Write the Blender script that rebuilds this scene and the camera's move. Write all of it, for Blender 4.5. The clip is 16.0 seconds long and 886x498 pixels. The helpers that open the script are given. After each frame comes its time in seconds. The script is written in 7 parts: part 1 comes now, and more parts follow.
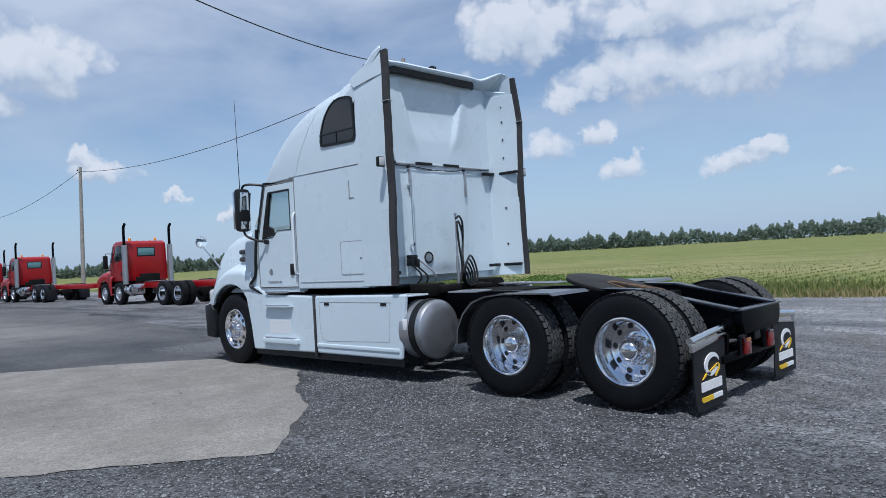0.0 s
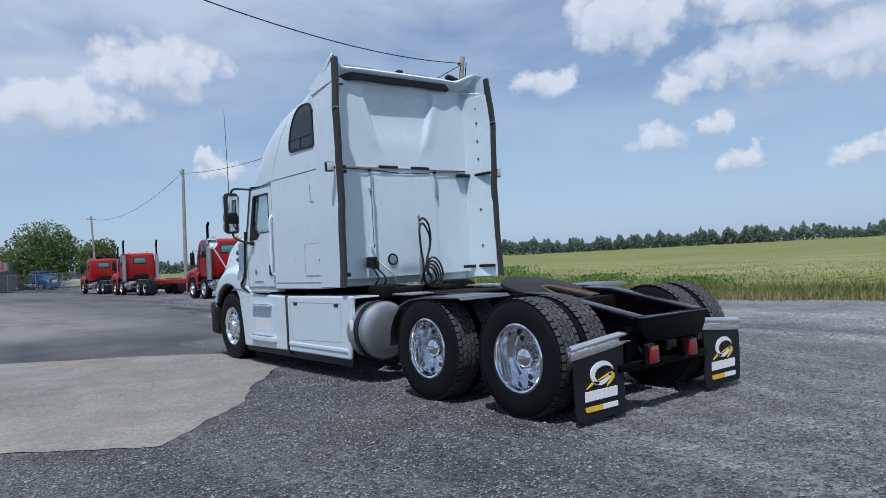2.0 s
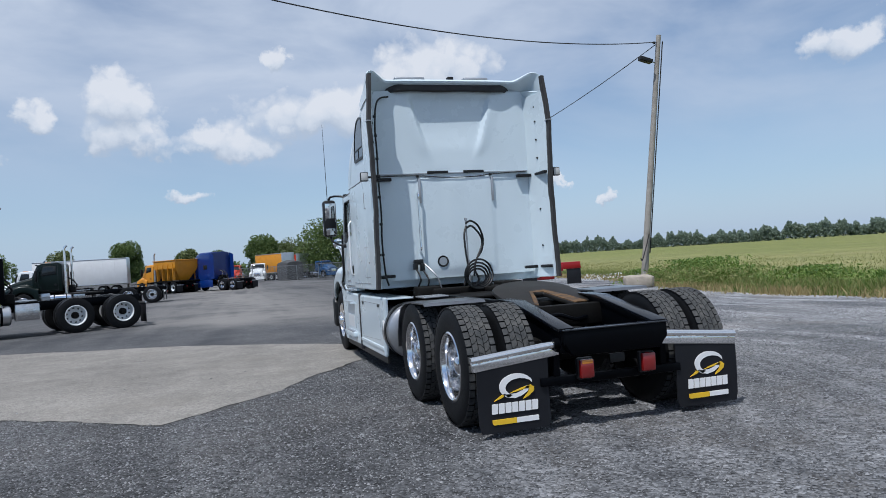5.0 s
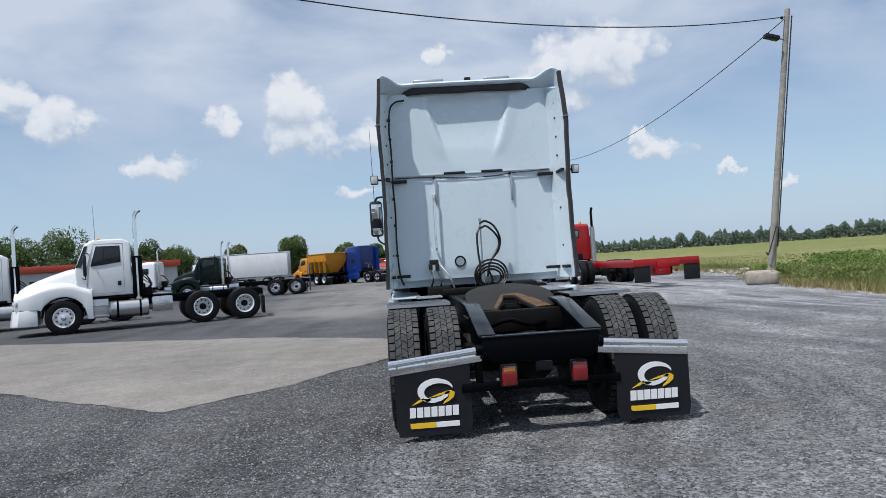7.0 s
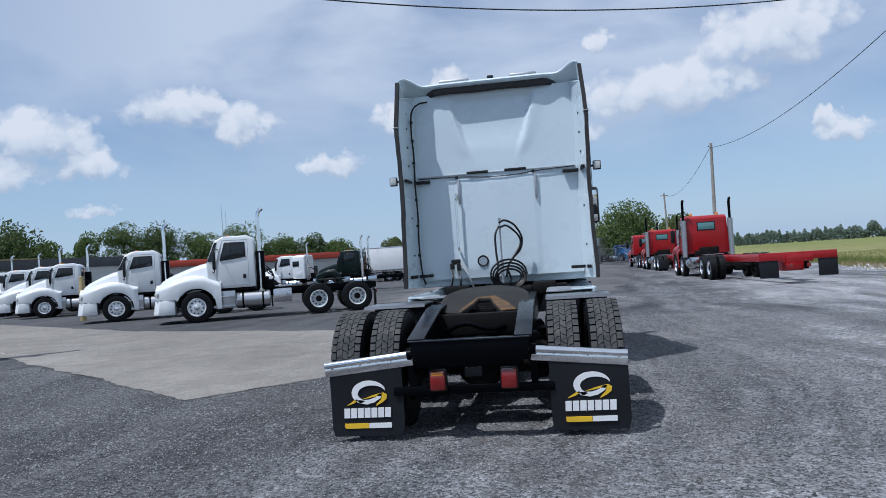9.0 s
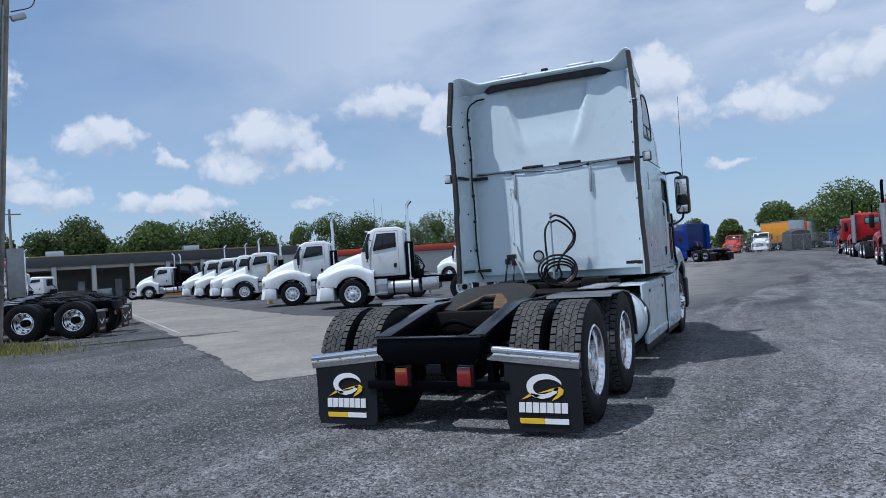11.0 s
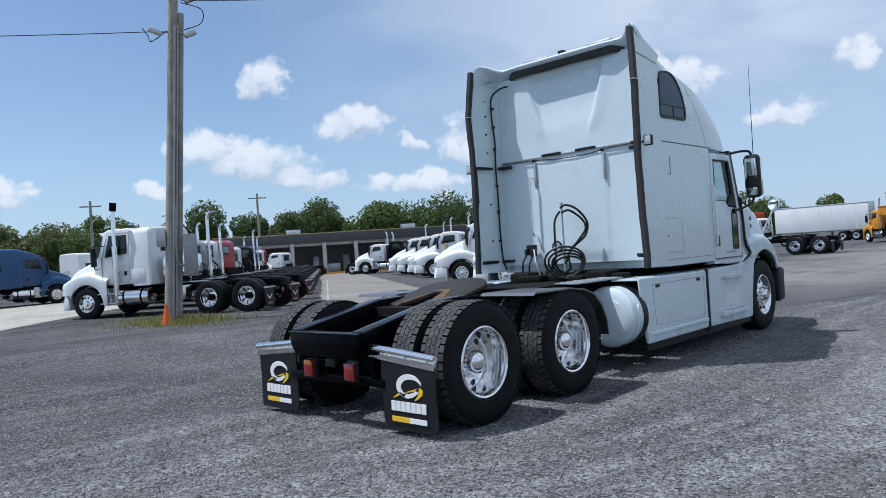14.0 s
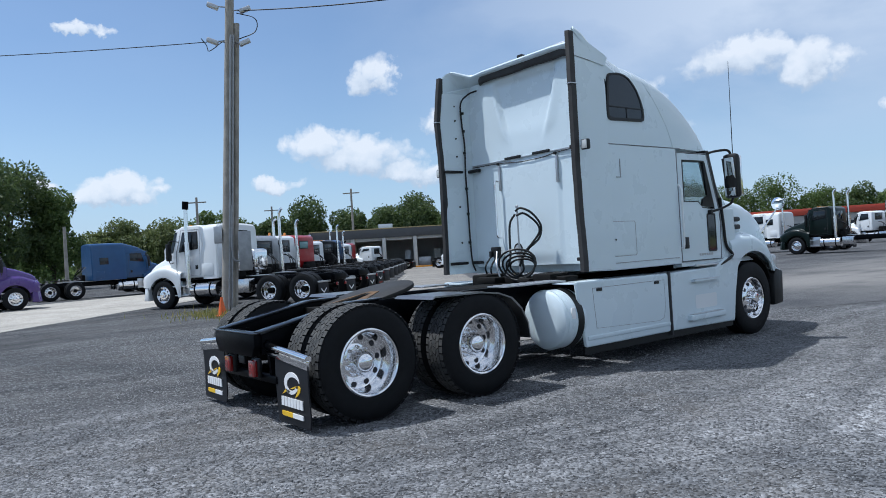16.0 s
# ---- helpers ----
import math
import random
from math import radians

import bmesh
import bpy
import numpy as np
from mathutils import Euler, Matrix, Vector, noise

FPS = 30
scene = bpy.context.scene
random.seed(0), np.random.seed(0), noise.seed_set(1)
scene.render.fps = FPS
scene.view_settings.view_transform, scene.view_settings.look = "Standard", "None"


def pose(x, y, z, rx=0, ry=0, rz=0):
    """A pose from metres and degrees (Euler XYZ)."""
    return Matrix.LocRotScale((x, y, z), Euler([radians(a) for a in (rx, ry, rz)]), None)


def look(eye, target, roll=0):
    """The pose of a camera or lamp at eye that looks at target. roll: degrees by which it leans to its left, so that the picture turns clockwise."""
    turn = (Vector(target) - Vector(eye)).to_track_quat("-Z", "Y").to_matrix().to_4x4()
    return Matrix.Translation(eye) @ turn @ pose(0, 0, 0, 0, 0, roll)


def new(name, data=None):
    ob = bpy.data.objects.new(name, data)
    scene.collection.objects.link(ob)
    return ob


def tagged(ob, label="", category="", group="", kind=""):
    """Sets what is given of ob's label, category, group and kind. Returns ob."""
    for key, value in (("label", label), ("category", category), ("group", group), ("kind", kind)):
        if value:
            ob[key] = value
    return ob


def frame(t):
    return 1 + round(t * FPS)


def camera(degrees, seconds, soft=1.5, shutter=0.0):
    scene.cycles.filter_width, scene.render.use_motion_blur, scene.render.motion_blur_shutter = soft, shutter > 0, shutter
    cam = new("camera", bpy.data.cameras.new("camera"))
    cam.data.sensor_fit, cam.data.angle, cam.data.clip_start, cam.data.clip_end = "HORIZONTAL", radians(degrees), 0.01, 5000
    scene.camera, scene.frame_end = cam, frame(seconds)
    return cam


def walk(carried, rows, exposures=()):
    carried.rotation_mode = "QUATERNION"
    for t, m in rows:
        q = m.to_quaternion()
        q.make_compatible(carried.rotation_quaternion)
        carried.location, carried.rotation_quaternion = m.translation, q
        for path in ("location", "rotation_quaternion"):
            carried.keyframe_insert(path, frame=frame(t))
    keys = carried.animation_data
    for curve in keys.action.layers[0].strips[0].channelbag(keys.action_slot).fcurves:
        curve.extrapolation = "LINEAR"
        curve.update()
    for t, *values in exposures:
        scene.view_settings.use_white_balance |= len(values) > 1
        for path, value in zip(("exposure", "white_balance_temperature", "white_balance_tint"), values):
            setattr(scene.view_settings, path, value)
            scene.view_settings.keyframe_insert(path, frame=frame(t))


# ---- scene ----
cam = camera(63.5, 16.0, 0.9)
PATH = [
    (0, (-6.715, -3.174, 1.427), (-5.269, -1.793, 1.447), -3.2),
    (0.5, (-6.421, -3.514, 1.437), (-5.028, -2.079, 1.457), -3.2),
    (1, (-6.092, -3.889, 1.442), (-4.765, -2.393, 1.464), -3.2),
    (1.5, (-5.742, -4.184, 1.417), (-4.464, -2.646, 1.439), -3.1),
    (2, (-5.41, -4.459, 1.407), (-4.183, -2.879, 1.431), -3.1),
    (2.5, (-5.069, -4.751, 1.439), (-3.944, -3.098, 1.462), -3.2),
    (3, (-4.668, -4.999, 1.44), (-3.65, -3.277, 1.465), -3.3),
    (3.5, (-4.288, -5.306, 1.454), (-3.386, -3.521, 1.48), -3.5),
    (4, (-3.868, -5.545, 1.439), (-3.075, -3.709, 1.466), -3.6),
    (6.5, (-1.593, -6.294, 1.433), (-1.351, -4.309, 1.469), -3.8),
    (7, (-1.119, -6.359, 1.423), (-0.983, -4.364, 1.46), -3.8),
    (7.5, (-0.674, -6.47, 1.438), (-0.65, -4.471, 1.478), -3.8),
    (8, (-0.207, -6.451, 1.422), (-0.297, -4.454, 1.465), -3.8),
    (10.5, (2.149, -6.08, 1.412), (1.458, -4.203, 1.449), -3.8),
    (11, (2.63, -5.979, 1.411), (1.791, -4.164, 1.45), -3.8),
    (11.5, (3.059, -5.788, 1.4), (2.109, -4.028, 1.425), -3.8),
    (12, (3.483, -5.56, 1.414), (2.447, -3.848, 1.429), -3.8),
    (12.5, (3.912, -5.366, 1.436), (2.777, -3.719, 1.45), -3.7),
    (13, (4.297, -5.058, 1.425), (3.072, -3.477, 1.438), -3.7),
    (13.5, (4.698, -4.798, 1.432), (3.394, -3.281, 1.443), -3.8),
    (14, (5.053, -4.477, 1.431), (3.678, -3.024, 1.443), -3.7),
    (14.5, (5.42, -4.183, 1.435), (3.986, -2.789, 1.445), -3.7),
    (15, (5.815, -3.923, 1.44), (4.318, -2.596, 1.454), -3.7),
    (15.5, (6.171, -3.606, 1.429), (4.635, -2.326, 1.442), -3.6),
    (16, (6.536, -3.296, 1.432), (4.962, -2.063, 1.442), -3.5),
]
walk(cam, [(t, look(eye, target, roll)) for t, eye, target, roll in PATH], [(0, -0.10, 5750, 10), (4, -0.10, 5800, 10), (6.4, 0.05, 6200, 10), (7.0, 0.05, 6180, 10), (7.7, -0.02, 5900, 10), (8.3, -0.04, 5800, 10), (10.5, -0.08, 5650, 10), (13, 0.06, 5760, 9), (15, 0.16, 5840, 9), (16, 0.15, 5760, 8)])

from mathutils import geometry

# ---------------------------------------------------------------- world, sun, exposure
SUN_WAY = Vector((-1.42, -1.25, 3.85)).normalized()
SUN_EL = math.asin(SUN_WAY.z)
SUN_AZ = math.atan2(SUN_WAY.x, SUN_WAY.y)
scene.view_settings.exposure = 0.0


def nd(nt, kind, **sets):
    """A node with its inputs set: i_Scale=2 sets the input called Scale."""
    n = nt.nodes.new(kind)
    for k, v in sets.items():
        n.inputs[k[2:].replace("_", " ")].default_value = v
    return n


def vec_math(nt, op):
    n = nt.nodes.new("ShaderNodeVectorMath")
    n.operation = op
    return n


def ramp(nt, fac, stops, interp="LINEAR"):
    r = nt.nodes.new("ShaderNodeValToRGB")
    r.color_ramp.interpolation = interp
    while len(r.color_ramp.elements) < len(stops):
        r.color_ramp.elements.new(0.5)
    for e, (p, c) in zip(r.color_ramp.elements, stops):
        e.position = p
        e.color = (c, c, c, 1) if isinstance(c, (int, float)) else (*c, 1)
    nt.links.new(fac, r.inputs[0])
    return r.outputs[0]


def math_node(nt, op, a, b=None, c=None, clamp=False):
    n = nt.nodes.new("ShaderNodeMath")
    n.operation, n.use_clamp = op, clamp
    for i, v in enumerate((a, b, c)):
        if v is None:
            continue
        if isinstance(v, (int, float)):
            n.inputs[i].default_value = v
        else:
            nt.links.new(v, n.inputs[i])
    return n.outputs[0]


def mixc(nt, fac, a, b, kind="MIX"):
    n = nt.nodes.new("ShaderNodeMix")
    n.data_type, n.blend_type = "RGBA", kind
    for sock, v in ((n.inputs[0], fac), (n.inputs[6], a), (n.inputs[7], b)):
        if isinstance(v, (int, float)):
            sock.default_value = v
        elif isinstance(v, tuple):
            sock.default_value = (*v[:3], 1)
        else:
            nt.links.new(v, sock)
    return n.outputs[2]


# the heaped clouds: bearing, height, half width and half height in degrees
HEAPS = ((53, 17, 4.5, 3.0), (57, 11.8, 2.4, 1.1), (63, 13.2, 6, 2.4), (71, 12.8, 7, 3.0), (77, 14.5, 6, 3.2), (66, 17, 8, 2.4), (55.1, 8, 2.2, 1.2), (58.9, 8.8, 1.1, 0.8), (61.5, 6, 2.0, 1.0), (68.8, 5.7, 2.6, 0.9),
         (71.3, 6.3, 1.7, 0.8), (76, 4.1, 1.2, 0.4), (46.6, 12.8, 1.9, 1.5), (19.7, 8.2, 1.2, 0.5), (9, 11.8, 6.5, 2.0), (0.5, 10, 4.0, 1.5), (17, 14.5, 4.5, 2.6), (4.5, 16, 1.0, 0.9), (21, 7.4, 2.2, 0.9), (26.1, 5.6, 1.0, 0.3),
         (29.6, 3.9, 0.6, 0.5), (-28.3, 12.3, 3.8, 1.5), (-24, 11.4, 3.0, 1.4), (-17, 8.6, 2.2, 0.8), (-12.6, 12, 1.3, 0.9), (-6.8, 13, 2.2, 2.0), (-6.4, 10.6, 2.8, 1.6), (-0.5, 9.9, 1.8, 1.0),
         (-3, 5.8, 0.9, 0.5), (-56.5, 13.7, 1.7, 1.7), (-61, 9, 2.8, 1.6), (-57.5, 7.8, 4, 1.7), (-54, 6.5, 2.6, 1.0), (-50, 10.4, 2.3, 1.3), (-46, 8.9, 1.1, 0.8), (-37.8, 10.6, 3.5, 1.8), (-35, 8.6, 2.5, 1.3),
         (-40.5, 8.2, 3, 1.5), (-44.5, 5.3, 4, 1.0), (-34.5, 5.4, 1.2, 0.6), (-65.6, 5.8, 2, 0.7), (-76, 5.6, 2.8, 1.1), (-80.4, 6.7, 0.8, 0.7), (-77.7, 16.9, 1.4, 0.5))


def make_world():
    w = bpy.data.worlds.new("sky")
    scene.world = w
    w.use_nodes = True
    nt = w.node_tree
    nt.nodes.clear()
    sky = nt.nodes.new("ShaderNodeTexSky")
    sky.sky_type, sky.sun_disc = "NISHITA", False
    sky.sun_elevation, sky.sun_rotation = SUN_EL, SUN_AZ
    sky.altitude, sky.air_density, sky.dust_density, sky.ozone_density = 50.0, 1.0, 0.6, 1.3
    tc = nd(nt, "ShaderNodeTexCoord")
    sep = nd(nt, "ShaderNodeSeparateXYZ")
    nt.links.new(tc.outputs["Generated"], sep.inputs[0])
    z = math_node(nt, "MAXIMUM", sep.outputs[2], 0.0)
    az = math_node(nt, "MULTIPLY", math_node(nt, "ARCTAN2", sep.outputs[0], sep.outputs[1]), 57.2958)
    el = math_node(nt, "MULTIPLY", math_node(nt, "ARCSINE", z), 57.2958)
    wob = nd(nt, "ShaderNodeTexNoise", i_Scale=15.0, i_Detail=7.0, i_Roughness=0.6)
    nt.links.new(tc.outputs["Generated"], wob.inputs["Vector"])
    fine = nd(nt, "ShaderNodeTexNoise", i_Scale=34.0, i_Detail=6.0, i_Roughness=0.55)
    nt.links.new(tc.outputs["Generated"], fine.inputs["Vector"])
    wsep = nd(nt, "ShaderNodeSeparateColor")
    nt.links.new(wob.outputs[1], wsep.inputs[0])
    azw = math_node(nt, "ADD", az, math_node(nt, "MULTIPLY_ADD", wsep.outputs[0], 7.0, -3.5))
    elw = math_node(nt, "ADD", el, math_node(nt, "MULTIPLY_ADD", wsep.outputs[1], 4.4, -2.2))
    # round billows of two sizes give the heaps their puffed edges
    puff = None
    for size, much in ((26.0, 0.62), (62.0, 0.38)):
        cell = nd(nt, "ShaderNodeTexVoronoi", i_Scale=size)
        bent = vec_math(nt, "ADD")
        curl = vec_math(nt, "SCALE")
        nt.links.new(wob.outputs[1], curl.inputs[0])
        curl.inputs["Scale"].default_value = 0.05
        nt.links.new(tc.outputs["Generated"], bent.inputs[0])
        nt.links.new(curl.outputs[0], bent.inputs[1])
        nt.links.new(bent.outputs[0], cell.inputs["Vector"])
        one = math_node(nt, "MULTIPLY", cell.outputs["Distance"], much)
        puff = one if puff is None else math_node(nt, "ADD", puff, one)
    near = low = 9.0
    for a, e, w, h in HEAPS:
        u = math_node(nt, "MULTIPLY_ADD", azw, 1 / w, -a / w)
        uu = math_node(nt, "MULTIPLY", u, u)
        v = math_node(nt, "MULTIPLY_ADD", elw, 1 / h, -e / h)
        flat = math_node(nt, "MAXIMUM", v, math_node(nt, "MULTIPLY", v, -1.45))
        near = math_node(nt, "MINIMUM", near, math_node(nt, "MULTIPLY_ADD", flat, flat, uu))
        dip = math_node(nt, "ADD", v, 0.6)
        low = math_node(nt, "MINIMUM", low, math_node(nt, "MULTIPLY_ADD", dip, dip, uu))
    # beyond the named heaps the sky goes on with clouds of the same kind
    high = nd(nt, "ShaderNodeTexNoise", i_Scale=3.6, i_Detail=8.0, i_Roughness=0.56)
    nt.links.new(tc.outputs["Generated"], high.inputs["Vector"])
    rest = math_node(nt, "MULTIPLY", ramp(nt, high.outputs[0], [(0.50, 0.0), (0.60, 1.0)]), ramp(nt, z, [(0.36, 0.0), (0.46, 1.0)]))
    edge = math_node(nt, "ADD", math_node(nt, "SUBTRACT", 1.75, near), math_node(nt, "MULTIPLY_ADD", fine.outputs[0], 1.3, -0.65))
    edge = math_node(nt, "ADD", edge, math_node(nt, "MULTIPLY_ADD", puff, -2.1, 0.85))
    heap = math_node(nt, "MAXIMUM", ramp(nt, edge, [(0.0, 0.0), (0.45, 0.40), (1.0, 0.90)]), rest)
    grey = math_node(nt, "ADD", math_node(nt, "SUBTRACT", near, low), math_node(nt, "MULTIPLY_ADD", puff, 1.5, -0.75))
    shade = ramp(nt, math_node(nt, "MULTIPLY_ADD", grey, 0.4, 0.5), [(0.20, (7.5, 7.5, 7.6)), (0.46, (6.4, 6.7, 7.1)), (0.80, (4.6, 5.1, 5.8))])
    # thin high veil
    vm = nd(nt, "ShaderNodeMapping")
    vm.inputs["Scale"].default_value = (1, 1, 2.6)
    nt.links.new(tc.outputs["Generated"], vm.inputs["Vector"])
    veil = nd(nt, "ShaderNodeTexNoise", i_Scale=2.7, i_Detail=6.0, i_Roughness=0.52, i_Distortion=0.3)
    nt.links.new(vm.outputs[0], veil.inputs["Vector"])
    thin = math_node(nt, "MULTIPLY", ramp(nt, veil.outputs[0], [(0.31, 0.14), (0.56, 0.95)]), ramp(nt, math_node(nt, "MULTIPLY", el, 0.01), [(0.05, 0.12), (0.15, 1.0)]))
    thin = math_node(nt, "MULTIPLY", thin, ramp(nt, math_node(nt, "MULTIPLY_ADD", az, 0.005, 0.5), [(0.20, 0.06), (0.36, 1.0)]))
    hazed = mixc(nt, ramp(nt, z, [(0.0, 0.70), (0.17, 0.0)]), sky.outputs[0], (3.35, 4.75, 6.9))
    c1 = mixc(nt, thin, hazed, (5.5, 6.0, 6.8))
    c2 = mixc(nt, heap, c1, shade)
    bg = nd(nt, "ShaderNodeBackground", i_Strength=0.106)
    nt.links.new(c2, bg.inputs[0])
    out = nd(nt, "ShaderNodeOutputWorld")
    nt.links.new(bg.outputs[0], out.inputs[0])


make_world()
sun_data = bpy.data.lights.new("sun", "SUN")
sun_data.energy, sun_data.angle, sun_data.color = 4.2, radians(0.6), (1.0, 0.95, 0.88)
sun_ob = new("sun", sun_data)
sun_ob.matrix_basis = look(SUN_WAY * 60, (0, 0, 0))


# ---------------------------------------------------------------- materials
def material(name, col, rough=0.5, metal=0.0, var=0.12, scale=6.0, fine=60.0, bump=0.0, coat=0.0, col2=None, spread=(0.35, 0.65), dust=None, dust_amount=0.0, rvar=0.1, spec=0.5):
    """A surface with colour drift at two scales, uneven gloss and fine relief."""
    m = bpy.data.materials.new(name)
    m.use_nodes = True
    nt = m.node_tree
    b = nt.nodes["Principled BSDF"]
    tc = nd(nt, "ShaderNodeTexCoord")
    n1 = nd(nt, "ShaderNodeTexNoise", i_Scale=scale, i_Detail=5.0, i_Roughness=0.6)
    n2 = nd(nt, "ShaderNodeTexNoise", i_Scale=fine, i_Detail=3.0, i_Roughness=0.6)
    for n in (n1, n2):
        nt.links.new(tc.outputs["Object"], n.inputs["Vector"])
    other = col2 or tuple(c * (1 - var) for c in col)
    c = mixc(nt, ramp(nt, n1.outputs[0], [(spread[0], 0.0), (spread[1], 1.0)]), col, other)
    c = mixc(nt, math_node(nt, "MULTIPLY", n2.outputs[0], var * 1.2), c, tuple(x * 0.45 for x in col))
    if dust:
        n3 = nd(nt, "ShaderNodeTexNoise", i_Scale=scale * 0.45, i_Detail=8.0, i_Roughness=0.7)
        nt.links.new(tc.outputs["Object"], n3.inputs["Vector"])
        c = mixc(nt, math_node(nt, "MULTIPLY", ramp(nt, n3.outputs[0], [(0.42, 0.0), (0.72, 1.0)]), dust_amount), c, dust)
    nt.links.new(c, b.inputs["Base Color"])
    r = math_node(nt, "MULTIPLY_ADD", n1.outputs[0], rvar, rough - rvar / 2, clamp=True)
    nt.links.new(r, b.inputs["Roughness"])
    b.inputs["Metallic"].default_value = metal
    b.inputs["Specular IOR Level"].default_value = spec
    b.inputs["Coat Weight"].default_value = coat
    b.inputs["Coat Roughness"].default_value = 0.08
    if bump:
        bp = nd(nt, "ShaderNodeBump", i_Strength=0.5, i_Distance=bump)
        nt.links.new(n2.outputs[0], bp.inputs["Height"])
        nt.links.new(bp.outputs[0], b.inputs["Normal"])
    return m


def glass(name, tint, rough=0.03):
    m = bpy.data.materials.new(name)
    m.use_nodes = True
    b = m.node_tree.nodes["Principled BSDF"]
    b.inputs["Base Color"].default_value = (*tint, 1)
    b.inputs["Transmission Weight"].default_value = 0.9
    b.inputs["Roughness"].default_value = rough
    b.inputs["IOR"].default_value = 1.12
    return m


WHITE = material("white_paint", (0.59, 0.68, 0.73), 0.28, var=0.015, scale=1.6, fine=30, coat=0.35, dust=(0.66, 0.68, 0.68), dust_amount=0.03)
WHITE_FAR = material("white_fleet_paint", (0.73, 0.76, 0.78), 0.32, var=0.05, scale=1.2, coat=0.3, dust=(0.60, 0.60, 0.58), dust_amount=0.2)
SEAM = material("panel_gap", (0.05, 0.05, 0.055), 0.8, var=0.2)
JOINT = material("grey_panel_joint", (0.30, 0.31, 0.33), 0.7, var=0.15)
RUBBER = material("tyre_rubber", (0.0050, 0.0060, 0.0078), 0.60, var=0.3, scale=12, fine=120, bump=0.002, dust=(0.018, 0.017, 0.016), dust_amount=0.25, spec=0.18)
TREAD = material("worn_tread", (0.054, 0.057, 0.060), 0.85, var=0.3, scale=20, fine=160, bump=0.003, dust=(0.14, 0.135, 0.125), dust_amount=0.6, spec=0.2)
EDGE = material("grey_rubber_edging", (0.042, 0.041, 0.042), 0.8, var=0.3, scale=9, fine=90, bump=0.002)
CHROME = material("polished_aluminium", (0.84, 0.84, 0.85), 0.12, 1.0, var=0.03, scale=10, fine=80, rvar=0.04)
BRIGHT = material("bright_bent_sheet", (0.66, 0.66, 0.67), 0.22, 1.0, var=0.12, scale=7, fine=60, rvar=0.12)
ALU = material("brushed_aluminium", (0.62, 0.63, 0.65), 0.33, 1.0, var=0.1, scale=5, fine=90, rvar=0.15)
DIM_SHEET = material("dusty_sheet_metal", (0.27, 0.28, 0.30), 0.30, 0.9, var=0.25, scale=5, fine=60, dust=(0.12, 0.12, 0.12), dust_amount=0.35)
DULL_ALU = material("weathered_aluminium", (0.50, 0.51, 0.53), 0.42, 0.85, var=0.18, scale=4, fine=60)
BLACK = material("black_frame_paint", (0.0020, 0.0026, 0.0042), 0.36, var=0.3, scale=5, fine=70, bump=0.001, dust=(0.008, 0.0075, 0.007), dust_amount=0.10, spec=0.06)
# same frame paint, bluer and glossier: the top's sky sheen put into the material
BLACK_LIT = material("lit_frame_black", (0.006, 0.008, 0.013), 0.22, var=0.3, scale=5, fine=70, dust=(0.02, 0.02, 0.02), dust_amount=0.2, spec=0.55)
DARK = material("underbody_grime", (0.006, 0.006, 0.006), 0.75, var=0.4, scale=6, fine=50, bump=0.004, dust=(0.018, 0.016, 0.014), dust_amount=0.3, spec=0.15)
PLASTIC = material("black_plastic", (0.009, 0.010, 0.011), 0.45, var=0.2, scale=8, spec=0.35)
GREY_STEEL = material("grey_strap_steel", (0.13, 0.13, 0.135), 0.5, 0.5, var=0.2, scale=6)
GREASE = material("greasy_steel", (0.014, 0.012, 0.010), 0.62, 0.1, var=0.4, scale=5, fine=40, bump=0.002)
RUST = material("rusty_steel", (0.20, 0.105, 0.035), 0.75, 0.3, var=0.4, scale=9, fine=70, bump=0.003, col2=(0.05, 0.04, 0.035))
FLAP = material("mud_flap_rubber", (0.011, 0.012, 0.016), 0.5, var=0.2, scale=4, fine=80, bump=0.001, dust=(0.025, 0.024, 0.022), dust_amount=0.15, spec=0.25)
PRINT_WHITE = material("white_print", (0.80, 0.80, 0.80), 0.55, var=0.06)
PRINT_YELLOW = material("yellow_print", (0.80, 0.50, 0.02), 0.55, var=0.08)
LENS_RED = material("red_lens", (0.22, 0.010, 0.010), 0.18, var=0.15, coat=0.6)
LENS_AMBER = material("amber_lens", (0.75, 0.26, 0.03), 0.2, var=0.15, coat=0.5)
LENS_CLEAR = material("clear_lens", (0.55, 0.56, 0.55), 0.12, var=0.15, coat=0.6)
MIRROR = material("mirror_glass", (0.85, 0.87, 0.88), 0.03, 1.0, var=0.02, rvar=0.0)
DARK_GLASS = material("dark_window_glass", (0.014, 0.018, 0.022), 0.06, var=0.1, coat=0.2, rvar=0.02, spec=0.4)
CAB_GLASS = glass("clear_cab_glass", (0.72, 0.80, 0.82))
# opaque pane; the sky seen through the cab is painted as its colour
TEAL_GLASS = material("greenish_skylit_glass", (0.11, 0.24, 0.25), 0.08, var=0.1, coat=0.5)
INSIDE = material("grey_cab_interior", (0.10, 0.10, 0.105), 0.8, var=0.3)
RED = material("red_truck_paint", (0.33, 0.004, 0.008), 0.32, var=0.12, scale=2, coat=0.3, dust=(0.30, 0.06, 0.05), dust_amount=0.06, spec=0.35)
NAVY = material("navy_truck_paint", (0.004, 0.028, 0.17), 0.3, var=0.15, scale=2, coat=0.2)
TEAL = material("steel_blue_truck_paint", (0.008, 0.062, 0.175), 0.35, var=0.15, scale=2, coat=0.15)
PURPLE = material("purple_truck_paint", (0.075, 0.035, 0.20), 0.28, var=0.15, scale=2, coat=0.4)
GREEN = material("dark_green_truck_paint", (0.003, 0.009, 0.008), 0.3, var=0.15, scale=2, coat=0.05, spec=0.2)
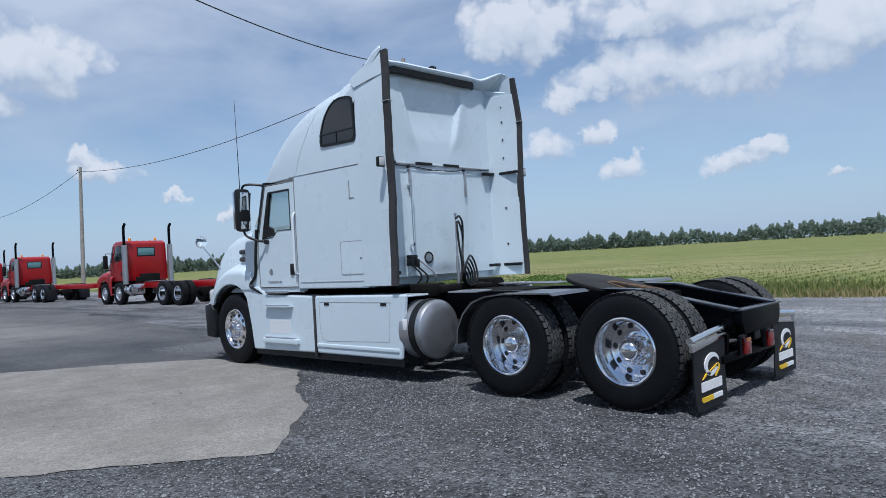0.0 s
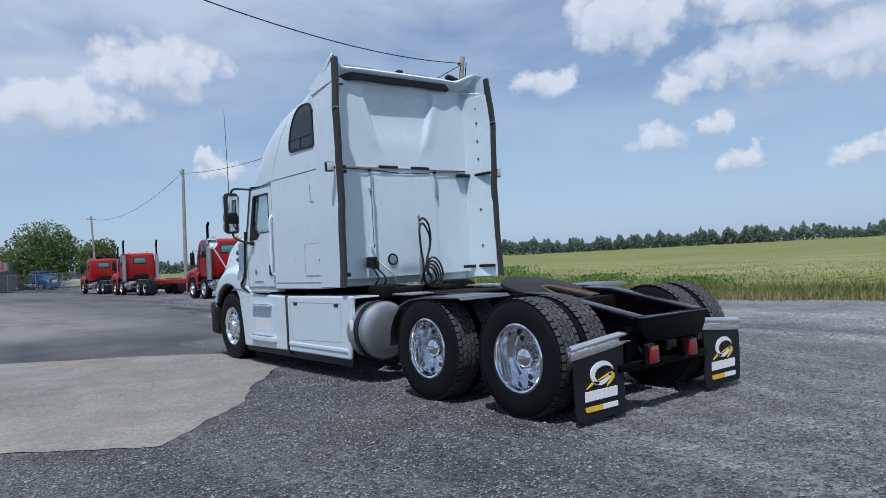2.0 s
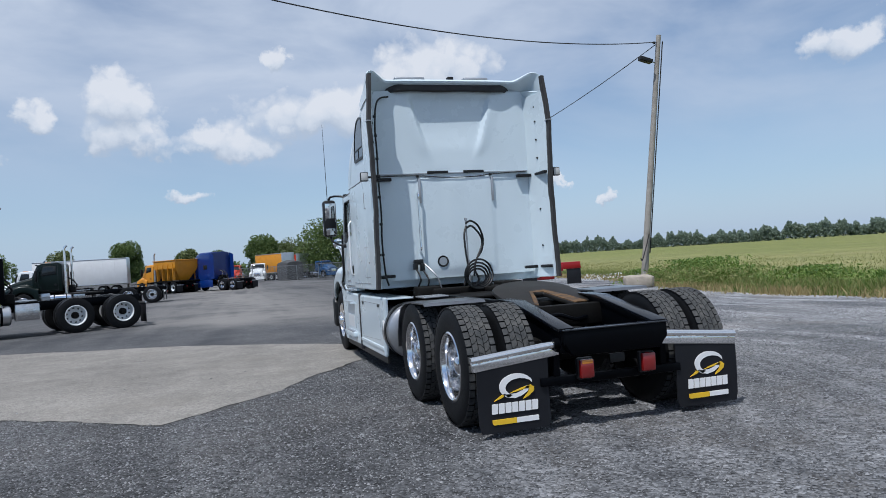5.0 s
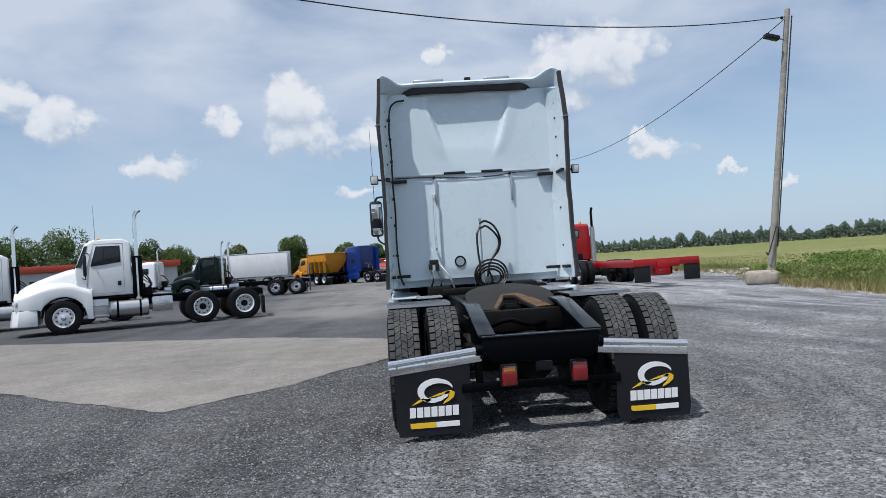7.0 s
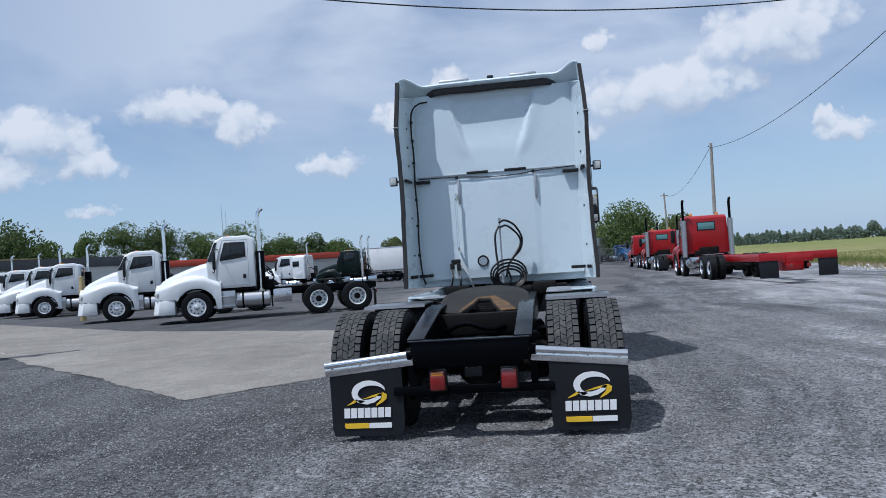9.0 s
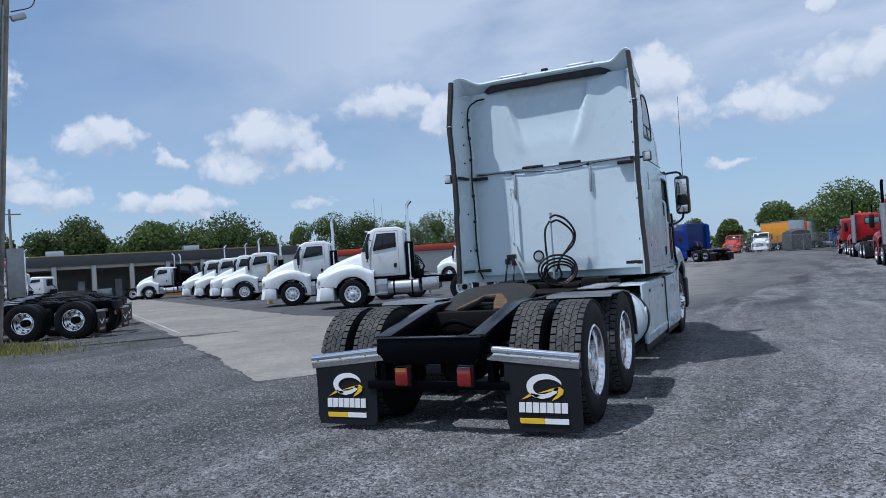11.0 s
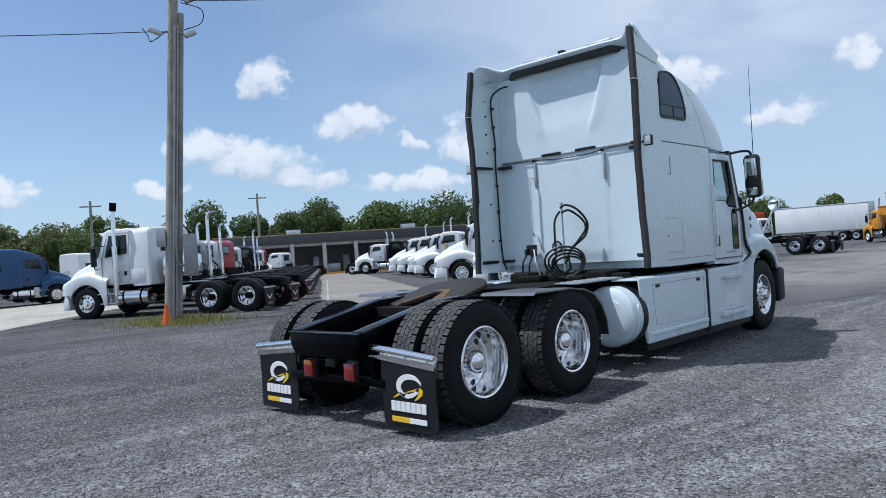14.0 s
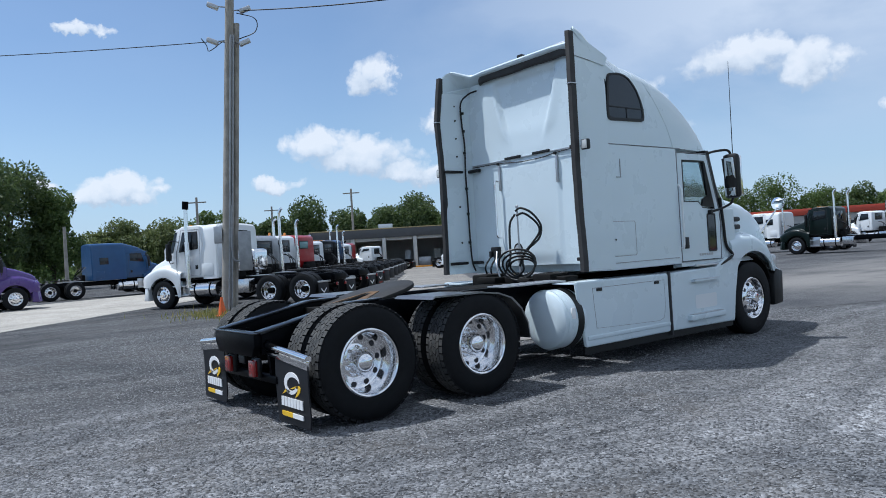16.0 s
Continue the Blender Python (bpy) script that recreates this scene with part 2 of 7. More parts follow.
YELLOW = material("orange_yellow_truck_paint", (0.66, 0.27, 0.015), 0.4, var=0.15, scale=2, dust=(0.35, 0.2, 0.06), dust_amount=0.3)
ORANGE = material("orange_red_paint", (0.50, 0.045, 0.02), 0.4, var=0.15, scale=2)
TRAILER = material("white_trailer_skin", (0.74, 0.75, 0.76), 0.4, var=0.06, scale=0.8, dust=(0.5, 0.5, 0.48), dust_amount=0.25)
TARP = material("grey_tarpaulin", (0.07, 0.072, 0.076), 0.85, var=0.3, scale=2, bump=0.01)
WOOD = material("weathered_pole_wood", (0.37, 0.345, 0.305), 0.85, var=0.35, scale=3, fine=45, bump=0.006, col2=(0.24, 0.22, 0.195))
PIPE = material("galvanised_conduit", (0.34, 0.35, 0.36), 0.5, 0.6, var=0.2, scale=6)
WIRE = material("black_cable", (0.012, 0.012, 0.013), 0.6, var=0.1)
CONE = material("orange_cone_plastic", (0.75, 0.13, 0.02), 0.5, var=0.15)
BOULDER = material("pale_concrete_block", (0.42, 0.37, 0.31), 0.9, var=0.3, scale=4, fine=40, bump=0.01)
BARK = material("tree_bark", (0.10, 0.08, 0.06), 0.9, var=0.3, scale=5, fine=40, bump=0.01)
STEEL_MESH = material("galvanised_fence_wire", (0.30, 0.31, 0.32), 0.5, 0.7, var=0.2)
WALL_DARK = material("dark_fascia_metal", (0.075, 0.078, 0.082), 0.55, var=0.15, scale=1)
WALL_PALE = material("pale_garage_wall", (0.52, 0.52, 0.50), 0.75, var=0.1, scale=1.5)
WALL_TAN = material("tan_roof_trim", (0.42, 0.33, 0.16), 0.6, var=0.15)
ROOF_RED = material("red_roof_metal", (0.55, 0.07, 0.035), 0.5, var=0.12, scale=1)


def leaf_material(name, a, b, through_light=0.4):
    m = bpy.data.materials.new(name)
    m.use_nodes = True
    nt = m.node_tree
    p = nt.nodes["Principled BSDF"]
    geo = nd(nt, "ShaderNodeNewGeometry")
    c = ramp(nt, geo.outputs["Random Per Island"], [(0.0, a), (1.0, b)])
    nt.links.new(c, p.inputs["Base Color"])
    p.inputs["Roughness"].default_value = 0.6
    if through_light:
        # thin leaves let some light through
        tr = nt.nodes.new("ShaderNodeBsdfTranslucent")
        nt.links.new(c, tr.inputs[0])
        mx = nt.nodes.new("ShaderNodeMixShader")
        mx.inputs[0].default_value = through_light
        nt.links.new(p.outputs[0], mx.inputs[1])
        nt.links.new(tr.outputs[0], mx.inputs[2])
        nt.links.new(mx.outputs[0], nt.nodes["Material Output"].inputs[0])
    return m


LEAF = leaf_material("maple_leaf", (0.056, 0.102, 0.028), (0.150, 0.208, 0.058))
LEAF_DARK = leaf_material("dark_leaf", (0.042, 0.076, 0.026), (0.118, 0.162, 0.050))
LEAF_PALE = leaf_material("pale_leaf", (0.085, 0.120, 0.042), (0.185, 0.215, 0.080))
# distance haze put into the leaf colour: paler and bluer than the near leaves
LEAF_HAZED = leaf_material("hazed_leaf", (0.150, 0.205, 0.165), (0.215, 0.270, 0.205))
GRASS = leaf_material("grass_blade", (0.13, 0.16, 0.04), (0.27, 0.27, 0.09))
WEED = leaf_material("weed_blade", (0.10, 0.17, 0.03), (0.30, 0.29, 0.11))
STRAW = leaf_material("dry_grass_blade", (0.26, 0.20, 0.085), (0.42, 0.35, 0.17))
TUFT = leaf_material("yellowing_blade", (0.13, 0.16, 0.035), (0.33, 0.28, 0.10))
BUSH = leaf_material("weed_leaf", (0.09, 0.17, 0.03), (0.22, 0.30, 0.07))
PETAL = material("white_petal", (0.75, 0.75, 0.72), 0.7, var=0.1)
STONE = leaf_material("gravel_stone", (0.03, 0.031, 0.035), (0.24, 0.245, 0.255), 0.0)


def ground_material(name, dark, pale, grit, patch_scale, stops, bump=0.006, tint=None, lanes=0.0, stone=55.0, worn=None, sunlit_dust=None, stubble=None):
    """Crushed stone or worn paving: single grains, drifts of finer dust and broad worn patches."""
    m = bpy.data.materials.new(name)
    m.use_nodes = True
    nt = m.node_tree
    b = nt.nodes["Principled BSDF"]
    tc = nd(nt, "ShaderNodeTexCoord")
    pos = tc.outputs["Object"]
    v = nd(nt, "ShaderNodeTexVoronoi", i_Scale=stone)
    v2 = nd(nt, "ShaderNodeTexVoronoi", i_Scale=stone * 0.45)
    n1 = nd(nt, "ShaderNodeTexNoise", i_Scale=patch_scale, i_Detail=8.0, i_Roughness=0.62, i_Distortion=0.4)
    n2 = nd(nt, "ShaderNodeTexNoise", i_Scale=patch_scale * 7, i_Detail=6.0, i_Roughness=0.65)
    n3 = nd(nt, "ShaderNodeTexNoise", i_Scale=stone * 2.4, i_Detail=2.0)
    for n in (v, v2, n1, n2, n3):
        nt.links.new(pos, n.inputs["Vector"])
    f = math_node(nt, "ADD", math_node(nt, "MULTIPLY", n1.outputs[0], 0.6), math_node(nt, "MULTIPLY", n2.outputs[0], 0.4))
    if lanes:
        mp = nd(nt, "ShaderNodeMapping")
        mp.inputs["Scale"].default_value = (0.62, 0.06, 1)
        mp.inputs["Rotation"].default_value = (0, 0, radians(-8))
        nt.links.new(pos, mp.inputs["Vector"])
        n4 = nd(nt, "ShaderNodeTexNoise", i_Scale=1.3, i_Detail=5.0, i_Distortion=0.6)
        nt.links.new(mp.outputs[0], n4.inputs["Vector"])
        f = math_node(nt, "ADD", math_node(nt, "MULTIPLY", f, 1 - lanes), math_node(nt, "MULTIPLY", n4.outputs[0], lanes))
    base = mixc(nt, ramp(nt, f, [(stops[0], 0.0), (stops[1], 1.0)]), dark, pale)
    if lanes and tint:
        # pale wheel tracks of rolled-out fines, crossing each other
        for rot, seed, much in ((-12.0, 1.0, 0.85), (38.0, 6.0, 0.65), (-58.0, 3.0, 0.55)):
            mp = nd(nt, "ShaderNodeMapping")
            mp.inputs["Scale"].default_value = (1.5, 0.07, 1)
            mp.inputs["Rotation"].default_value = (0, 0, radians(rot))
            mp.inputs["Location"].default_value = (seed, seed, seed)
            bend = nd(nt, "ShaderNodeTexNoise", i_Scale=0.09, i_Detail=2.0)
            nt.links.new(pos, bend.inputs["Vector"])
            off = vec_math(nt, "SCALE")
            nt.links.new(bend.outputs[1], off.inputs[0])
            off.inputs["Scale"].default_value = 5.0
            add = vec_math(nt, "ADD")
            nt.links.new(pos, add.inputs[0])
            nt.links.new(off.outputs[0], add.inputs[1])
            nt.links.new(add.outputs[0], mp.inputs["Vector"])
            nt4 = nd(nt, "ShaderNodeTexNoise", i_Scale=1.0, i_Detail=4.0, i_Roughness=0.6)
            nt.links.new(mp.outputs[0], nt4.inputs["Vector"])
            mask = math_node(nt, "MULTIPLY", ramp(nt, nt4.outputs[0], [(0.52, 0.0), (0.66, 1.0)]), ramp(nt, n2.outputs[0], [(0.30, 0.25), (0.60, 1.0)]))
            base = mixc(nt, math_node(nt, "MULTIPLY", mask, much), base, tuple(x * 1.4 for x in pale))
    n6 = nd(nt, "ShaderNodeTexNoise", i_Scale=9.0, i_Detail=5.0, i_Roughness=0.72)
    nt.links.new(pos, n6.inputs["Vector"])
    clump = ramp(nt, n6.outputs[0], [(0.30, 1.0 - 0.28 * min(1.0, grit)), (0.70, 1.0 + 0.28 * min(1.0, grit))])
    sc0 = vec_math(nt, "MULTIPLY")
    nt.links.new(base, sc0.inputs[0])
    nt.links.new(clump, sc0.inputs[1])
    base = sc0.outputs[0]
    g1 = nd(nt, "ShaderNodeSeparateColor")
    nt.links.new(v.outputs["Color"], g1.inputs[0])
    g2 = nd(nt, "ShaderNodeSeparateColor")
    nt.links.new(v2.outputs["Color"], g2.inputs[0])
    grain = math_node(nt, "MULTIPLY_ADD", g1.outputs[0], grit * 1.25, math_node(nt, "MULTIPLY_ADD", g2.outputs[1], grit * 0.4, 1.0 - grit * 0.82))
    sc = vec_math(nt, "SCALE")
    nt.links.new(base, sc.inputs[0])
    nt.links.new(grain, sc.inputs["Scale"])
    c = sc.outputs[0]
    if tint:
        n5 = nd(nt, "ShaderNodeTexNoise", i_Scale=patch_scale * 2.3, i_Detail=7.0, i_Roughness=0.7)
        nt.links.new(pos, n5.inputs["Vector"])
        c = mixc(nt, math_node(nt, "MULTIPLY", ramp(nt, n5.outputs[0], [(0.52, 0.0), (0.70, 1.0)]), 0.55), c, tint)
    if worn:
        # worn: colour factor at low x, rising to twice as pale at high x
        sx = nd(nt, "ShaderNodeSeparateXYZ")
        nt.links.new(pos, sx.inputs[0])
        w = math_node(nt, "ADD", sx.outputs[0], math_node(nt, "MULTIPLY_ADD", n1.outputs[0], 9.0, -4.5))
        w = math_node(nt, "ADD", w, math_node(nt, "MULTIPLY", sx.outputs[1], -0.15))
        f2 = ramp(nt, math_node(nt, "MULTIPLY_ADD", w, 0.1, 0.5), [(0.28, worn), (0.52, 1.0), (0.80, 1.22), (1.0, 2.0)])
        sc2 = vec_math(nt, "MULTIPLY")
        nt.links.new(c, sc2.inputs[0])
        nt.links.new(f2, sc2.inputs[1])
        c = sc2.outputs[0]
    if sunlit_dust:
        # dragged-out stone dust on the far yard, with a sunlit patch painted in
        sy = nd(nt, "ShaderNodeSeparateXYZ")
        nt.links.new(pos, sy.inputs[0])
        wx = math_node(nt, "ADD", math_node(nt, "ADD", sy.outputs[0], math_node(nt, "MULTIPLY", sy.outputs[1], 0.03)), math_node(nt, "MULTIPLY_ADD", n1.outputs[0], 8.0, -4.0))
        wy = math_node(nt, "ADD", sy.outputs[1], math_node(nt, "MULTIPLY_ADD", n1.outputs[0], 9.0, -4.5))
        q = math_node(nt, "MULTIPLY", ramp(nt, math_node(nt, "MULTIPLY_ADD", wx, 0.02, 0.5), [(0.36, 0.0), (0.45, 1.0)]), ramp(nt, math_node(nt, "MULTIPLY", wy, 0.01), [(0.13, 0.0), (0.17, 1.0)]))
        q = math_node(nt, "MULTIPLY", q, ramp(nt, math_node(nt, "MULTIPLY_ADD", wx, 0.02, 0.5), [(0.49, 1.0), (0.56, 0.25)]))
        q = math_node(nt, "MULTIPLY", q, ramp(nt, f, [(0.40, 0.35), (0.52, 1.0)]))
        c = mixc(nt, math_node(nt, "MULTIPLY", q, 0.7), c, sunlit_dust)
    if stubble:
        # last year's straw lies between the young rows nearer the yard
        st = nd(nt, "ShaderNodeSeparateXYZ")
        nt.links.new(pos, st.inputs[0])
        sb = math_node(nt, "ADD", st.outputs[0], math_node(nt, "MULTIPLY_ADD", n1.outputs[0], 30.0, -15.0))
        sb = math_node(nt, "MULTIPLY", ramp(nt, math_node(nt, "MULTIPLY", sb, 0.005), [(0.085, 0.0), (0.11, 0.8), (0.17, 0.55), (0.34, 0.0)]), ramp(nt, n2.outputs[0], [(0.36, 0.2), (0.60, 1.0)]))
        c = mixc(nt, sb, c, stubble)
    nt.links.new(c, b.inputs["Base Color"])
    b.inputs["Roughness"].default_value = 0.9
    b.inputs["Specular IOR Level"].default_value = 0.3
    h = math_node(nt, "ADD", math_node(nt, "MULTIPLY", v.outputs["Distance"], -1.0), math_node(nt, "MULTIPLY", n3.outputs[0], 0.25))
    bp = nd(nt, "ShaderNodeBump", i_Strength=0.8, i_Distance=bump)
    nt.links.new(h, bp.inputs["Height"])
    nt.links.new(bp.outputs[0], b.inputs["Normal"])
    return m


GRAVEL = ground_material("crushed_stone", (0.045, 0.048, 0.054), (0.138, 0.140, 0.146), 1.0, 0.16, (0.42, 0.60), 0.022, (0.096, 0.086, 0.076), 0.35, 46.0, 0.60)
PAVING = ground_material("worn_pale_paving", (0.150, 0.141, 0.129), (0.248, 0.234, 0.213), 0.38, 0.25, (0.38, 0.62), 0.003, (0.17, 0.155, 0.135), 0.0, 70.0)
ASPHALT = ground_material("dark_yard_asphalt", (0.042, 0.044, 0.049), (0.105, 0.105, 0.108), 0.55, 0.11, (0.42, 0.62), 0.004, None, 0.3, 60.0, None, (0.225, 0.215, 0.203))
FIELD = ground_material("young_crop_field", (0.095, 0.125, 0.028), (0.175, 0.180, 0.055), 0.45, 0.02, (0.38, 0.62), 0.06, (0.20, 0.18, 0.085), 0.3, 7.0, stubble=(0.27, 0.245, 0.115))
CONCRETE = ground_material("pale_driveway_concrete", (0.265, 0.250, 0.225), (0.40, 0.378, 0.338), 0.30, 0.22, (0.38, 0.62), 0.003, (0.20, 0.185, 0.16), 0.0, 70.0)
LINE = material("worn_road_paint", (0.42, 0.41, 0.38), 0.8, var=0.3, scale=3)


# ---------------------------------------------------------------- mesh helpers
def quad_strip(bm, a, b, closed=True):
    n = len(a)
    for i in range(n if closed else n - 1):
        j = (i + 1) % n
        bm.faces.new((a[i], a[j], b[j], b[i]))


def loft(bm, rings, caps=True):
    vs = [[bm.verts.new(p) for p in r] for r in rings]
    for a, b in zip(vs, vs[1:]):
        quad_strip(bm, a, b)
    if caps:
        bm.faces.new(vs[0][::-1])
        bm.faces.new(vs[-1])
    return bm


def fixed(bm):
    bmesh.ops.recalc_face_normals(bm, faces=bm.faces)
    return bm


def box(bm, c, s, bevel=0.0, rot=None):
    """A box of size s round c, its edges rounded by bevel."""
    r = rot or Matrix.Identity(3)
    t = Matrix.Translation(c) @ r.to_4x4() @ Matrix.Diagonal((*s, 1))
    made = bmesh.ops.create_cube(bm, size=1.0, matrix=t)["verts"]
    if bevel:
        edges = list({e for v in made for e in v.link_edges})
        bmesh.ops.bevel(bm, geom=edges, offset=bevel, segments=2, profile=0.5, affect="EDGES")
    return bm


def rod(bm, p0, p1, r0, r1=None, seg=12):
    p0, p1 = Vector(p0), Vector(p1)
    d = p1 - p0
    m = Matrix.Translation((p0 + p1) / 2) @ d.to_track_quat("Z", "Y").to_matrix().to_4x4()
    bmesh.ops.create_cone(bm, cap_ends=True, segments=seg, radius1=r0, radius2=r0 if r1 is None else r1, depth=d.length, matrix=m)
    return bm


def lathe(bm, profile, seg=32, axis="X", at=(0, 0, 0), close=True):
    """Turns (along, radius) pairs round an axis through at."""
    at = Vector(at)
    rings = []
    for along, r in profile:
        ring = []
        for i in range(seg):
            a = 2 * math.pi * i / seg
            u, v = r * math.cos(a), r * math.sin(a)
            ring.append(bm.verts.new(at + Vector({"X": (along, u, v), "Y": (u, along, v), "Z": (u, v, along)}[axis])))
        rings.append(ring)
    for a, b in zip(rings, rings[1:]):
        quad_strip(bm, a, b)
    if close:
        quad_strip(bm, rings[-1], rings[0])
    else:
        bm.faces.new(rings[0][::-1])
        bm.faces.new(rings[-1])
    return fixed(bm)


def smooth_line(pts, n=6):
    """A Catmull-Rom line through the points."""
    p = [Vector(q) for q in pts]
    p = [2 * p[0] - p[1], *p, 2 * p[-1] - p[-2]]
    out = []
    for a, b, c, d in zip(p, p[1:], p[2:], p[3:]):
        for k in range(n):
            t = k / n
            out.append(0.5 * (2 * b + (c - a) * t + (2 * a - 5 * b + 4 * c - d) * t * t + (3 * b - a - 3 * c + d) * t ** 3))
    return [*out, p[-2]]


def tube(bm, pts, r, seg=8, n=5):
    pts = smooth_line(pts, n) if n > 1 else [Vector(p) for p in pts]
    rings, side = [], None
    for i, p in enumerate(pts):
        d = (pts[min(i + 1, len(pts) - 1)] - pts[max(i - 1, 0)]).normalized()
        if side is None:
            side = d.orthogonal().normalized()
        side = (side - d * side.dot(d)).normalized()
        up = d.cross(side)
        rr = r(i / (len(pts) - 1)) if callable(r) else r
        rings.append([p + rr * (math.cos(2 * math.pi * k / seg) * side + math.sin(2 * math.pi * k / seg) * up) for k in range(seg)])
    return fixed(loft(bm, rings))


def prism(bm, poly, a, b, axis="X"):
    """A polygon of (u, v) pairs drawn out from a to b along an axis: X takes (y, z), Y (x, z), Z (x, y)."""
    def at(u, v, w):
        return {"X": (w, u, v), "Y": (u, w, v), "Z": (u, v, w)}[axis]
    return fixed(loft(bm, [[at(u, v, a) for u, v in poly], [at(u, v, b) for u, v in poly]]))


def soft(bm, offset, seg=2, angle=0.5):
    edges = [e for e in bm.edges if len(e.link_faces) == 2 and e.calc_face_angle(0) > angle]
    bmesh.ops.bevel(bm, geom=edges, offset=offset, segments=seg, profile=0.5, affect="EDGES", clamp_overlap=True)
    return bm


def shell_ring(y, z0, z1, wb, wt, r, crown=0.03, k=4):
    """A section across a cab: flat bottom, sides that lean from half-width wb to wt, round shoulders, crowned top."""
    pts = [(-wb, y, z0), (-wb - (wt - wb) * 0.0, y, z0 + (z1 - z0) * 0.35)]
    pts += [(-(wb + (wt - wb) * 0.6), y, z0 + (z1 - z0) * 0.65)]
    for i in range(k + 1):
        a = math.pi / 2 * i / k
        pts.append((-(wt - r) - r * math.cos(a), y, z1 - r + r * math.sin(a)))
    pts.append((-wt * 0.4, y, z1 + crown))
    return [*pts, *[(-x, yy, z) for x, yy, z in reversed(pts)]]


def shell(bm, sections, k=4):
    return fixed(loft(bm, [shell_ring(*s, k=k) for s in sections]))


def mesh_of(name, data, mat, smooth=True):
    if isinstance(data, bpy.types.Mesh):
        return data
    me = bpy.data.meshes.new(name)
    data.to_mesh(me)
    data.free()
    for m in mat if isinstance(mat, (list, tuple)) else [mat]:
        me.materials.append(m)
    if smooth:
        me.polygons.foreach_set("use_smooth", [True] * len(me.polygons))
        me.set_sharp_from_angle(angle=radians(27))
    return me


def part(name, data, mat, parent, label="", at=None, smooth=True):
    """One mesh object under a thing or under a part."""
    ob = new(name, mesh_of(name, data, mat, smooth))
    ob.parent = parent
    if at is not None:
        ob.matrix_local = at
    return tagged(ob, label)


def thing(name, label, category, m=None, group="", data=None, mat=None):
    ob = new(name, mesh_of(name, data, mat) if data is not None else None)
    if m is not None:
        ob.matrix_basis = m
    return tagged(ob, label, category, group)


def structure(name, data, mat, label="", smooth=True):
    return tagged(new(name, mesh_of(name, data, mat, smooth)), label, kind="structure")


def B():
    return bmesh.new()


# ---------------------------------------------------------------- ground
def sheet(poly, z, cut=0, jag=0.0, seed=1):
    """A flat outline at height z; with jag its rim wanders, as a worn edge does."""
    rnd = random.Random(seed)
    pts = []
    for (x0, y0), (x1, y1) in zip(poly, poly[1:] + poly[:1]):
        n = max(1, int(math.hypot(x1 - x0, y1 - y0) / cut)) if cut else 1
        n = min(n, 220)
        for i in range(n):
            t = i / n
            q = Vector((x0 + (x1 - x0) * t, y0 + (y1 - y0) * t, 0))
            if jag:
                k = noise.noise(q * 0.9) * jag * 1.6 + noise.noise(q * 3.7) * jag * 0.7 + rnd.uniform(-1, 1) * jag * 0.22
                q += Vector((y0 - y1, x1 - x0, 0)).normalized() * k
            pts.append((q.x, q.y, z))
    bm = B()
    f = bm.faces.new([bm.verts.new(p) for p in pts])
    bmesh.ops.triangulate(bm, faces=[f])
    bmesh.ops.recalc_face_normals(bm, faces=bm.faces)
    if bm.faces[:][0].normal.z < 0:
        bmesh.ops.reverse_faces(bm, faces=bm.faces)
    return bm


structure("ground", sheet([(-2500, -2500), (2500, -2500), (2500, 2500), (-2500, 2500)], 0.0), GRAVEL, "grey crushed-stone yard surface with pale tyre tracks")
structure("asphalt_yard", sheet([(-1.3, 7.25), (-11.8, 13.4), (-46, 38.5), (-75, 90), (-60, 130), (4, 118), (8, 70), (4.2, 30), (1.2, 12)], 0.004, 1.2, 0.25, 4), ASPHALT, "dark worn asphalt of the truck yard")
structure("paved_apron", sheet([(-3.75, 1.62), (-2.85, 2.5), (-1.05, 5.1), (-1.0, 7.35), (-3.9, 9.85), (-11.8, 13.4), (-46, 38.5), (-62, 54), (-66, 46), (-38.5, 28.2), (-11.5, 7.8)], 0.0065, 0.16, 0.085, 7), PAVING, "pale worn concrete apron with a crumbling edge")
structure("road", sheet([(-2, -14), (-16, -0.9), (-22.4, 4.9), (-42, 24), (-55, 36), (-60, 30), (-38.5, 8.5), (-34.6, 1.1), (-24, -18)], 0.005, 1.5, 0.12, 9), CONCRETE, "pale concrete driveway past the parked trucks")
structure("road_marking", sheet([(-11.9, 8.35), (-38.3, 28.5), (-38.4, 28.62), (-12.0, 8.5)], 0.012, 0.6, 0.02, 5), LINE, "worn white painted line along the apron")
FIELD_EDGE = [(13.5, -40), (11.6, 0), (11.0, 5), (10.7, 10), (11.2, 14), (12.2, 17.5), (14.5, 24), (16.5, 40), (17.5, 80), (20, 140), (60, 320)]
structure("field", sheet(FIELD_EDGE + [(500, 2400), (2400, 2400), (2400, -1500), (500, -1500)], 0.03, 1.0, 0.2, 3), FIELD, "young green crop field reaching the far trees")


# ---------------------------------------------------------------- wheels
def tyre_mesh(w=0.275, R=0.515, rim=0.285, blocks=True, rows=4, count=40, seg=56):
    h = w / 2
    bm = B()
    top = R - (0.016 if blocks else 0.0)
    prof = [(-h * 0.80, rim), (-h * 0.97, rim + 0.025), (-h * 1.02, rim + 0.09), (-h * 1.0, R - 0.085), (-h * 0.93, R - 0.04), (-h * 0.84, top - 0.004),
            (-h * 0.5, top), (h * 0.5, top), (h * 0.84, top - 0.004), (h * 0.93, R - 0.04), (h * 1.0, R - 0.085), (h * 1.02, rim + 0.09), (h * 0.97, rim + 0.025), (h * 0.80, rim)]
    lathe(bm, prof, seg)
    return mesh_of("tyre", bm, [RUBBER, TREAD])


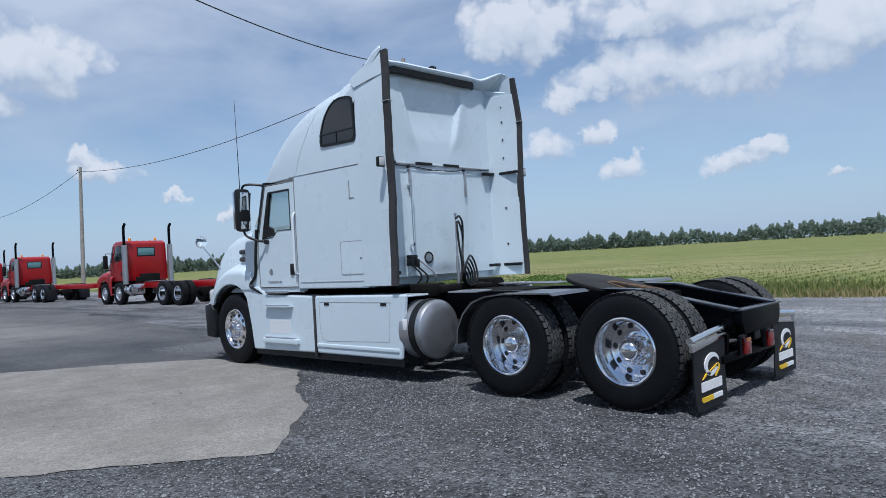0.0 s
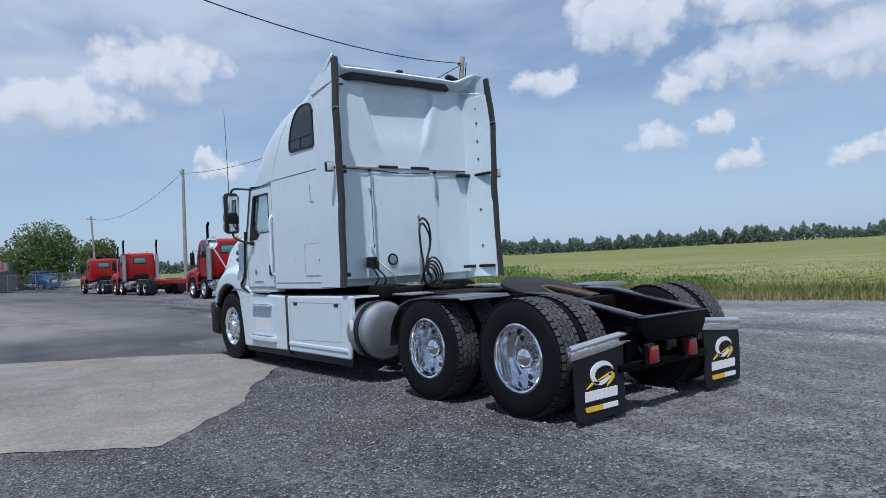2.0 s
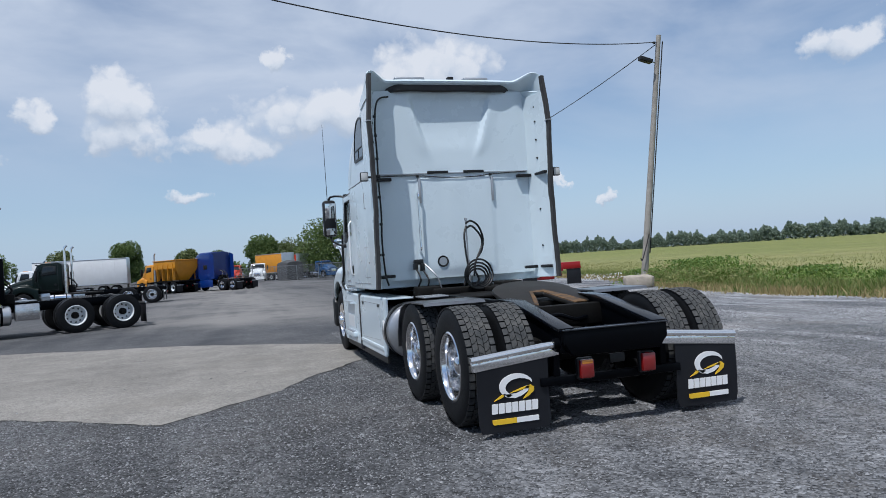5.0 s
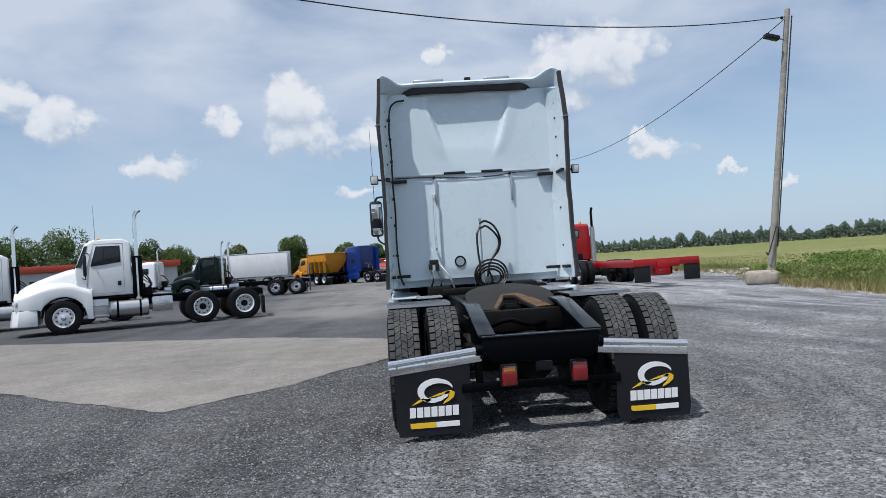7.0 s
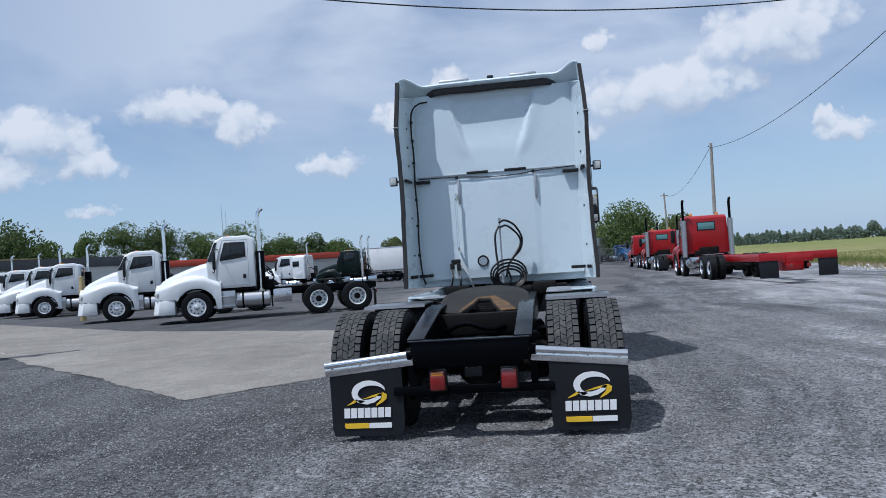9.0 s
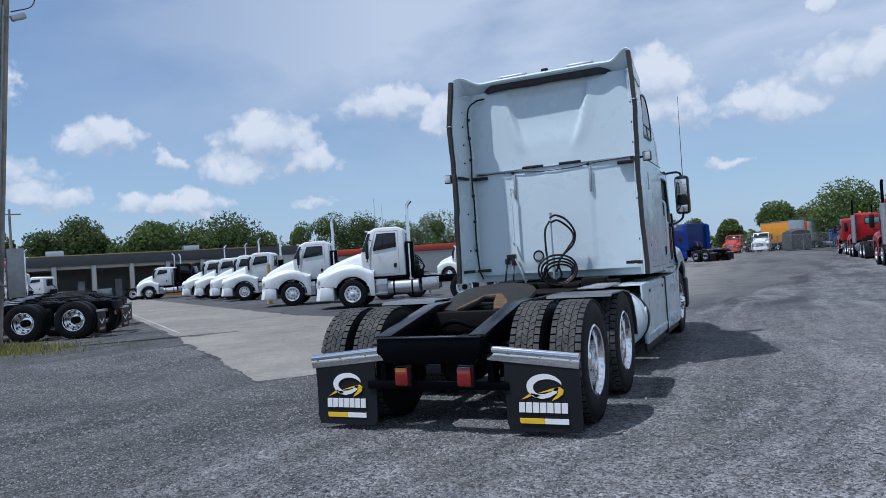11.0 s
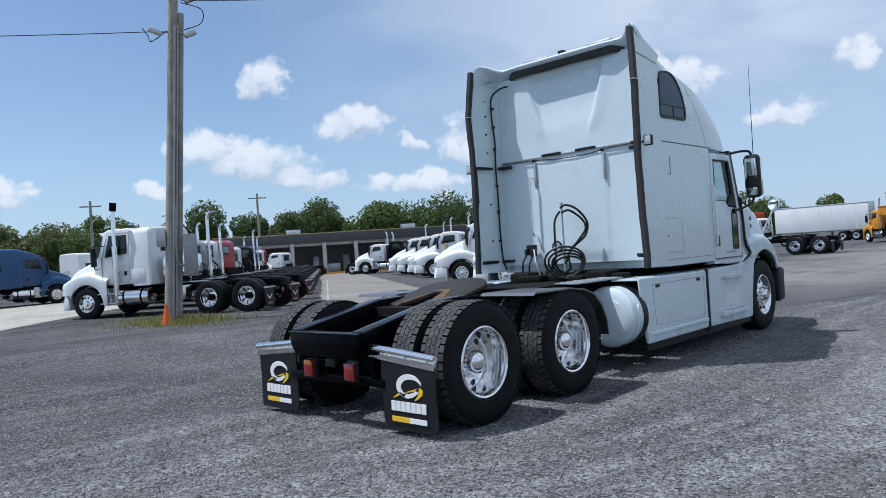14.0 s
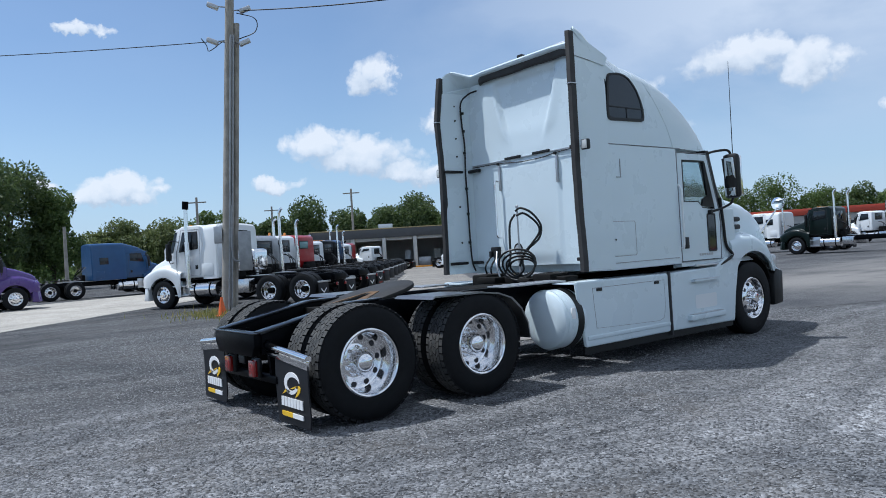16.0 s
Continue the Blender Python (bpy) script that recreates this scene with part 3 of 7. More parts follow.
def tread_mesh(w=0.275, R=0.515, rows=5, count=46):
    """Staggered tread blocks, each a low skewed lug."""
    bm = B()
    pitch = w * 0.93 / rows
    step = 2 * math.pi / count
    for r in range(rows):
        x0, x1 = -w * 0.465 + pitch * (r + 0.05), -w * 0.465 + pitch * (r + 0.95)
        shoulder = r in (0, rows - 1)
        fill = 0.80 if shoulder else 0.90
        for i in range(count):
            a = step * (i + (0.5 if r % 2 else 0.0))
            sk = step * (0.0 if shoulder else (0.22 if r % 2 else -0.22))
            top, low = [], []
            for x, d in ((x0, -sk), ((x0 + x1) / 2, sk * 0.6), (x1, sk)):
                drop = 0.007 * (abs(x) / (w / 2)) ** 4
                for e in (-0.5, 0.5):
                    an = a + d + e * step * fill
                    for out, rr in ((top, R - drop), (low, R - 0.022)):
                        out.append(bm.verts.new((x, rr * math.sin(an), rr * math.cos(an))))
            for k in (0, 2):
                bm.faces.new((top[k], top[k + 1], top[k + 3], top[k + 2]))
            rim = [0, 1, 3, 5, 4, 2]
            for k in range(6):
                p, q = rim[k], rim[(k + 1) % 6]
                bm.faces.new((low[p], low[q], top[q], top[p]))
    fixed(bm)
    for f in bm.faces:
        c = f.calc_center_median()
        f.material_index = 0 if abs(f.normal.dot(Vector((0, c.y, c.z)).normalized())) > 0.8 else 1
    return mesh_of("tread", bm, [TREAD, RUBBER], False)


def rib_tyre_mesh(w=0.29, R=0.515, rim=0.285):
    h = w / 2
    prof = [(-h * 0.80, rim), (-h * 0.97, rim + 0.025), (-h * 1.02, rim + 0.09), (-h * 1.0, R - 0.085), (-h * 0.93, R - 0.03), (-h * 0.82, R - 0.006)]
    for k in range(-2, 3):
        x = k * h * 0.33
        prof += [(x - h * 0.13, R - 0.001), (x + h * 0.13, R - 0.001), (x + h * 0.135, R - 0.014), (x + h * 0.195, R - 0.014)]
    prof = prof[:-2] + [(h * 0.82, R - 0.006), (h * 0.93, R - 0.03), (h * 1.0, R - 0.085), (h * 1.02, rim + 0.09), (h * 0.97, rim + 0.025), (h * 0.80, rim)]
    return mesh_of("tyre", lathe(B(), prof, 56), [RUBBER])


def dish_mesh(deep, holes=10, mat=None):
    """A pressed wheel disc. deep: the outer wheel of a pair, dished inwards; else it bulges outwards."""
    bm = B()
    if deep:
        prof = [(0.128, 0.300), (0.136, 0.288), (0.128, 0.274), (0.105, 0.265), (0.060, 0.260), (-0.010, 0.257), (-0.066, 0.254), (-0.088, 0.246), (-0.098, 0.230), (-0.096, 0.200), (-0.086, 0.165), (-0.080, 0.152), (-0.080, 0.10),
                (-0.100, 0.10), (-0.115, 0.20), (-0.10, 0.262), (0.09, 0.276), (0.115, 0.290)]
        hx, hr = -0.0985, 0.209
    else:
        prof = [(0.128, 0.300), (0.136, 0.288), (0.128, 0.274), (0.090, 0.262), (0.070, 0.245), (0.098, 0.205), (0.108, 0.165), (0.112, 0.150), (0.112, 0.10),
                (0.09, 0.10), (0.08, 0.20), (0.05, 0.262), (0.09, 0.276), (0.115, 0.290)]
        hx, hr = 0.099, 0.203
    lathe(bm, prof, 72)
    n = len(bm.faces)
    for i in range(holes):
        a = 2 * math.pi * (i + 0.5) / holes
        rod(bm, (hx - 0.01, hr * math.cos(a), hr * math.sin(a)), (hx + 0.006, hr * math.cos(a), hr * math.sin(a)), 0.027, seg=16)
    bm.faces.ensure_lookup_table()
    for f in bm.faces[n:]:
        f.material_index = 1
    return mesh_of("wheel", bm, [mat or CHROME, SEAM])


def hub_mesh(deep):
    bm = B()
    if deep:
        lathe(bm, [(-0.095, 0.106), (-0.045, 0.106), (-0.035, 0.098), (0.030, 0.096), (0.050, 0.090), (0.072, 0.072), (0.086, 0.045), (0.091, 0.020), (0.092, 0.004)], 36, close=False)
    else:
        lathe(bm, [(0.09, 0.098), (0.125, 0.098), (0.150, 0.085), (0.175, 0.080), (0.190, 0.060), (0.197, 0.004)], 28, close=False)
    return mesh_of("hub_cap", bm, CHROME)


NUT = mesh_of("lug_nut", lathe(B(), [(0, 0.018), (0.022, 0.017), (0.026, 0.011), (0.055, 0.009), (0.06, 0.003)], 10, close=False), CHROME)
TYRE_DRIVE, TYRE_STEER, LUGS = tyre_mesh(), rib_tyre_mesh(), tread_mesh()
TYRE_FAR = tyre_mesh(blocks=False, seg=28)
DISH, BULGE = dish_mesh(True), dish_mesh(False)
DISH_WHITE, BULGE_WHITE = dish_mesh(True, 10, WHITE_FAR), dish_mesh(False, 10, WHITE_FAR)
HUB_DEEP, HUB_FLAT = hub_mesh(True), hub_mesh(False)
HUB_DARK = mesh_of("hub", lathe(B(), [(-0.03, 0.10), (0.05, 0.10), (0.06, 0.07), (0.10, 0.06), (0.105, 0.004)], 16, close=False), DARK)


def wheel(parent, x, y, R=0.515, deep=True, detail=True, rim=None, spin=0.0, dual=False):
    """A wheel whose outer side looks away from the middle of its vehicle."""
    side = 1 if x > 0 else -1
    m = Matrix.Translation((x, y, R)) @ Matrix.Rotation(0 if side > 0 else math.pi, 4, "Z") @ Matrix.Rotation(spin, 4, "X")
    disc = rim or (DISH if deep else BULGE)
    w = part("wheel", disc, None, parent, at=m)
    part("tyre", (TYRE_DRIVE if deep else TYRE_STEER) if detail else TYRE_FAR, None, w)
    if detail and deep:
        tagged(part("tread", LUGS, None, w), kind="stuff")
    if dual:
        part("tyre", TYRE_DRIVE if detail else TYRE_FAR, None, w, "inner tyre of the pair", at=Matrix.Translation((-0.34, 0, 0)))
        if detail:
            tagged(part("tread", LUGS, None, w, at=Matrix.Translation((-0.34, 0, 0))), kind="stuff")
    if detail:
        part("hub_cap", HUB_DEEP if deep else HUB_FLAT, None, w)
        for i in range(10):
            a = 2 * math.pi * i / 10
            part("lug_nut", NUT, None, w, at=Matrix.Translation((-0.080 if deep else 0.110, 0.128 * math.cos(a), 0.128 * math.sin(a))))
    else:
        part("hub", HUB_DARK if deep else HUB_FLAT, None, w)
    return w


# ---------------------------------------------------------------- vehicles standing in the yard
def ring_prism(bm, outer, inner, a, b):
    """A plate with a window: outlines of (y, z) pairs with as many corners each, drawn out along x."""
    return fixed(_closed(bm, [[(a, y, z) for y, z in outer], [(b, y, z) for y, z in outer], [(b, y, z) for y, z in inner], [(a, y, z) for y, z in inner]]))


def _closed(bm, rings):
    vs = [[bm.verts.new(p) for p in r] for r in rings]
    for a, b in zip(vs, vs[1:] + vs[:1]):
        quad_strip(bm, a, b)
    return bm


def inset(poly, d):
    """The outline moved inwards by about d."""
    cy = sum(p[0] for p in poly) / len(poly)
    cz = sum(p[1] for p in poly) / len(poly)
    hy = max(abs(p[0] - cy) for p in poly)
    hz = max(abs(p[1] - cz) for p in poly)
    return [(cy + (y - cy) * (1 - d / hy), cz + (z - cz) * (1 - d / hz)) for y, z in poly]


def smoothstep(a, b, x):
    t = min(1.0, max(0.0, (x - a) / (b - a)))
    return t * t * (3 - 2 * t)


def fender_skin(s, yc, r, crest, xo, steps=28, low_rear=1.10, x_in=0.86):
    """A moulded front fender: a rounded shoulder that falls to the wheel opening round yc."""
    rings = []
    for i in range(steps + 1):
        y = yc - 0.57 + 1.38 * i / steps
        low = max(low_rear if y < yc - 0.28 else 0.0, 0.52 + math.sqrt(max(0.02, r * r - (y - yc) ** 2)), 0.86 if low_rear > 1 else 0.70)
        top = crest - 0.05 * smoothstep(yc - 0.25, yc - 0.57, y) - 0.55 * max(0.0, (y - yc + 0.05) / 0.86) ** 2.0
        o = xo - 0.05 * smoothstep(yc + 0.4, yc + 0.75, y)
        top = max(top, low + 0.05)
        skin = [(x_in, top + 0.20), (x_in + 0.11, top + 0.09), (x_in + 0.19, top + 0.025)]
        for k in range(7):
            a = radians(80 - 80 * k / 6)
            skin.append((o - 0.16 + 0.16 * math.cos(a), top - 0.12 + 0.13 * math.sin(a)))
        skin[3:] = [(x, max(z, low + 0.02)) for x, z in skin[3:]]
        skin += [(o + 0.004, low + 0.012), (o, low)]
        inner = [(x - 0.03, max(low, z - 0.03)) for x, z in reversed(skin)]
        rings.append([(s * x, y, z) for x, z in skin + inner])
    return fixed(loft(B(), rings))


def full_fender(s, yc, front, steps=30):
    """A moulded fender that runs from behind the wheel opening to the headlight."""
    rings = []
    for i in range(steps + 1):
        d = -0.80 + (front - yc - 0.02 + 0.80) * i / steps
        top = 1.50 - 0.20 * smoothstep(-0.1, -0.80, d) - 0.30 * smoothstep(0.1, front - yc + 0.1, d)
        low = 0.50 + math.sqrt(max(0.0, 0.64 ** 2 - d * d)) if abs(d) < 0.62 else 0.42 if d < 0 else 0.80
        o = 1.18 - 0.16 * smoothstep(0.65, front - yc + 0.05, d) ** 1.5
        top = max(top, low + 0.07)
        skin = [(0.70, top + 0.10), (o - 0.30, top + 0.06)]
        for k in range(6):
            a = radians(78 - 78 * k / 5)
            skin.append((o - 0.17 + 0.17 * math.cos(a), max(low + 0.02, top - 0.15 + 0.17 * math.sin(a))))
        skin += [(o + 0.003, low + 0.012), (o, low)]
        inner = [(x - 0.03, max(low, z - 0.03)) for x, z in reversed(skin)]
        rings.append([(s * x, yc + d, z) for x, z in skin + inner])
    return fixed(loft(B(), rings))


def lean_in(bm):
    """The upper cab tapers a little towards its roof."""
    for v in bm.verts:
        if v.co.z > 1.9:
            v.co.x *= 1 - 0.055 * (v.co.z - 1.9) / 0.9
    return bm


def yard_truck(name, label, at, rz, paint, wb=5.2, sleeper=0.0, hood=1.5, cab_h=2.75, stacks=(1,), roof=0.0, tail=0.75, rim=None, detail=False, twin=False,
               frame_paint=None, category="truck", group="parked trucks", fifth=True, fairing=False, beacon=False, flaps=True, mid_flaps=False, cowl_stack=False, aero=False, flap_mark=False, tanks=True, sun_visor=False, headache=False, stack_top=3.72, bumper=None, rear_win=False, deck_tanks=False, whips=False):
    """A conventional road tractor. Its origin is the middle of the rear axles on the ground; it faces +y."""
    t = thing(name, label, category, pose(at[0], at[1], 0, 0, 0, rz), group)
    fp = frame_paint or BLACK
    cab_r = wb - 0.15 - hood * 0.55          # back of the cab, from the rear axles
    cab_l = 1.6
    cab_r -= 0.85
    front = wb + (1.30 if aero else 1.05)
    for s in (-1, 1):
        bm = B()
        box(bm, (s * 0.42, (front - tail - 0.7) / 2, 0.86), (0.09, front + tail + 0.5, 0.26), 0.01)
        part("frame_rail", bm, fp, t)
    for y in (-tail - 0.62, 0.0, cab_r * 0.5):
        part("crossmember", box(B(), (0, y, 0.86), (0.8, 0.12, 0.22), 0.01), fp, t)
    # axles and wheels
    for y in (-0.66, 0.66):
        bm = rod(B(), (-0.95, y, 0.515), (0.95, y, 0.515), 0.09, seg=10)
        box(bm, (0, y, 0.52), (0.36, 0.40, 0.36), 0.06)
        part("drive_axle", bm, DARK, t)
    big = rim or DISH
    for s in (-1, 1):
        for y in (-0.66, 0.66):
            wheel(t, s * 1.08, y, detail=detail, rim=big, dual=True, spin=random.random())
        for y in ((wb, wb - 1.5) if twin else (wb,)):
            wheel(t, s * 1.04, y, deep=False, detail=False, rim=BULGE_WHITE if rim is DISH_WHITE else BULGE, spin=random.random())
    # hood
    y0 = cab_r + cab_l
    nose = 1.40 if aero else 1.52
    secs = []
    for u, drop in ((0.0, 0.0), (0.2, 0.0), (0.45, 0.0), (0.68, 0.0), (0.86, 0.01), (0.96, 0.05), (1.0, 0.14)):
        w = 1.02 - 0.34 * u if aero else 0.93 - 0.10 * u
        secs.append((y0 - 0.12 + (front - 0.06 - y0 + 0.12) * u, 1.12 - 0.34 * u, 1.97 + (nose - 1.97) * u ** 1.35 - drop, w, w - 0.10, 0.20, 0.03))
    hood_ob = part("hood", shell(B(), secs), paint, t)
    part("hood_seam", box(B(), (0, y0 - 0.02, 1.975), (1.75, 0.02, 0.05), 0.006), SEAM, hood_ob)
    for s in (-1, 1):
        part("fender", full_fender(s, wb, front), paint, t)
        well = [(wb + 0.57 * math.cos(a), 0.53 + 0.57 * math.sin(a)) for a in [math.pi * k / 9 for k in range(10)]]
        bm = prism(B(), well + [(wb + (y - wb) * 1.06, 0.53 + (z - 0.53) * 1.06) for y, z in reversed(well)], s * 0.56, s * 1.09)
        part("wheel_well", bm, DARK, t)
        bm = B()
        box(bm, (s * 0.93, front - 0.09, 1.00), (0.26, 0.20, 0.19), 0.06, Matrix.Rotation(s * -0.5, 3, "Z"))
        part("headlight", bm, LENS_CLEAR, t)
    plan = [(-1.165, wb + 0.68), (-1.165, front - 0.30), (-1.10, front - 0.08), (-0.92, front + 0.08), (-0.5, front + 0.16), (0.5, front + 0.16), (0.92, front + 0.08), (1.10, front - 0.08), (1.165, front - 0.30), (1.165, wb + 0.68)]
    bm = prism(B(), plan, 0.32, 0.80, "Z")
    for v in bm.verts:
        if v.co.z > 0.6 and v.co.y > wb + 0.7:
            v.co.y -= 0.07
    part("bumper", soft(bm, 0.03, 2, 0.9), bumper or paint, t)
    part("bumper_seam", prism(B(), [(x * 0.985, y - (0.085 if y > wb + 0.7 else 0)) for x, y in plan], 0.79, 0.825, "Z"), SEAM, t)
    bm = B()
    box(bm, (0, front - 0.01, 1.04), (0.88, 0.08, 0.46), 0.02)
    for k in range(7):
        box(bm, (0, front + 0.035, 0.85 + k * 0.06), (0.80, 0.02, 0.025))
    part("grille", bm, CHROME if not rim else PLASTIC, t)
    # cab
    zt = cab_h
    bm = prism(B(), [(cab_r, 1.08), (y0 - 0.04, 1.08), (y0 - 0.02, 1.93), (y0 - 0.30, zt - 0.14), (y0 - 0.58, zt), (cab_r + 0.22, zt + 0.01), (cab_r, zt - 0.12)], -1.05, 1.05)
    part("cab", lean_in(soft(bm, 0.055, 3, 0.3)), paint, t)
    part("visor_lip", box(B(), (0, y0 - 0.27, zt - 0.105), (1.86, 0.14, 0.045), 0.015), paint, t)
    part("cab_skirt", box(B(), (0, cab_r + 0.75, 1.06), (1.96, 1.30, 0.14), 0.02), DARK, t)
    # side glass lies in the doors with a rubber rim
    for s in (-1, 1):
        ww = [(y0 - 0.45, 2.00), (y0 - 0.62, zt - 0.20), (y0 - 1.30, zt - 0.20), (y0 - 1.30, 2.10), (y0 - 0.85, 2.04)]
        part("window_seal", lean_in(soft(prism(B(), ww, s * 0.98, s * 1.056), 0.02)), PLASTIC, t)
        part("side_window", lean_in(soft(prism(B(), inset(ww, 0.035), s * 0.98, s * 1.059), 0.012)), DARK_GLASS, t)
        part("wrapped_glass", lean_in(prism(B(), [(y0 - 0.05, 1.99), (y0 - 0.305, zt - 0.19), (y0 - 0.40, zt - 0.19), (y0 - 0.20, 1.99)], s * 0.98, s * 1.054)), DARK_GLASS, t)
        part("vent_bar", lean_in(box(B(), (s * 1.05, y0 - 0.83, (2.03 + zt - 0.20) / 2), (0.024, 0.022, zt - 2.25), 0.003)), PLASTIC, t)
        door = [(y0 - 0.33, 1.16), (y0 - 0.33, 1.95), (y0 - 0.56, zt - 0.13), (y0 - 1.38, zt - 0.13), (y0 - 1.38, 1.16)]
        part("door_gap", lean_in(ring_prism(B(), door, inset(door, 0.010), s * 1.0, s * 1.053)), JOINT if paint is WHITE_FAR else SEAM, t)
        bm = B()
        box(bm, (s * 1.055, cab_r + 0.36, 1.45), (0.03, 0.10, 0.14), 0.008)
        part("door_handle", bm, PLASTIC, t)
        bm = B()
        box(bm, (s * 1.36, y0 - 0.30, 2.02), (0.22, 0.10, 0.62), 0.04)
        m = part("mirror", bm, PLASTIC, t)
        bm = B()
        tube(bm, [(s * 0.99, y0 - 0.42, 2.38), (s * 1.30, y0 - 0.32, 2.42), (s * 1.36, y0 - 0.30, 2.3)], 0.016, 6)
        tube(bm, [(s * 0.99, y0 - 0.2, 1.66), (s * 1.30, y0 - 0.3, 1.62), (s * 1.36, y0 - 0.30, 1.74)], 0.016, 6)
        part("mirror_arm", bm, PLASTIC, m)
        if tanks:
            bm = lathe(B(), [(cab_r - 0.45, 0.02), (cab_r - 0.44, 0.25), (cab_r - 0.40, 0.28), (cab_r + 0.65, 0.28), (cab_r + 0.69, 0.25), (cab_r + 0.70, 0.02)], 22, "Y", (s * 0.86, 0, 0.66), close=False)
            k = part("fuel_tank", bm, CHROME if not rim else ALU, t)
            bm = B()
            for yy in (cab_r - 0.2, cab_r + 0.45):
                lathe(bm, [(yy - 0.03, 0.281), (yy - 0.03, 0.287), (yy + 0.03, 0.287), (yy + 0.03, 0.281)], 22, "Y", (s * 0.86, 0, 0.66))
            part("tank_strap", bm, BLACK, k)
        bm = B()
        for z in (0.48, 0.80):
            box(bm, (s * 1.02, cab_r + 1.05 if tanks else cab_r + 0.7, z), (0.26, 0.72, 0.04), 0.008)
        box(bm, (s * 0.93, cab_r + 1.05 if tanks else cab_r + 0.7, 0.72), (0.04, 0.70, 0.62), 0.01)
        part("step", bm, ALU, t)
    bm = B()
    n0 = Vector((0, 0.66, 0.28)).normalized() * 0.012
    quad = [Vector((-0.98, y0 - 0.03, 1.96)), Vector((0.98, y0 - 0.03, 1.96)), Vector((0.90, y0 - 0.30, zt - 0.17)), Vector((-0.90, y0 - 0.30, zt - 0.17))]
    fixed(loft(bm, [[p - n0 * 6 for p in quad], [p + n0 for p in quad]]))
    part("windshield", soft(bm, 0.01), DARK_GLASS, t)
    if sleeper:
        st = zt + roof
        yb = cab_r - sleeper
        bm = shell(B(), [(yb, 1.05, st - 0.06, 1.12, 1.08, 0.18), (yb + 0.06, 1.02, st, 1.16, 1.12, 0.2), (cab_r - 0.12, 1.02, st, 1.16, 1.12, 0.22), (cab_r + 0.05, 1.02, st - 0.04, 1.10, 1.04, 0.22)])
        part("sleeper", bm, paint, t)
        if roof > 0.2:
            bm = shell(B(), [(cab_r + 0.0, zt - 0.2, st - 0.02, 1.08, 1.04, 0.22), (cab_r + 0.45, zt - 0.15, st - 0.14, 1.0, 0.95, 0.22), (cab_r + 0.85, zt - 0.1, zt + (st - zt) * 0.4, 0.95, 0.85, 0.15), (cab_r + 1.1, zt - 0.1, zt + 0.02, 0.85, 0.8, 0.05)])
            part("roof_fairing", bm, paint, t)
        for s in (-1, 1):
            if not rear_win:
                bm = prism(B(), [(yb + 0.45, 1.95), (yb + 0.95, 1.95), (yb + 0.95, 2.35), (yb + 0.45, 2.35)], s * 1.1, s * 1.166)
                part("sleeper_window", soft(bm, 0.015), DARK_GLASS, t)
            bm = B()
            box(bm, (s * 1.163, yb + 0.45, 1.35), (0.012, 0.5, 0.42), 0.004)
            part("locker_door", bm, paint, t)
        if fairing:
            for s in (-1, 1):
                bm = prism(B(), [(yb + 0.05, 1.1), (yb - 0.45, 1.1), (yb - 0.45, st - 0.25), (yb + 0.05, st - 0.05)], s * 1.13, s * 1.165)
                part("side_fairing", bm, paint, t)
                bm = prism(B(), [(yb - 0.2, 0.35), (cab_r + 0.5, 0.35), (cab_r + 0.5, 1.0), (yb - 0.2, 1.0)], s * 1.14, s * 1.18)
                part("skirt", soft(bm, 0.02), paint, t)
        bk = yb
    else:
        bk = cab_r
    if rear_win or not sleeper:
        hw, zl, zu = (0.40, zt - 0.70, zt - 0.34) if paint is RED else (0.52, zt - 0.76, zt - 0.26)
        bm = prism(B(), [(-hw, zl), (hw, zl), (hw, zu), (-hw, zu)], bk - 0.012, bk + 0.05, "Y")
        part("rear_window", soft(bm, 0.03), TEAL_GLASS if paint is RED else DARK_GLASS, t)
        rim_o = [(-hw - 0.05, zl - 0.05), (hw + 0.05, zl - 0.05), (hw + 0.05, zu + 0.05), (-hw - 0.05, zu + 0.05)]
        bm = prism(B(), rim_o, bk - 0.006, bk + 0.04, "Y")
        part("window_rubber", soft(bm, 0.03), PLASTIC, t)
    # gear on the deck behind the cab: brackets, valves and coiled trailer lines
    bm = box(B(), (0.0, bk - 0.30, 1.22), (0.9, 0.22, 0.36), 0.04)
    box(bm, (-0.55, bk - 0.45, 1.12), (0.30, 0.30, 0.28), 0.04)
    part("deck_gear", bm, DARK, t)
    for k, x in enumerate(() if paint is RED else (-0.28, -0.05, 0.2)):
        pts = [(x, bk - 0.10, 1.85), (x + 0.10, bk - 0.42, 1.70 - 0.1 * k), (x - 0.08, bk - 0.60, 1.35), (x + 0.12, bk - 0.45, 1.15), (x, bk - 0.80, 1.12)]
        part("trailer_line", tube(B(), pts, 0.022, 6, 4), (PLASTIC, BLACK, GREY_STEEL)[k], t)
    for s in (-1, 1):
        part("battery_box", box(B(), (s * 0.86, bk - 0.85, 0.72), (0.36, 0.62, 0.46), 0.03), BRIGHT if not rim or paint is WHITE_FAR else BLACK, t)
        part("air_spring", lathe(B(), [(0.62, 0.02), (0.62, 0.13), (0.70, 0.15), (0.80, 0.13), (0.86, 0.10), (0.86, 0.02)], 12, "Z", (s * 0.46, 0.30, 0), close=False), RUBBER, t)
    if deck_tanks:
        for x in (-0.46, 0.46):
            part("deck_tank", soft(box(B(), (x, bk - 0.42, 1.60), (0.80, 0.52, 0.78)), 0.13, 4), CHROME, t, "polished rounded tank behind the cab")
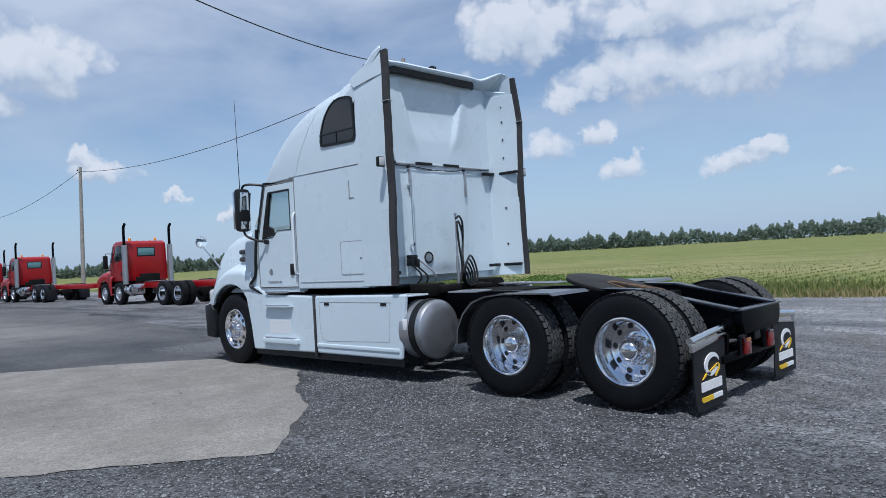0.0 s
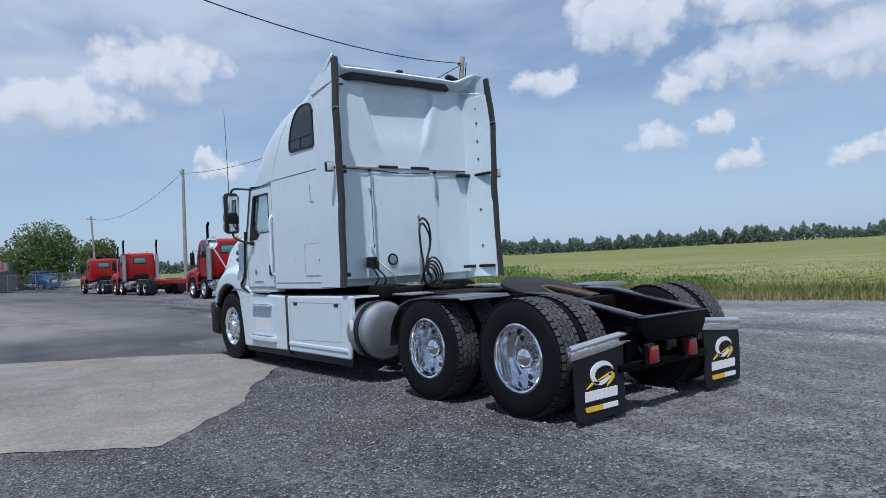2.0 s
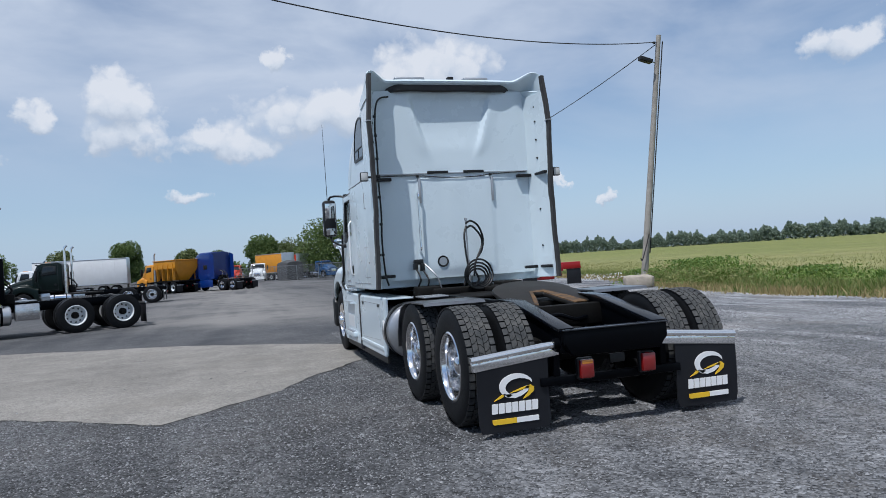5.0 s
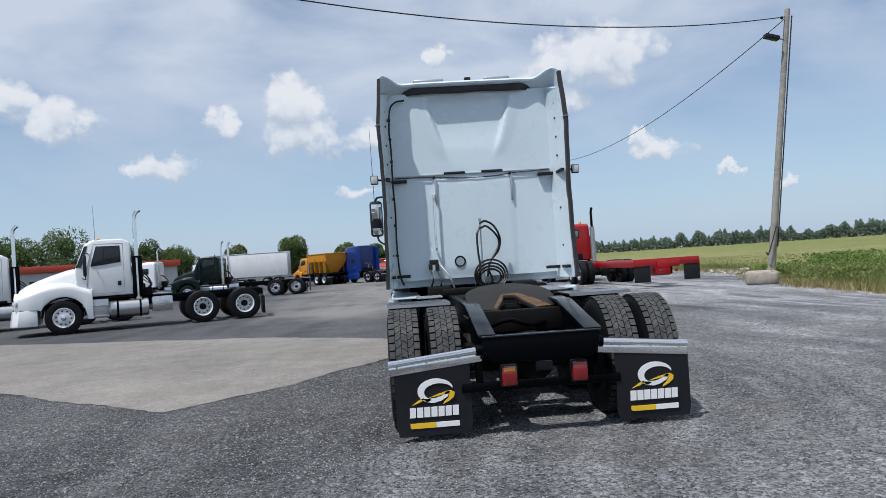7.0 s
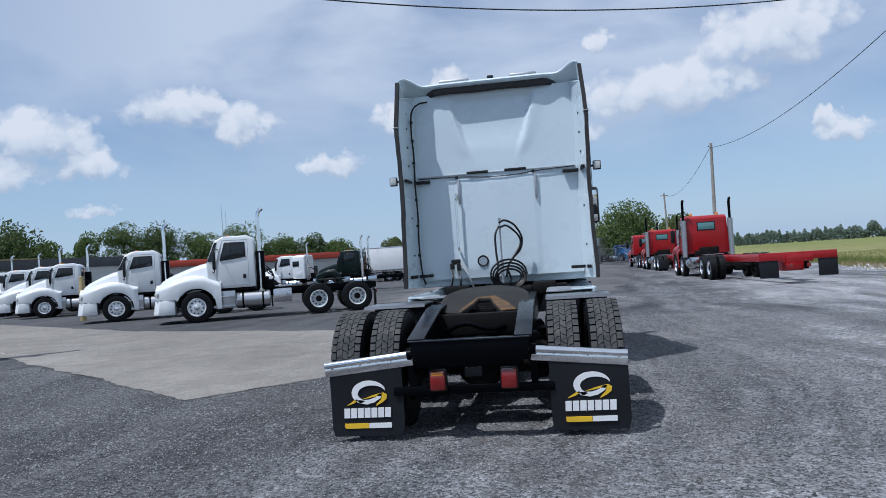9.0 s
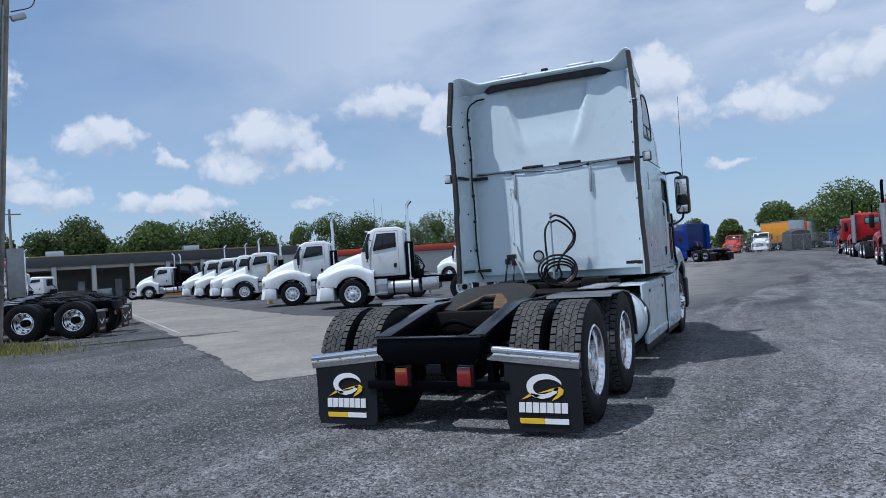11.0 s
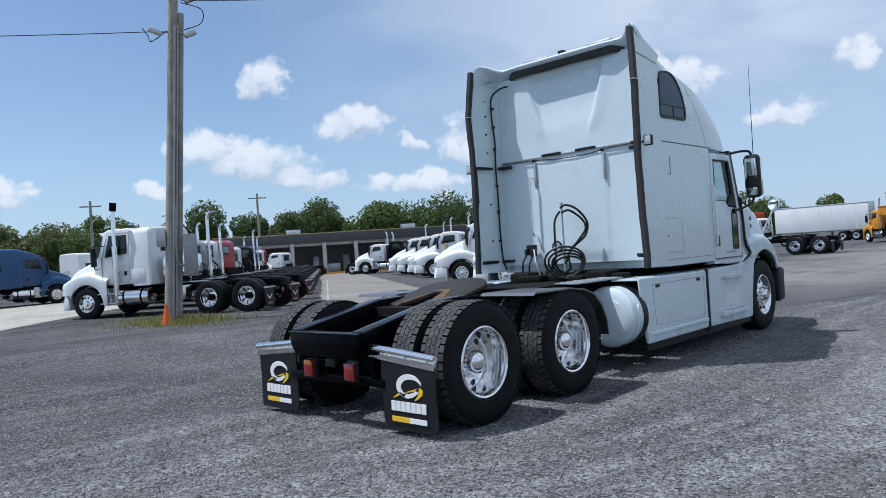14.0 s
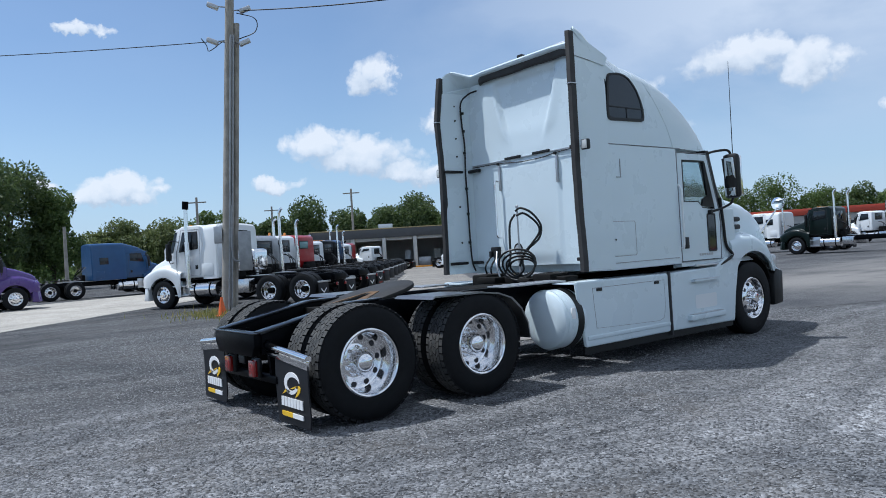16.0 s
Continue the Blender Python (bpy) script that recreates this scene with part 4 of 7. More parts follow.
    if whips:
        for s in (-1, 1):
            part("whip_aerial", rod(B(), (s * 0.98, y0 - 0.62, zt - 0.1), (s * 1.0, y0 - 0.60, zt + 1.05), 0.010, 0.006, seg=6), DULL_ALU, t)
    for s in stacks:
        bm = B()
        x, y = s * (1.10 if paint is RED else 0.93), bk - 0.16
        rod(bm, (x, y, 0.9), (x, y, 2.2), 0.105, seg=16)
        tube(bm, [(x, y, 2.2), (x, y, 2.9), (x, y, stack_top - 0.27), (x, y - 0.05, stack_top - 0.10), (x, y - 0.16, stack_top)], 0.064, 12, 4)
        part("exhaust_pipe", bm, BLACK if paint is RED else CHROME if not rim or paint is WHITE_FAR else DULL_ALU, t)
        if paint is RED:
            part("muffler_guard", rod(B(), (x, y, 0.95), (x, y, 2.75), 0.125, seg=16), DULL_ALU, t, "grey perforated muffler guard")
    if aero and stacks:
        for s in stacks:
            part("stack_shroud", box(B(), (s * 0.88, bk - 0.17, 1.62), (0.30, 0.30, 1.30), 0.03), BLACK, t, "black heat shroud round the stack")
    if cowl_stack:
        x, y = -1.18, cab_r + 0.62
        bm = rod(B(), (x, y, 0.75), (x, y, 2.35), 0.10, seg=16)
        tube(bm, [(x, y, 2.35), (x, y, 3.2), (x, y, 3.55)], 0.07, 12, 2)
        bs = part("exhaust_pipe", bm, CHROME, t, "tall chrome stack beside the door")
        part("stack_tip", rod(B(), (x, y, 3.50), (x, y - 0.03, 3.78), 0.11, seg=14), BLACK, bs)
    if headache:
        bm = B()
        box(bm, (0, bk - 0.12, 1.75), (1.7, 0.05, 1.5), 0.01)
        part("headache_rack", bm, ALU, t)
    if sun_visor:
        bm = B()
        box(bm, (0, cab_r + cab_l - 0.36, zt - 0.06), (1.9, 0.30, 0.03), 0.01)
        part("sun_visor", bm, paint, t)
    for k in (-2, -1, 0, 1, 2):
        bm = B()
        box(bm, (k * 0.32, cab_r + cab_l - 0.72, zt + (roof if sleeper and roof > 0.2 else 0) * 0.0 + 0.03), (0.07, 0.11, 0.045), 0.012)
        if not (sleeper and roof > 0.2):
            part("marker_light", bm, LENS_AMBER, t)
    if beacon:
        for s in (-1, 1):
            bm = lathe(B(), [(zt, 0.07), (zt + 0.10, 0.06), (zt + 0.14, 0.035), (zt + 0.145, 0.005)], 12, "Z", (s * 0.62, cab_r + 0.3, 0.02), close=False)
            part("beacon", bm, LENS_AMBER, t)
    if fifth:
        bm = B()
        poly = [(0.48 * math.cos(a), 0.15 + 0.45 * math.sin(a)) for a in [math.pi * k / 12 for k in range(13)]] + [(-0.42, -0.30), (-0.12, -0.38), (-0.07, 0.05), (0.07, 0.05), (0.12, -0.38), (0.42, -0.30)]
        prism(bm, poly, 1.12, 1.17, "Z")
        part("fifth_wheel", soft(bm, 0.008), GREASE, t)
    bm = B()
    box(bm, (0, bk - 0.75, 1.03), (0.9, 0.9, 0.03), 0.01)
    part("deck_plate", bm, ALU, t)
    if mid_flaps:
        for s in (-1, 1):
            part("mud_flap", box(B(), (s * 0.92, -1.32, 0.44), (0.60, 0.012, 0.62), 0.003), FLAP, t)
    if flaps and frame_paint is RED:
        part("tail_beam", box(B(), (0, -tail - 0.52, 0.93), (2.44, 0.12, 0.26), 0.02), RED, t, "red cross beam at the frame's tail")
        part("tow_hitch", box(B(), (0, -tail + 0.35, 0.60), (0.70, 0.9, 0.34), 0.05), RED, t)
        for y in (-tail * 0.45, -tail * 0.72):
            part("tool_box", box(B(), (0.80, y, 0.62), (0.50, 1.1, 0.42), 0.03), BLACK, t)
    if flaps:
        for s in (-1, 1):
            bm = B()
            box(bm, (s * 0.92, -tail - 0.55, 0.53 if frame_paint is RED else 0.42), (0.60, 0.012, 0.58), 0.003)
            f = part("mud_flap", bm, FLAP, t)
            if flap_mark:
                yf = -tail - 0.562
                v = prism(B(), [(s * 0.92 - 0.16, 0.52), (s * 0.92, 0.40), (s * 0.92 + 0.16, 0.52), (s * 0.92 + 0.16, 0.48), (s * 0.92, 0.35), (s * 0.92 - 0.16, 0.48)], yf, yf + 0.006, "Y")
                part("white_chevron", v, PRINT_WHITE, f)
                part("red_bar_print", box(B(), (s * 0.92, yf + 0.003, 0.235), (0.36, 0.006, 0.07)), LENS_RED, f)
            bm = B()
            box(bm, (s * 0.86, -tail - 0.55, 0.83 if frame_paint is RED else 0.735), (0.74, 0.05, 0.06), 0.01)
            part("flap_bar", bm, frame_paint if frame_paint is RED else ALU, f)
            bm = B()
            box(bm, (s * 0.28, -tail - 0.69, 0.62), (0.12, 0.05, 0.12), 0.02)
            part("tail_light", bm, LENS_RED, t)
    return t


# ---------------------------------------------------------------- the white sleeper tractor
def rounded(y0, z0, y1, z1, r, k=4):
    pts = []
    for cy, cz, a0 in ((y1 - r, z1 - r, 0), (y0 + r, z1 - r, 90), (y0 + r, z0 + r, 180), (y1 - r, z0 + r, 270)):
        pts += [(cy + r * math.cos(radians(a0 + 90 * i / k)), cz + r * math.sin(radians(a0 + 90 * i / k))) for i in range(k + 1)]
    return pts


def round_corners(poly, r):
    """Cuts each corner of an outline with a short three-point curve."""
    out = []
    for a, b, c in zip(poly[-1:] + poly[:-1], poly, poly[1:] + poly[:1]):
        a, b, c = Vector(a), Vector(b), Vector(c)
        p, q = b + (a - b).normalized() * min(r, (a - b).length * 0.45), b + (c - b).normalized() * min(r, (c - b).length * 0.45)
        out += [tuple(p), tuple(b * 0.5 + (p + q) * 0.25), tuple(q)]
    return out


def line_ring(bm, poly, x, s, w=0.010, h=0.003):
    """A thin joint drawn round an outline on a side wall."""
    return ring_prism(bm, poly, inset(poly, w), s * (x - 0.01), s * (x + h))


def side_of(me, y, z):
    """How far out a mesh reaches at this height and length."""
    far = 0.0
    for p in me.polygons:
        q = [me.vertices[i].co for i in p.vertices]
        for k in range(1, len(q) - 1):
            hit = geometry.intersect_ray_tri(q[0], q[k], q[k + 1], Vector((-1, 0, 0)), Vector((3, y, z)), True)
            if hit:
                far = max(far, hit.x)
    return far


TRUCK = thing("sleeper_tractor", "white high-roof sleeper semi tractor with chrome wheels on gravel", "truck")
T = TRUCK
SIDE = 1.20

# chassis
for s in (-1, 1):
    bm = B()
    prism(bm, [(-0.66, 0.62), (-0.66, 0.80), (0.28, 0.985), (0.7, 1.0), (6.9, 1.0), (6.9, 0.74), (0.5, 0.72), (0.1, 0.66)], s * 0.39, s * 0.47)
    part("frame_rail", soft(bm, 0.008), BLACK, T)
    bm = B()
    prism(bm, [(-0.68, 0.80), (0.28, 0.985), (0.62, 1.005), (0.62, 1.02), (0.26, 1.01), (-0.69, 0.825)], s * 0.36, s * 0.50)
    part("approach_ramp", soft(bm, 0.004), BLACK_LIT, T, "sloping black ramp plate at the frame's tail")
bm = prism(B(), [(-0.47, 0.805), (0.47, 0.805), (0.47, 0.70), (0.40, 0.60), (-0.40, 0.60), (-0.47, 0.70)], -0.735, -0.655, "Y")
part("rear_crossmember", soft(bm, 0.012), BLACK, T)
part("top_flange", box(B(), (0, -0.69, 0.810), (0.96, 0.11, 0.012), 0.003), BLACK_LIT, T)
for s in (-1, 1):
    bm = prism(B(), [(s * 0.40, -0.66), (s * 0.22, -0.66), (s * 0.27, -0.60), (s * 0.37, -0.46), (s * 0.40, -0.38)], 0.70, 0.800, "Z")
    part("corner_gusset", soft(bm, 0.006), BLACK, T)
    for k in range(4):
        part("frame_bolt", rod(B(), (s * 0.47, 0.30 + 0.11 * k, 0.88), (s * 0.486, 0.30 + 0.11 * k, 0.88), 0.014, seg=8), GREASE, T)
for y in (0.28, 1.05, 1.9, 3.0, 4.5):
    bm = B()
    box(bm, (0, y, 0.84), (0.80, 0.14, 0.20), 0.012)
    part("crossmember", bm, DARK, T)
bm = B()
box(bm, (0, -0.60, 0.40), (1.30, 0.06, 0.07), 0.01)
part("lamp_bar", bm, BLACK, T)
for s in (-1, 1):
    bm = B()
    prism(bm, [(-0.60, 0.36), (-0.62, 0.64), (-0.50, 0.66), (-0.46, 0.36)], s * 0.47, s * 0.52)
    part("lamp_bracket", bm, BLACK, T)
    bm = B()
    box(bm, (s * 0.285 + 0.015, -0.685, 0.485), (0.125, 0.05, 0.155), 0.016)
    lamp = part("tail_light", bm, LENS_RED, T)
    bm = B()
    box(bm, (s * 0.285 + 0.015, -0.65, 0.485), (0.15, 0.05, 0.18), 0.02)
    part("lamp_housing", bm, PLASTIC, lamp)
    if s < 0:
        bm = B()
        box(bm, (s * 0.285 + 0.015, -0.705, 0.54), (0.10, 0.012, 0.035), 0.006)
        part("reverse_lens", bm, LENS_AMBER, lamp, "amber upper lens")
# added dark cylinders and beams; they fill in the black shade under the tail
for s in (-1, 1):
    bm = lathe(B(), [(-0.34, 0.02), (-0.33, 0.09), (-0.30, 0.105), (0.30, 0.105), (0.33, 0.09), (0.34, 0.02)], 18, "X", (0, -0.16 if s < 0 else 2.05, 0.60), close=False)
    part("air_tank", bm, DARK, T, "added dark cylinder across the frame")
    bm = prism(B(), [(-0.42, 0.44), (0.42, 0.40), (0.90, 0.40), (1.72, 0.44), (1.72, 0.50), (0.9, 0.48), (0.42, 0.48), (-0.42, 0.50)], s * 0.50, s * 0.60)
    part("suspension_beam", bm, DARK, T)
bm = B()
box(bm, (0.02, -0.665, 0.545), (0.14, 0.03, 0.075), 0.008)
part("plate_lamp", bm, PLASTIC, T)
# axles, suspension
for y in (0.0, 1.30):
    bm = B()
    rod(bm, (-0.98, y, 0.515), (0.98, y, 0.515), 0.085, seg=14)
    lathe(bm, [(-0.22, 0.05), (-0.20, 0.16), (-0.08, 0.22), (0.10, 0.22), (0.20, 0.16), (0.24, 0.05)], 18, "Y", (0.02, y, 0.53), close=False)
    part("drive_axle", bm, DARK, T)
    for s in (-1, 1):
        bm = lathe(B(), [(0.50, 0.02), (0.50, 0.13), (0.55, 0.15), (0.60, 0.13), (0.65, 0.15), (0.70, 0.13), (0.74, 0.10), (0.74, 0.02)], 18, "Z", (s * 0.42, y + 0.34, 0), close=False)
        part("air_spring", bm, RUBBER, T)
        bm = lathe(B(), [(0.0, 0.02), (0.0, 0.09), (0.09, 0.11), (0.20, 0.09), (0.20, 0.02)], 14, "Y", (s * 0.55, y - 0.36, 0.62), close=False)
        part("brake_chamber", bm, DARK, T)
bm = B()
tube(bm, [(0, 1.3, 0.6), (0, 2.6, 0.66), (0, 4.0, 0.72)], 0.06, 10, 2)
part("drive_shaft", bm, DARK, T)
bm = tube(B(), [(-0.30, 0.18, 0.80), (-0.12, 0.12, 0.86), (0.10, 0.16, 0.80), (0.36, 0.30, 0.84)], 0.022, 8)
part("torque_rod", bm, BLACK, T)
for s in (-1, 1):
    for y in (0.0, 1.30):
        wheel(T, s * 1.085, y, dual=True, spin=0.4 * s + y)
    wheel(T, s * 1.03, 6.50, deep=False, spin=0.3 * s)

# rear quarter fenders of bright sheet metal
for s in (-1, 1):
    path = [(1.95, 0.50), (1.93, 0.66), (1.85, 0.82), (1.72, 0.94), (1.54, 1.000), (1.30, 1.025), (0.74, 1.028), (0.70, 1.000)]
    poly = path + [(y - (0.014 if y > 1.6 else -0.012 if y < 0.72 else 0), z - (0.014 if 0.72 < y < 1.9 else 0)) for y, z in reversed(path)]
    bm = prism(B(), poly, s * 0.60, s * 1.225)
    part("quarter_fender", bm, DIM_SHEET, T, "bright metal half fender over the dual wheels")

# fifth wheel
bm = B()
outer = [(0.47 * math.cos(a), 0.16 + 0.44 * math.sin(a)) for a in [math.pi * k / 14 for k in range(15)]]
poly = outer + [(-0.47, -0.12), (-0.40, -0.34), (-0.20, -0.40), (-0.10, -0.12), (-0.06, 0.06), (0.06, 0.06), (0.10, -0.12), (0.20, -0.40), (0.40, -0.34), (0.47, -0.12)]
prism(bm, [(x * 0.93, y * 0.95 + 0.72) for x, y in poly], 0.985, 1.03, "Z")
bmesh.ops.rotate(bm, verts=bm.verts, cent=(0, 0.72, 1.0), matrix=Matrix.Rotation(radians(13), 3, "X"))
fw = part("fifth_wheel", soft(bm, 0.012), GREASE, T, "greasy dark fifth wheel plate")
bm = B()
prism(bm, [(-0.19, 0.35), (-0.10, 0.62), (-0.06, 0.79), (0.06, 0.79), (0.10, 0.62), (0.19, 0.35), (0.33, 0.36), (0.24, 0.60), (0.10, 0.86), (-0.08, 0.83), (-0.13, 0.66), (-0.22, 0.38)], 1.026, 1.036, "Z")
bmesh.ops.rotate(bm, verts=bm.verts, cent=(0, 0.72, 1.0), matrix=Matrix.Rotation(radians(13), 3, "X"))
part("rusty_throat", bm, RUST, fw, "orange rust round the worn throat")
for s in (-1, 1):
    bm = prism(B(), [(0.50, 0.94), (0.94, 0.94), (0.82, 1.0), (0.62, 0.98)], s * 0.36, s * 0.46)
    part("mounting_foot", bm, GREASE, fw)
bm = B()
box(bm, (0, 0.90, 0.93), (0.76, 0.40, 0.04), 0.004)
part("slide_plate", bm, DARK, T)

# fuel tanks
for s, mt in ((-1, DULL_ALU), (1, WHITE)):
    bm = lathe(B(), [(2.470, 0.02), (2.475, 0.20), (2.488, 0.275), (2.515, 0.318), (2.55, 0.335), (2.84, 0.335), (2.86, 0.25), (2.87, 0.02)], 40, "Y", (s * 0.885, 0, 0.605), close=False)
    tank = part("fuel_tank", bm, mt, T, "bare aluminium fuel tank" if s < 0 else "white painted fuel tank")
    ys = 2.585 if s < 0 else 2.70
    bm = lathe(B(), [(ys, 0.336), (ys, 0.347), (ys + 0.09, 0.347), (ys + 0.09, 0.336)], 40, "Y", (s * 0.885, 0, 0.605))
    part("tank_strap", bm, PLASTIC, tank)
    bm = lathe(B(), [(2.548, 0.3355), (2.548, 0.3395), (2.558, 0.3395), (2.558, 0.3355)], 40, "Y", (s * 0.885, 0, 0.605))
    part("tank_seam", bm, ALU if s < 0 else WHITE, tank)
    bm = B()
    box(bm, (s * 1.213, 2.74 if s < 0 else 2.63, 0.68), (0.016, 0.06, 0.12), 0.002)
    part("tank_label", bm, PRINT_WHITE, tank)
bm = B()
box(bm, (0, 2.40, 0.985), (0.92, 1.10, 0.022), 0.006)
part("deck_plate", bm, DARK, T, "dirty black deck plate behind the cab")
for s in (-1, 1):
    bm = box(B(), (s * 0.74, 2.42 if s > 0 else 2.15, 1.020), (0.30, 0.95 if s > 0 else 0.40, 0.018), 0.006)
    st = part("deck_step", bm, DULL_ALU, T, "ribbed bright metal deck step")
    for k in range(7 if s > 0 else 2):
        part("deck_rib", box(B(), (s * 0.74, 2.03 + k * 0.13, 1.032), (0.25, 0.03, 0.008), 0.003), DULL_ALU, st)
    bm = B()
    box(bm, (s * 0.56, 3.0, 1.03), (0.30, 0.34, 0.16), 0.03)
    part("cab_mount", bm, DARK, T)
    bm = tube(B(), [(s * 0.30, 3.05, 1.00), (s * 0.33, 2.6, 0.93), (s * 0.28, 1.9, 0.90), (s * 0.33, 1.2, 0.93)], 0.028, 8)
    part("frame_hose", bm, PLASTIC, T)
bm = B()
box(bm, (0.1, 3.05, 1.02), (1.5, 0.24, 0.10), 0.02)
box(bm, (-0.36, 2.86, 1.03), (0.36, 0.2, 0.10), 0.03)
box(bm, (0.30, 2.90, 1.02), (0.22, 0.26, 0.08), 0.03)
part("chassis_pipework", bm, DARK, T)

# side skirts
for s in (-1, 1):
    bm = prism(B(), [(2.84, 0.27), (4.44, 0.27), (4.44, 1.005), (2.72, 1.02)], s * 1.14, s * SIDE)
    sk = part("rear_skirt", soft(bm, 0.03), WHITE, T, "white moulded chassis skirt")
    part("skirt_top", box(B(), (s * 1.0, 3.58, 0.995), (0.36, 1.70, 0.02), 0.006), WHITE, sk)
    bm = line_ring(B(), [(2.98, 0.93), (4.34, 0.93), (4.34, 0.60), (4.30, 0.46), (4.20, 0.43), (3.02, 0.47)], SIDE, s, 0.006, 0.002)
    part("panel_groove", bm, JOINT, sk)
    bm = B()
    box(bm, (s * (SIDE - 0.003), 3.64, 0.375), (0.03, 1.56, 0.05), 0.012)
    part("lower_moulding", bm, WHITE, sk)
    for y in (3.10, 4.18):
        bm = B()
        box(bm, (s * SIDE, y, 0.905), (0.016, 0.10, 0.035), 0.006)
        part("latch", bm, PLASTIC, sk)
    bm = prism(B(), [(4.47, 0.27), (5.94, 0.25), (6.00, 0.60), (6.10, 0.98), (6.26, 1.13), (5.78, 1.14), (5.55, 1.03), (4.47, 1.005)], s * 0.90, s * SIDE)
    sk = part("front_skirt", soft(bm, 0.03), WHITE, T, "white moulded step fairing below the door")
    for y0, y1, z0, z1 in ((4.80, 5.62, 0.36, 0.44), (4.92, 5.55, 0.86, 0.880)):
        bm = B()
        box(bm, (s * (SIDE + 0.012), (y0 + y1) / 2, (z0 + z1) / 2), (0.10, y1 - y0, z1 - z0), 0.02)
        part("step_ledge", bm, WHITE, sk)
        bm = B()
        box(bm, (s * (SIDE + 0.015), (y0 + y1) / 2, z1 + 0.003), (0.085, (y1 - y0) * 0.86, 0.012), 0.004)
        part("tread_plate", bm, ALU, sk)
    bm = prism(B(), rounded(5.00, 0.50, 5.50, 0.68, 0.03), s * (SIDE - 0.02), s * (SIDE + 0.002))
    part("toe_recess", bm, WHITE_FAR, sk)
    bm = B()
    box(bm, (s * (SIDE - 0.035), 5.30, 1.06), (0.12, 0.52, 0.03), 0.01)
    part("door_step", bm, ALU, sk)
    bm = prism(B(), [(2.84, 0.19), (5.92, 0.185), (5.94, 0.27), (2.84, 0.285)], s * 1.14, s * 1.165)
    part("rubber_skirt", bm, PLASTIC, T)
    bm = B()
    box(bm, (s * (SIDE - 0.01), 4.455, 0.62), (0.045, 0.022, 0.80), 0.004)
    part("skirt_gap", bm, SEAM, T)

# sleeper: lower walls, then the swept roof
bm = B()
plan = [(-SIDE, 3.32), (-SIDE, 4.76), (-1.15, 4.80), (1.15, 4.80), (SIDE, 4.76), (SIDE, 3.32), (1.15, 3.40), (-1.15, 3.40)]
prism(bm, plan, 1.10, 2.585, "Z")
SLEEPER = part("sleeper", soft(bm, 0.02), WHITE, T, "white sleeper compartment walls")
secs = []
for y, z1, w in ((3.40, 3.63, 1.195), (3.55, 3.635, 1.195), (3.7, 3.64, 1.195), (3.95, 3.63, 1.193), (4.2, 3.59, 1.19), (4.43, 3.53, 1.185), (4.65, 3.445, 1.18), (4.86, 3.335, 1.165), (5.06, 3.20, 1.15), (5.25, 3.045, 1.125), (5.42, 2.895, 1.10), (5.58, 2.745, 1.06), (5.71, 2.615, 1.02)):
    h = z1 - 2.59
    secs.append((y, 2.588, z1, w, w - 0.05 * min(1, h), max(0.012, 0.30 * h), 0.045 * min(1, h * 2)))
bm = shell(B(), secs, 6)
ROOF = part("roof_fairing", bm, WHITE, T, "white swept roof fairing")
for s in (-1, 1):
    part("roof_seam", box(B(), (s * (SIDE - 0.004), 4.05, 2.587), (0.012, 1.62, 0.006)), JOINT, ROOF)
    pts = []
    for k in range(10):
        y, z = 4.74 - 0.48 * (k / 9) ** 1.2, 2.60 + 0.80 * k / 9
        pts.append((s * (side_of(ROOF.data, y, z) - 0.008), y, z))
    part("pressed_crease", tube(B(), pts, 0.014, 8, 2), WHITE, ROOF)
bm = B()
box(bm, (0, 5.55, 2.59), (2.0, 0.25, 0.02), 0.005)
part("visor_edge", bm, SEAM, ROOF)

# back wall with its pressed ridges
bm = B()
NX, NZ = 72, 84
grid = []
for j in range(NZ + 1):
    z = 1.20 + (3.72 - 1.20) * j / NZ
    row = []
    for i in range(NX + 1):
        x = -1.10 + 2.20 * i / NX
        d = 0.0
        if z > 2.62:
            u = max(0.0, (z - 2.82) / 0.80)
            edge = 0.30 + 0.26 * u ** 0.8
            deep = smoothstep(edge + 0.026, edge - 0.040, abs(x)) * smoothstep(2.66, 3.30, z) * smoothstep(3.70, 3.60, z)
            d -= 0.045 * deep
            d += 0.012 * smoothstep(edge + 0.22, edge + 0.02, abs(x)) * (1 - deep) * smoothstep(2.78, 3.0, z) * smoothstep(3.70, 3.50, z)
            d += 0.006 * noise.noise((x * 1.3, z * 1.5, 4.0))
        else:
            d += 0.014 * smoothstep(0.56, 0.50, abs(x)) * smoothstep(1.2, 1.35, z) * smoothstep(2.62, 2.50, z)
            d += 0.007 * smoothstep(0.20, 0.02, abs(x + 0.02 + 0.10 * (z - 1.9))) * smoothstep(1.2, 1.4, z) * smoothstep(2.62, 2.45, z)
            d += 0.006 * noise.noise((x * 1.6, z * 1.2, 9.0))
        row.append(bm.verts.new((x, 3.285 - d, z)))
    grid.append(row)
for a, b in zip(grid, grid[1:]):
    quad_strip(bm, a, b, False)
bmesh.ops.recalc_face_normals(bm, faces=bm.faces)
ext = bmesh.ops.extrude_face_region(bm, geom=bm.faces[:])["geom"]
bmesh.ops.translate(bm, verts=[v for v in ext if isinstance(v, bmesh.types.BMVert)], vec=(0, 0.02, 0))
BACK = part("back_wall", fixed(bm), WHITE, T, "white pressed back wall of the sleeper")
bm = B()
box(bm, (0, 3.272, 2.605), (2.12, 0.02, 0.012))
part("wall_seam", bm, DULL_ALU, BACK)
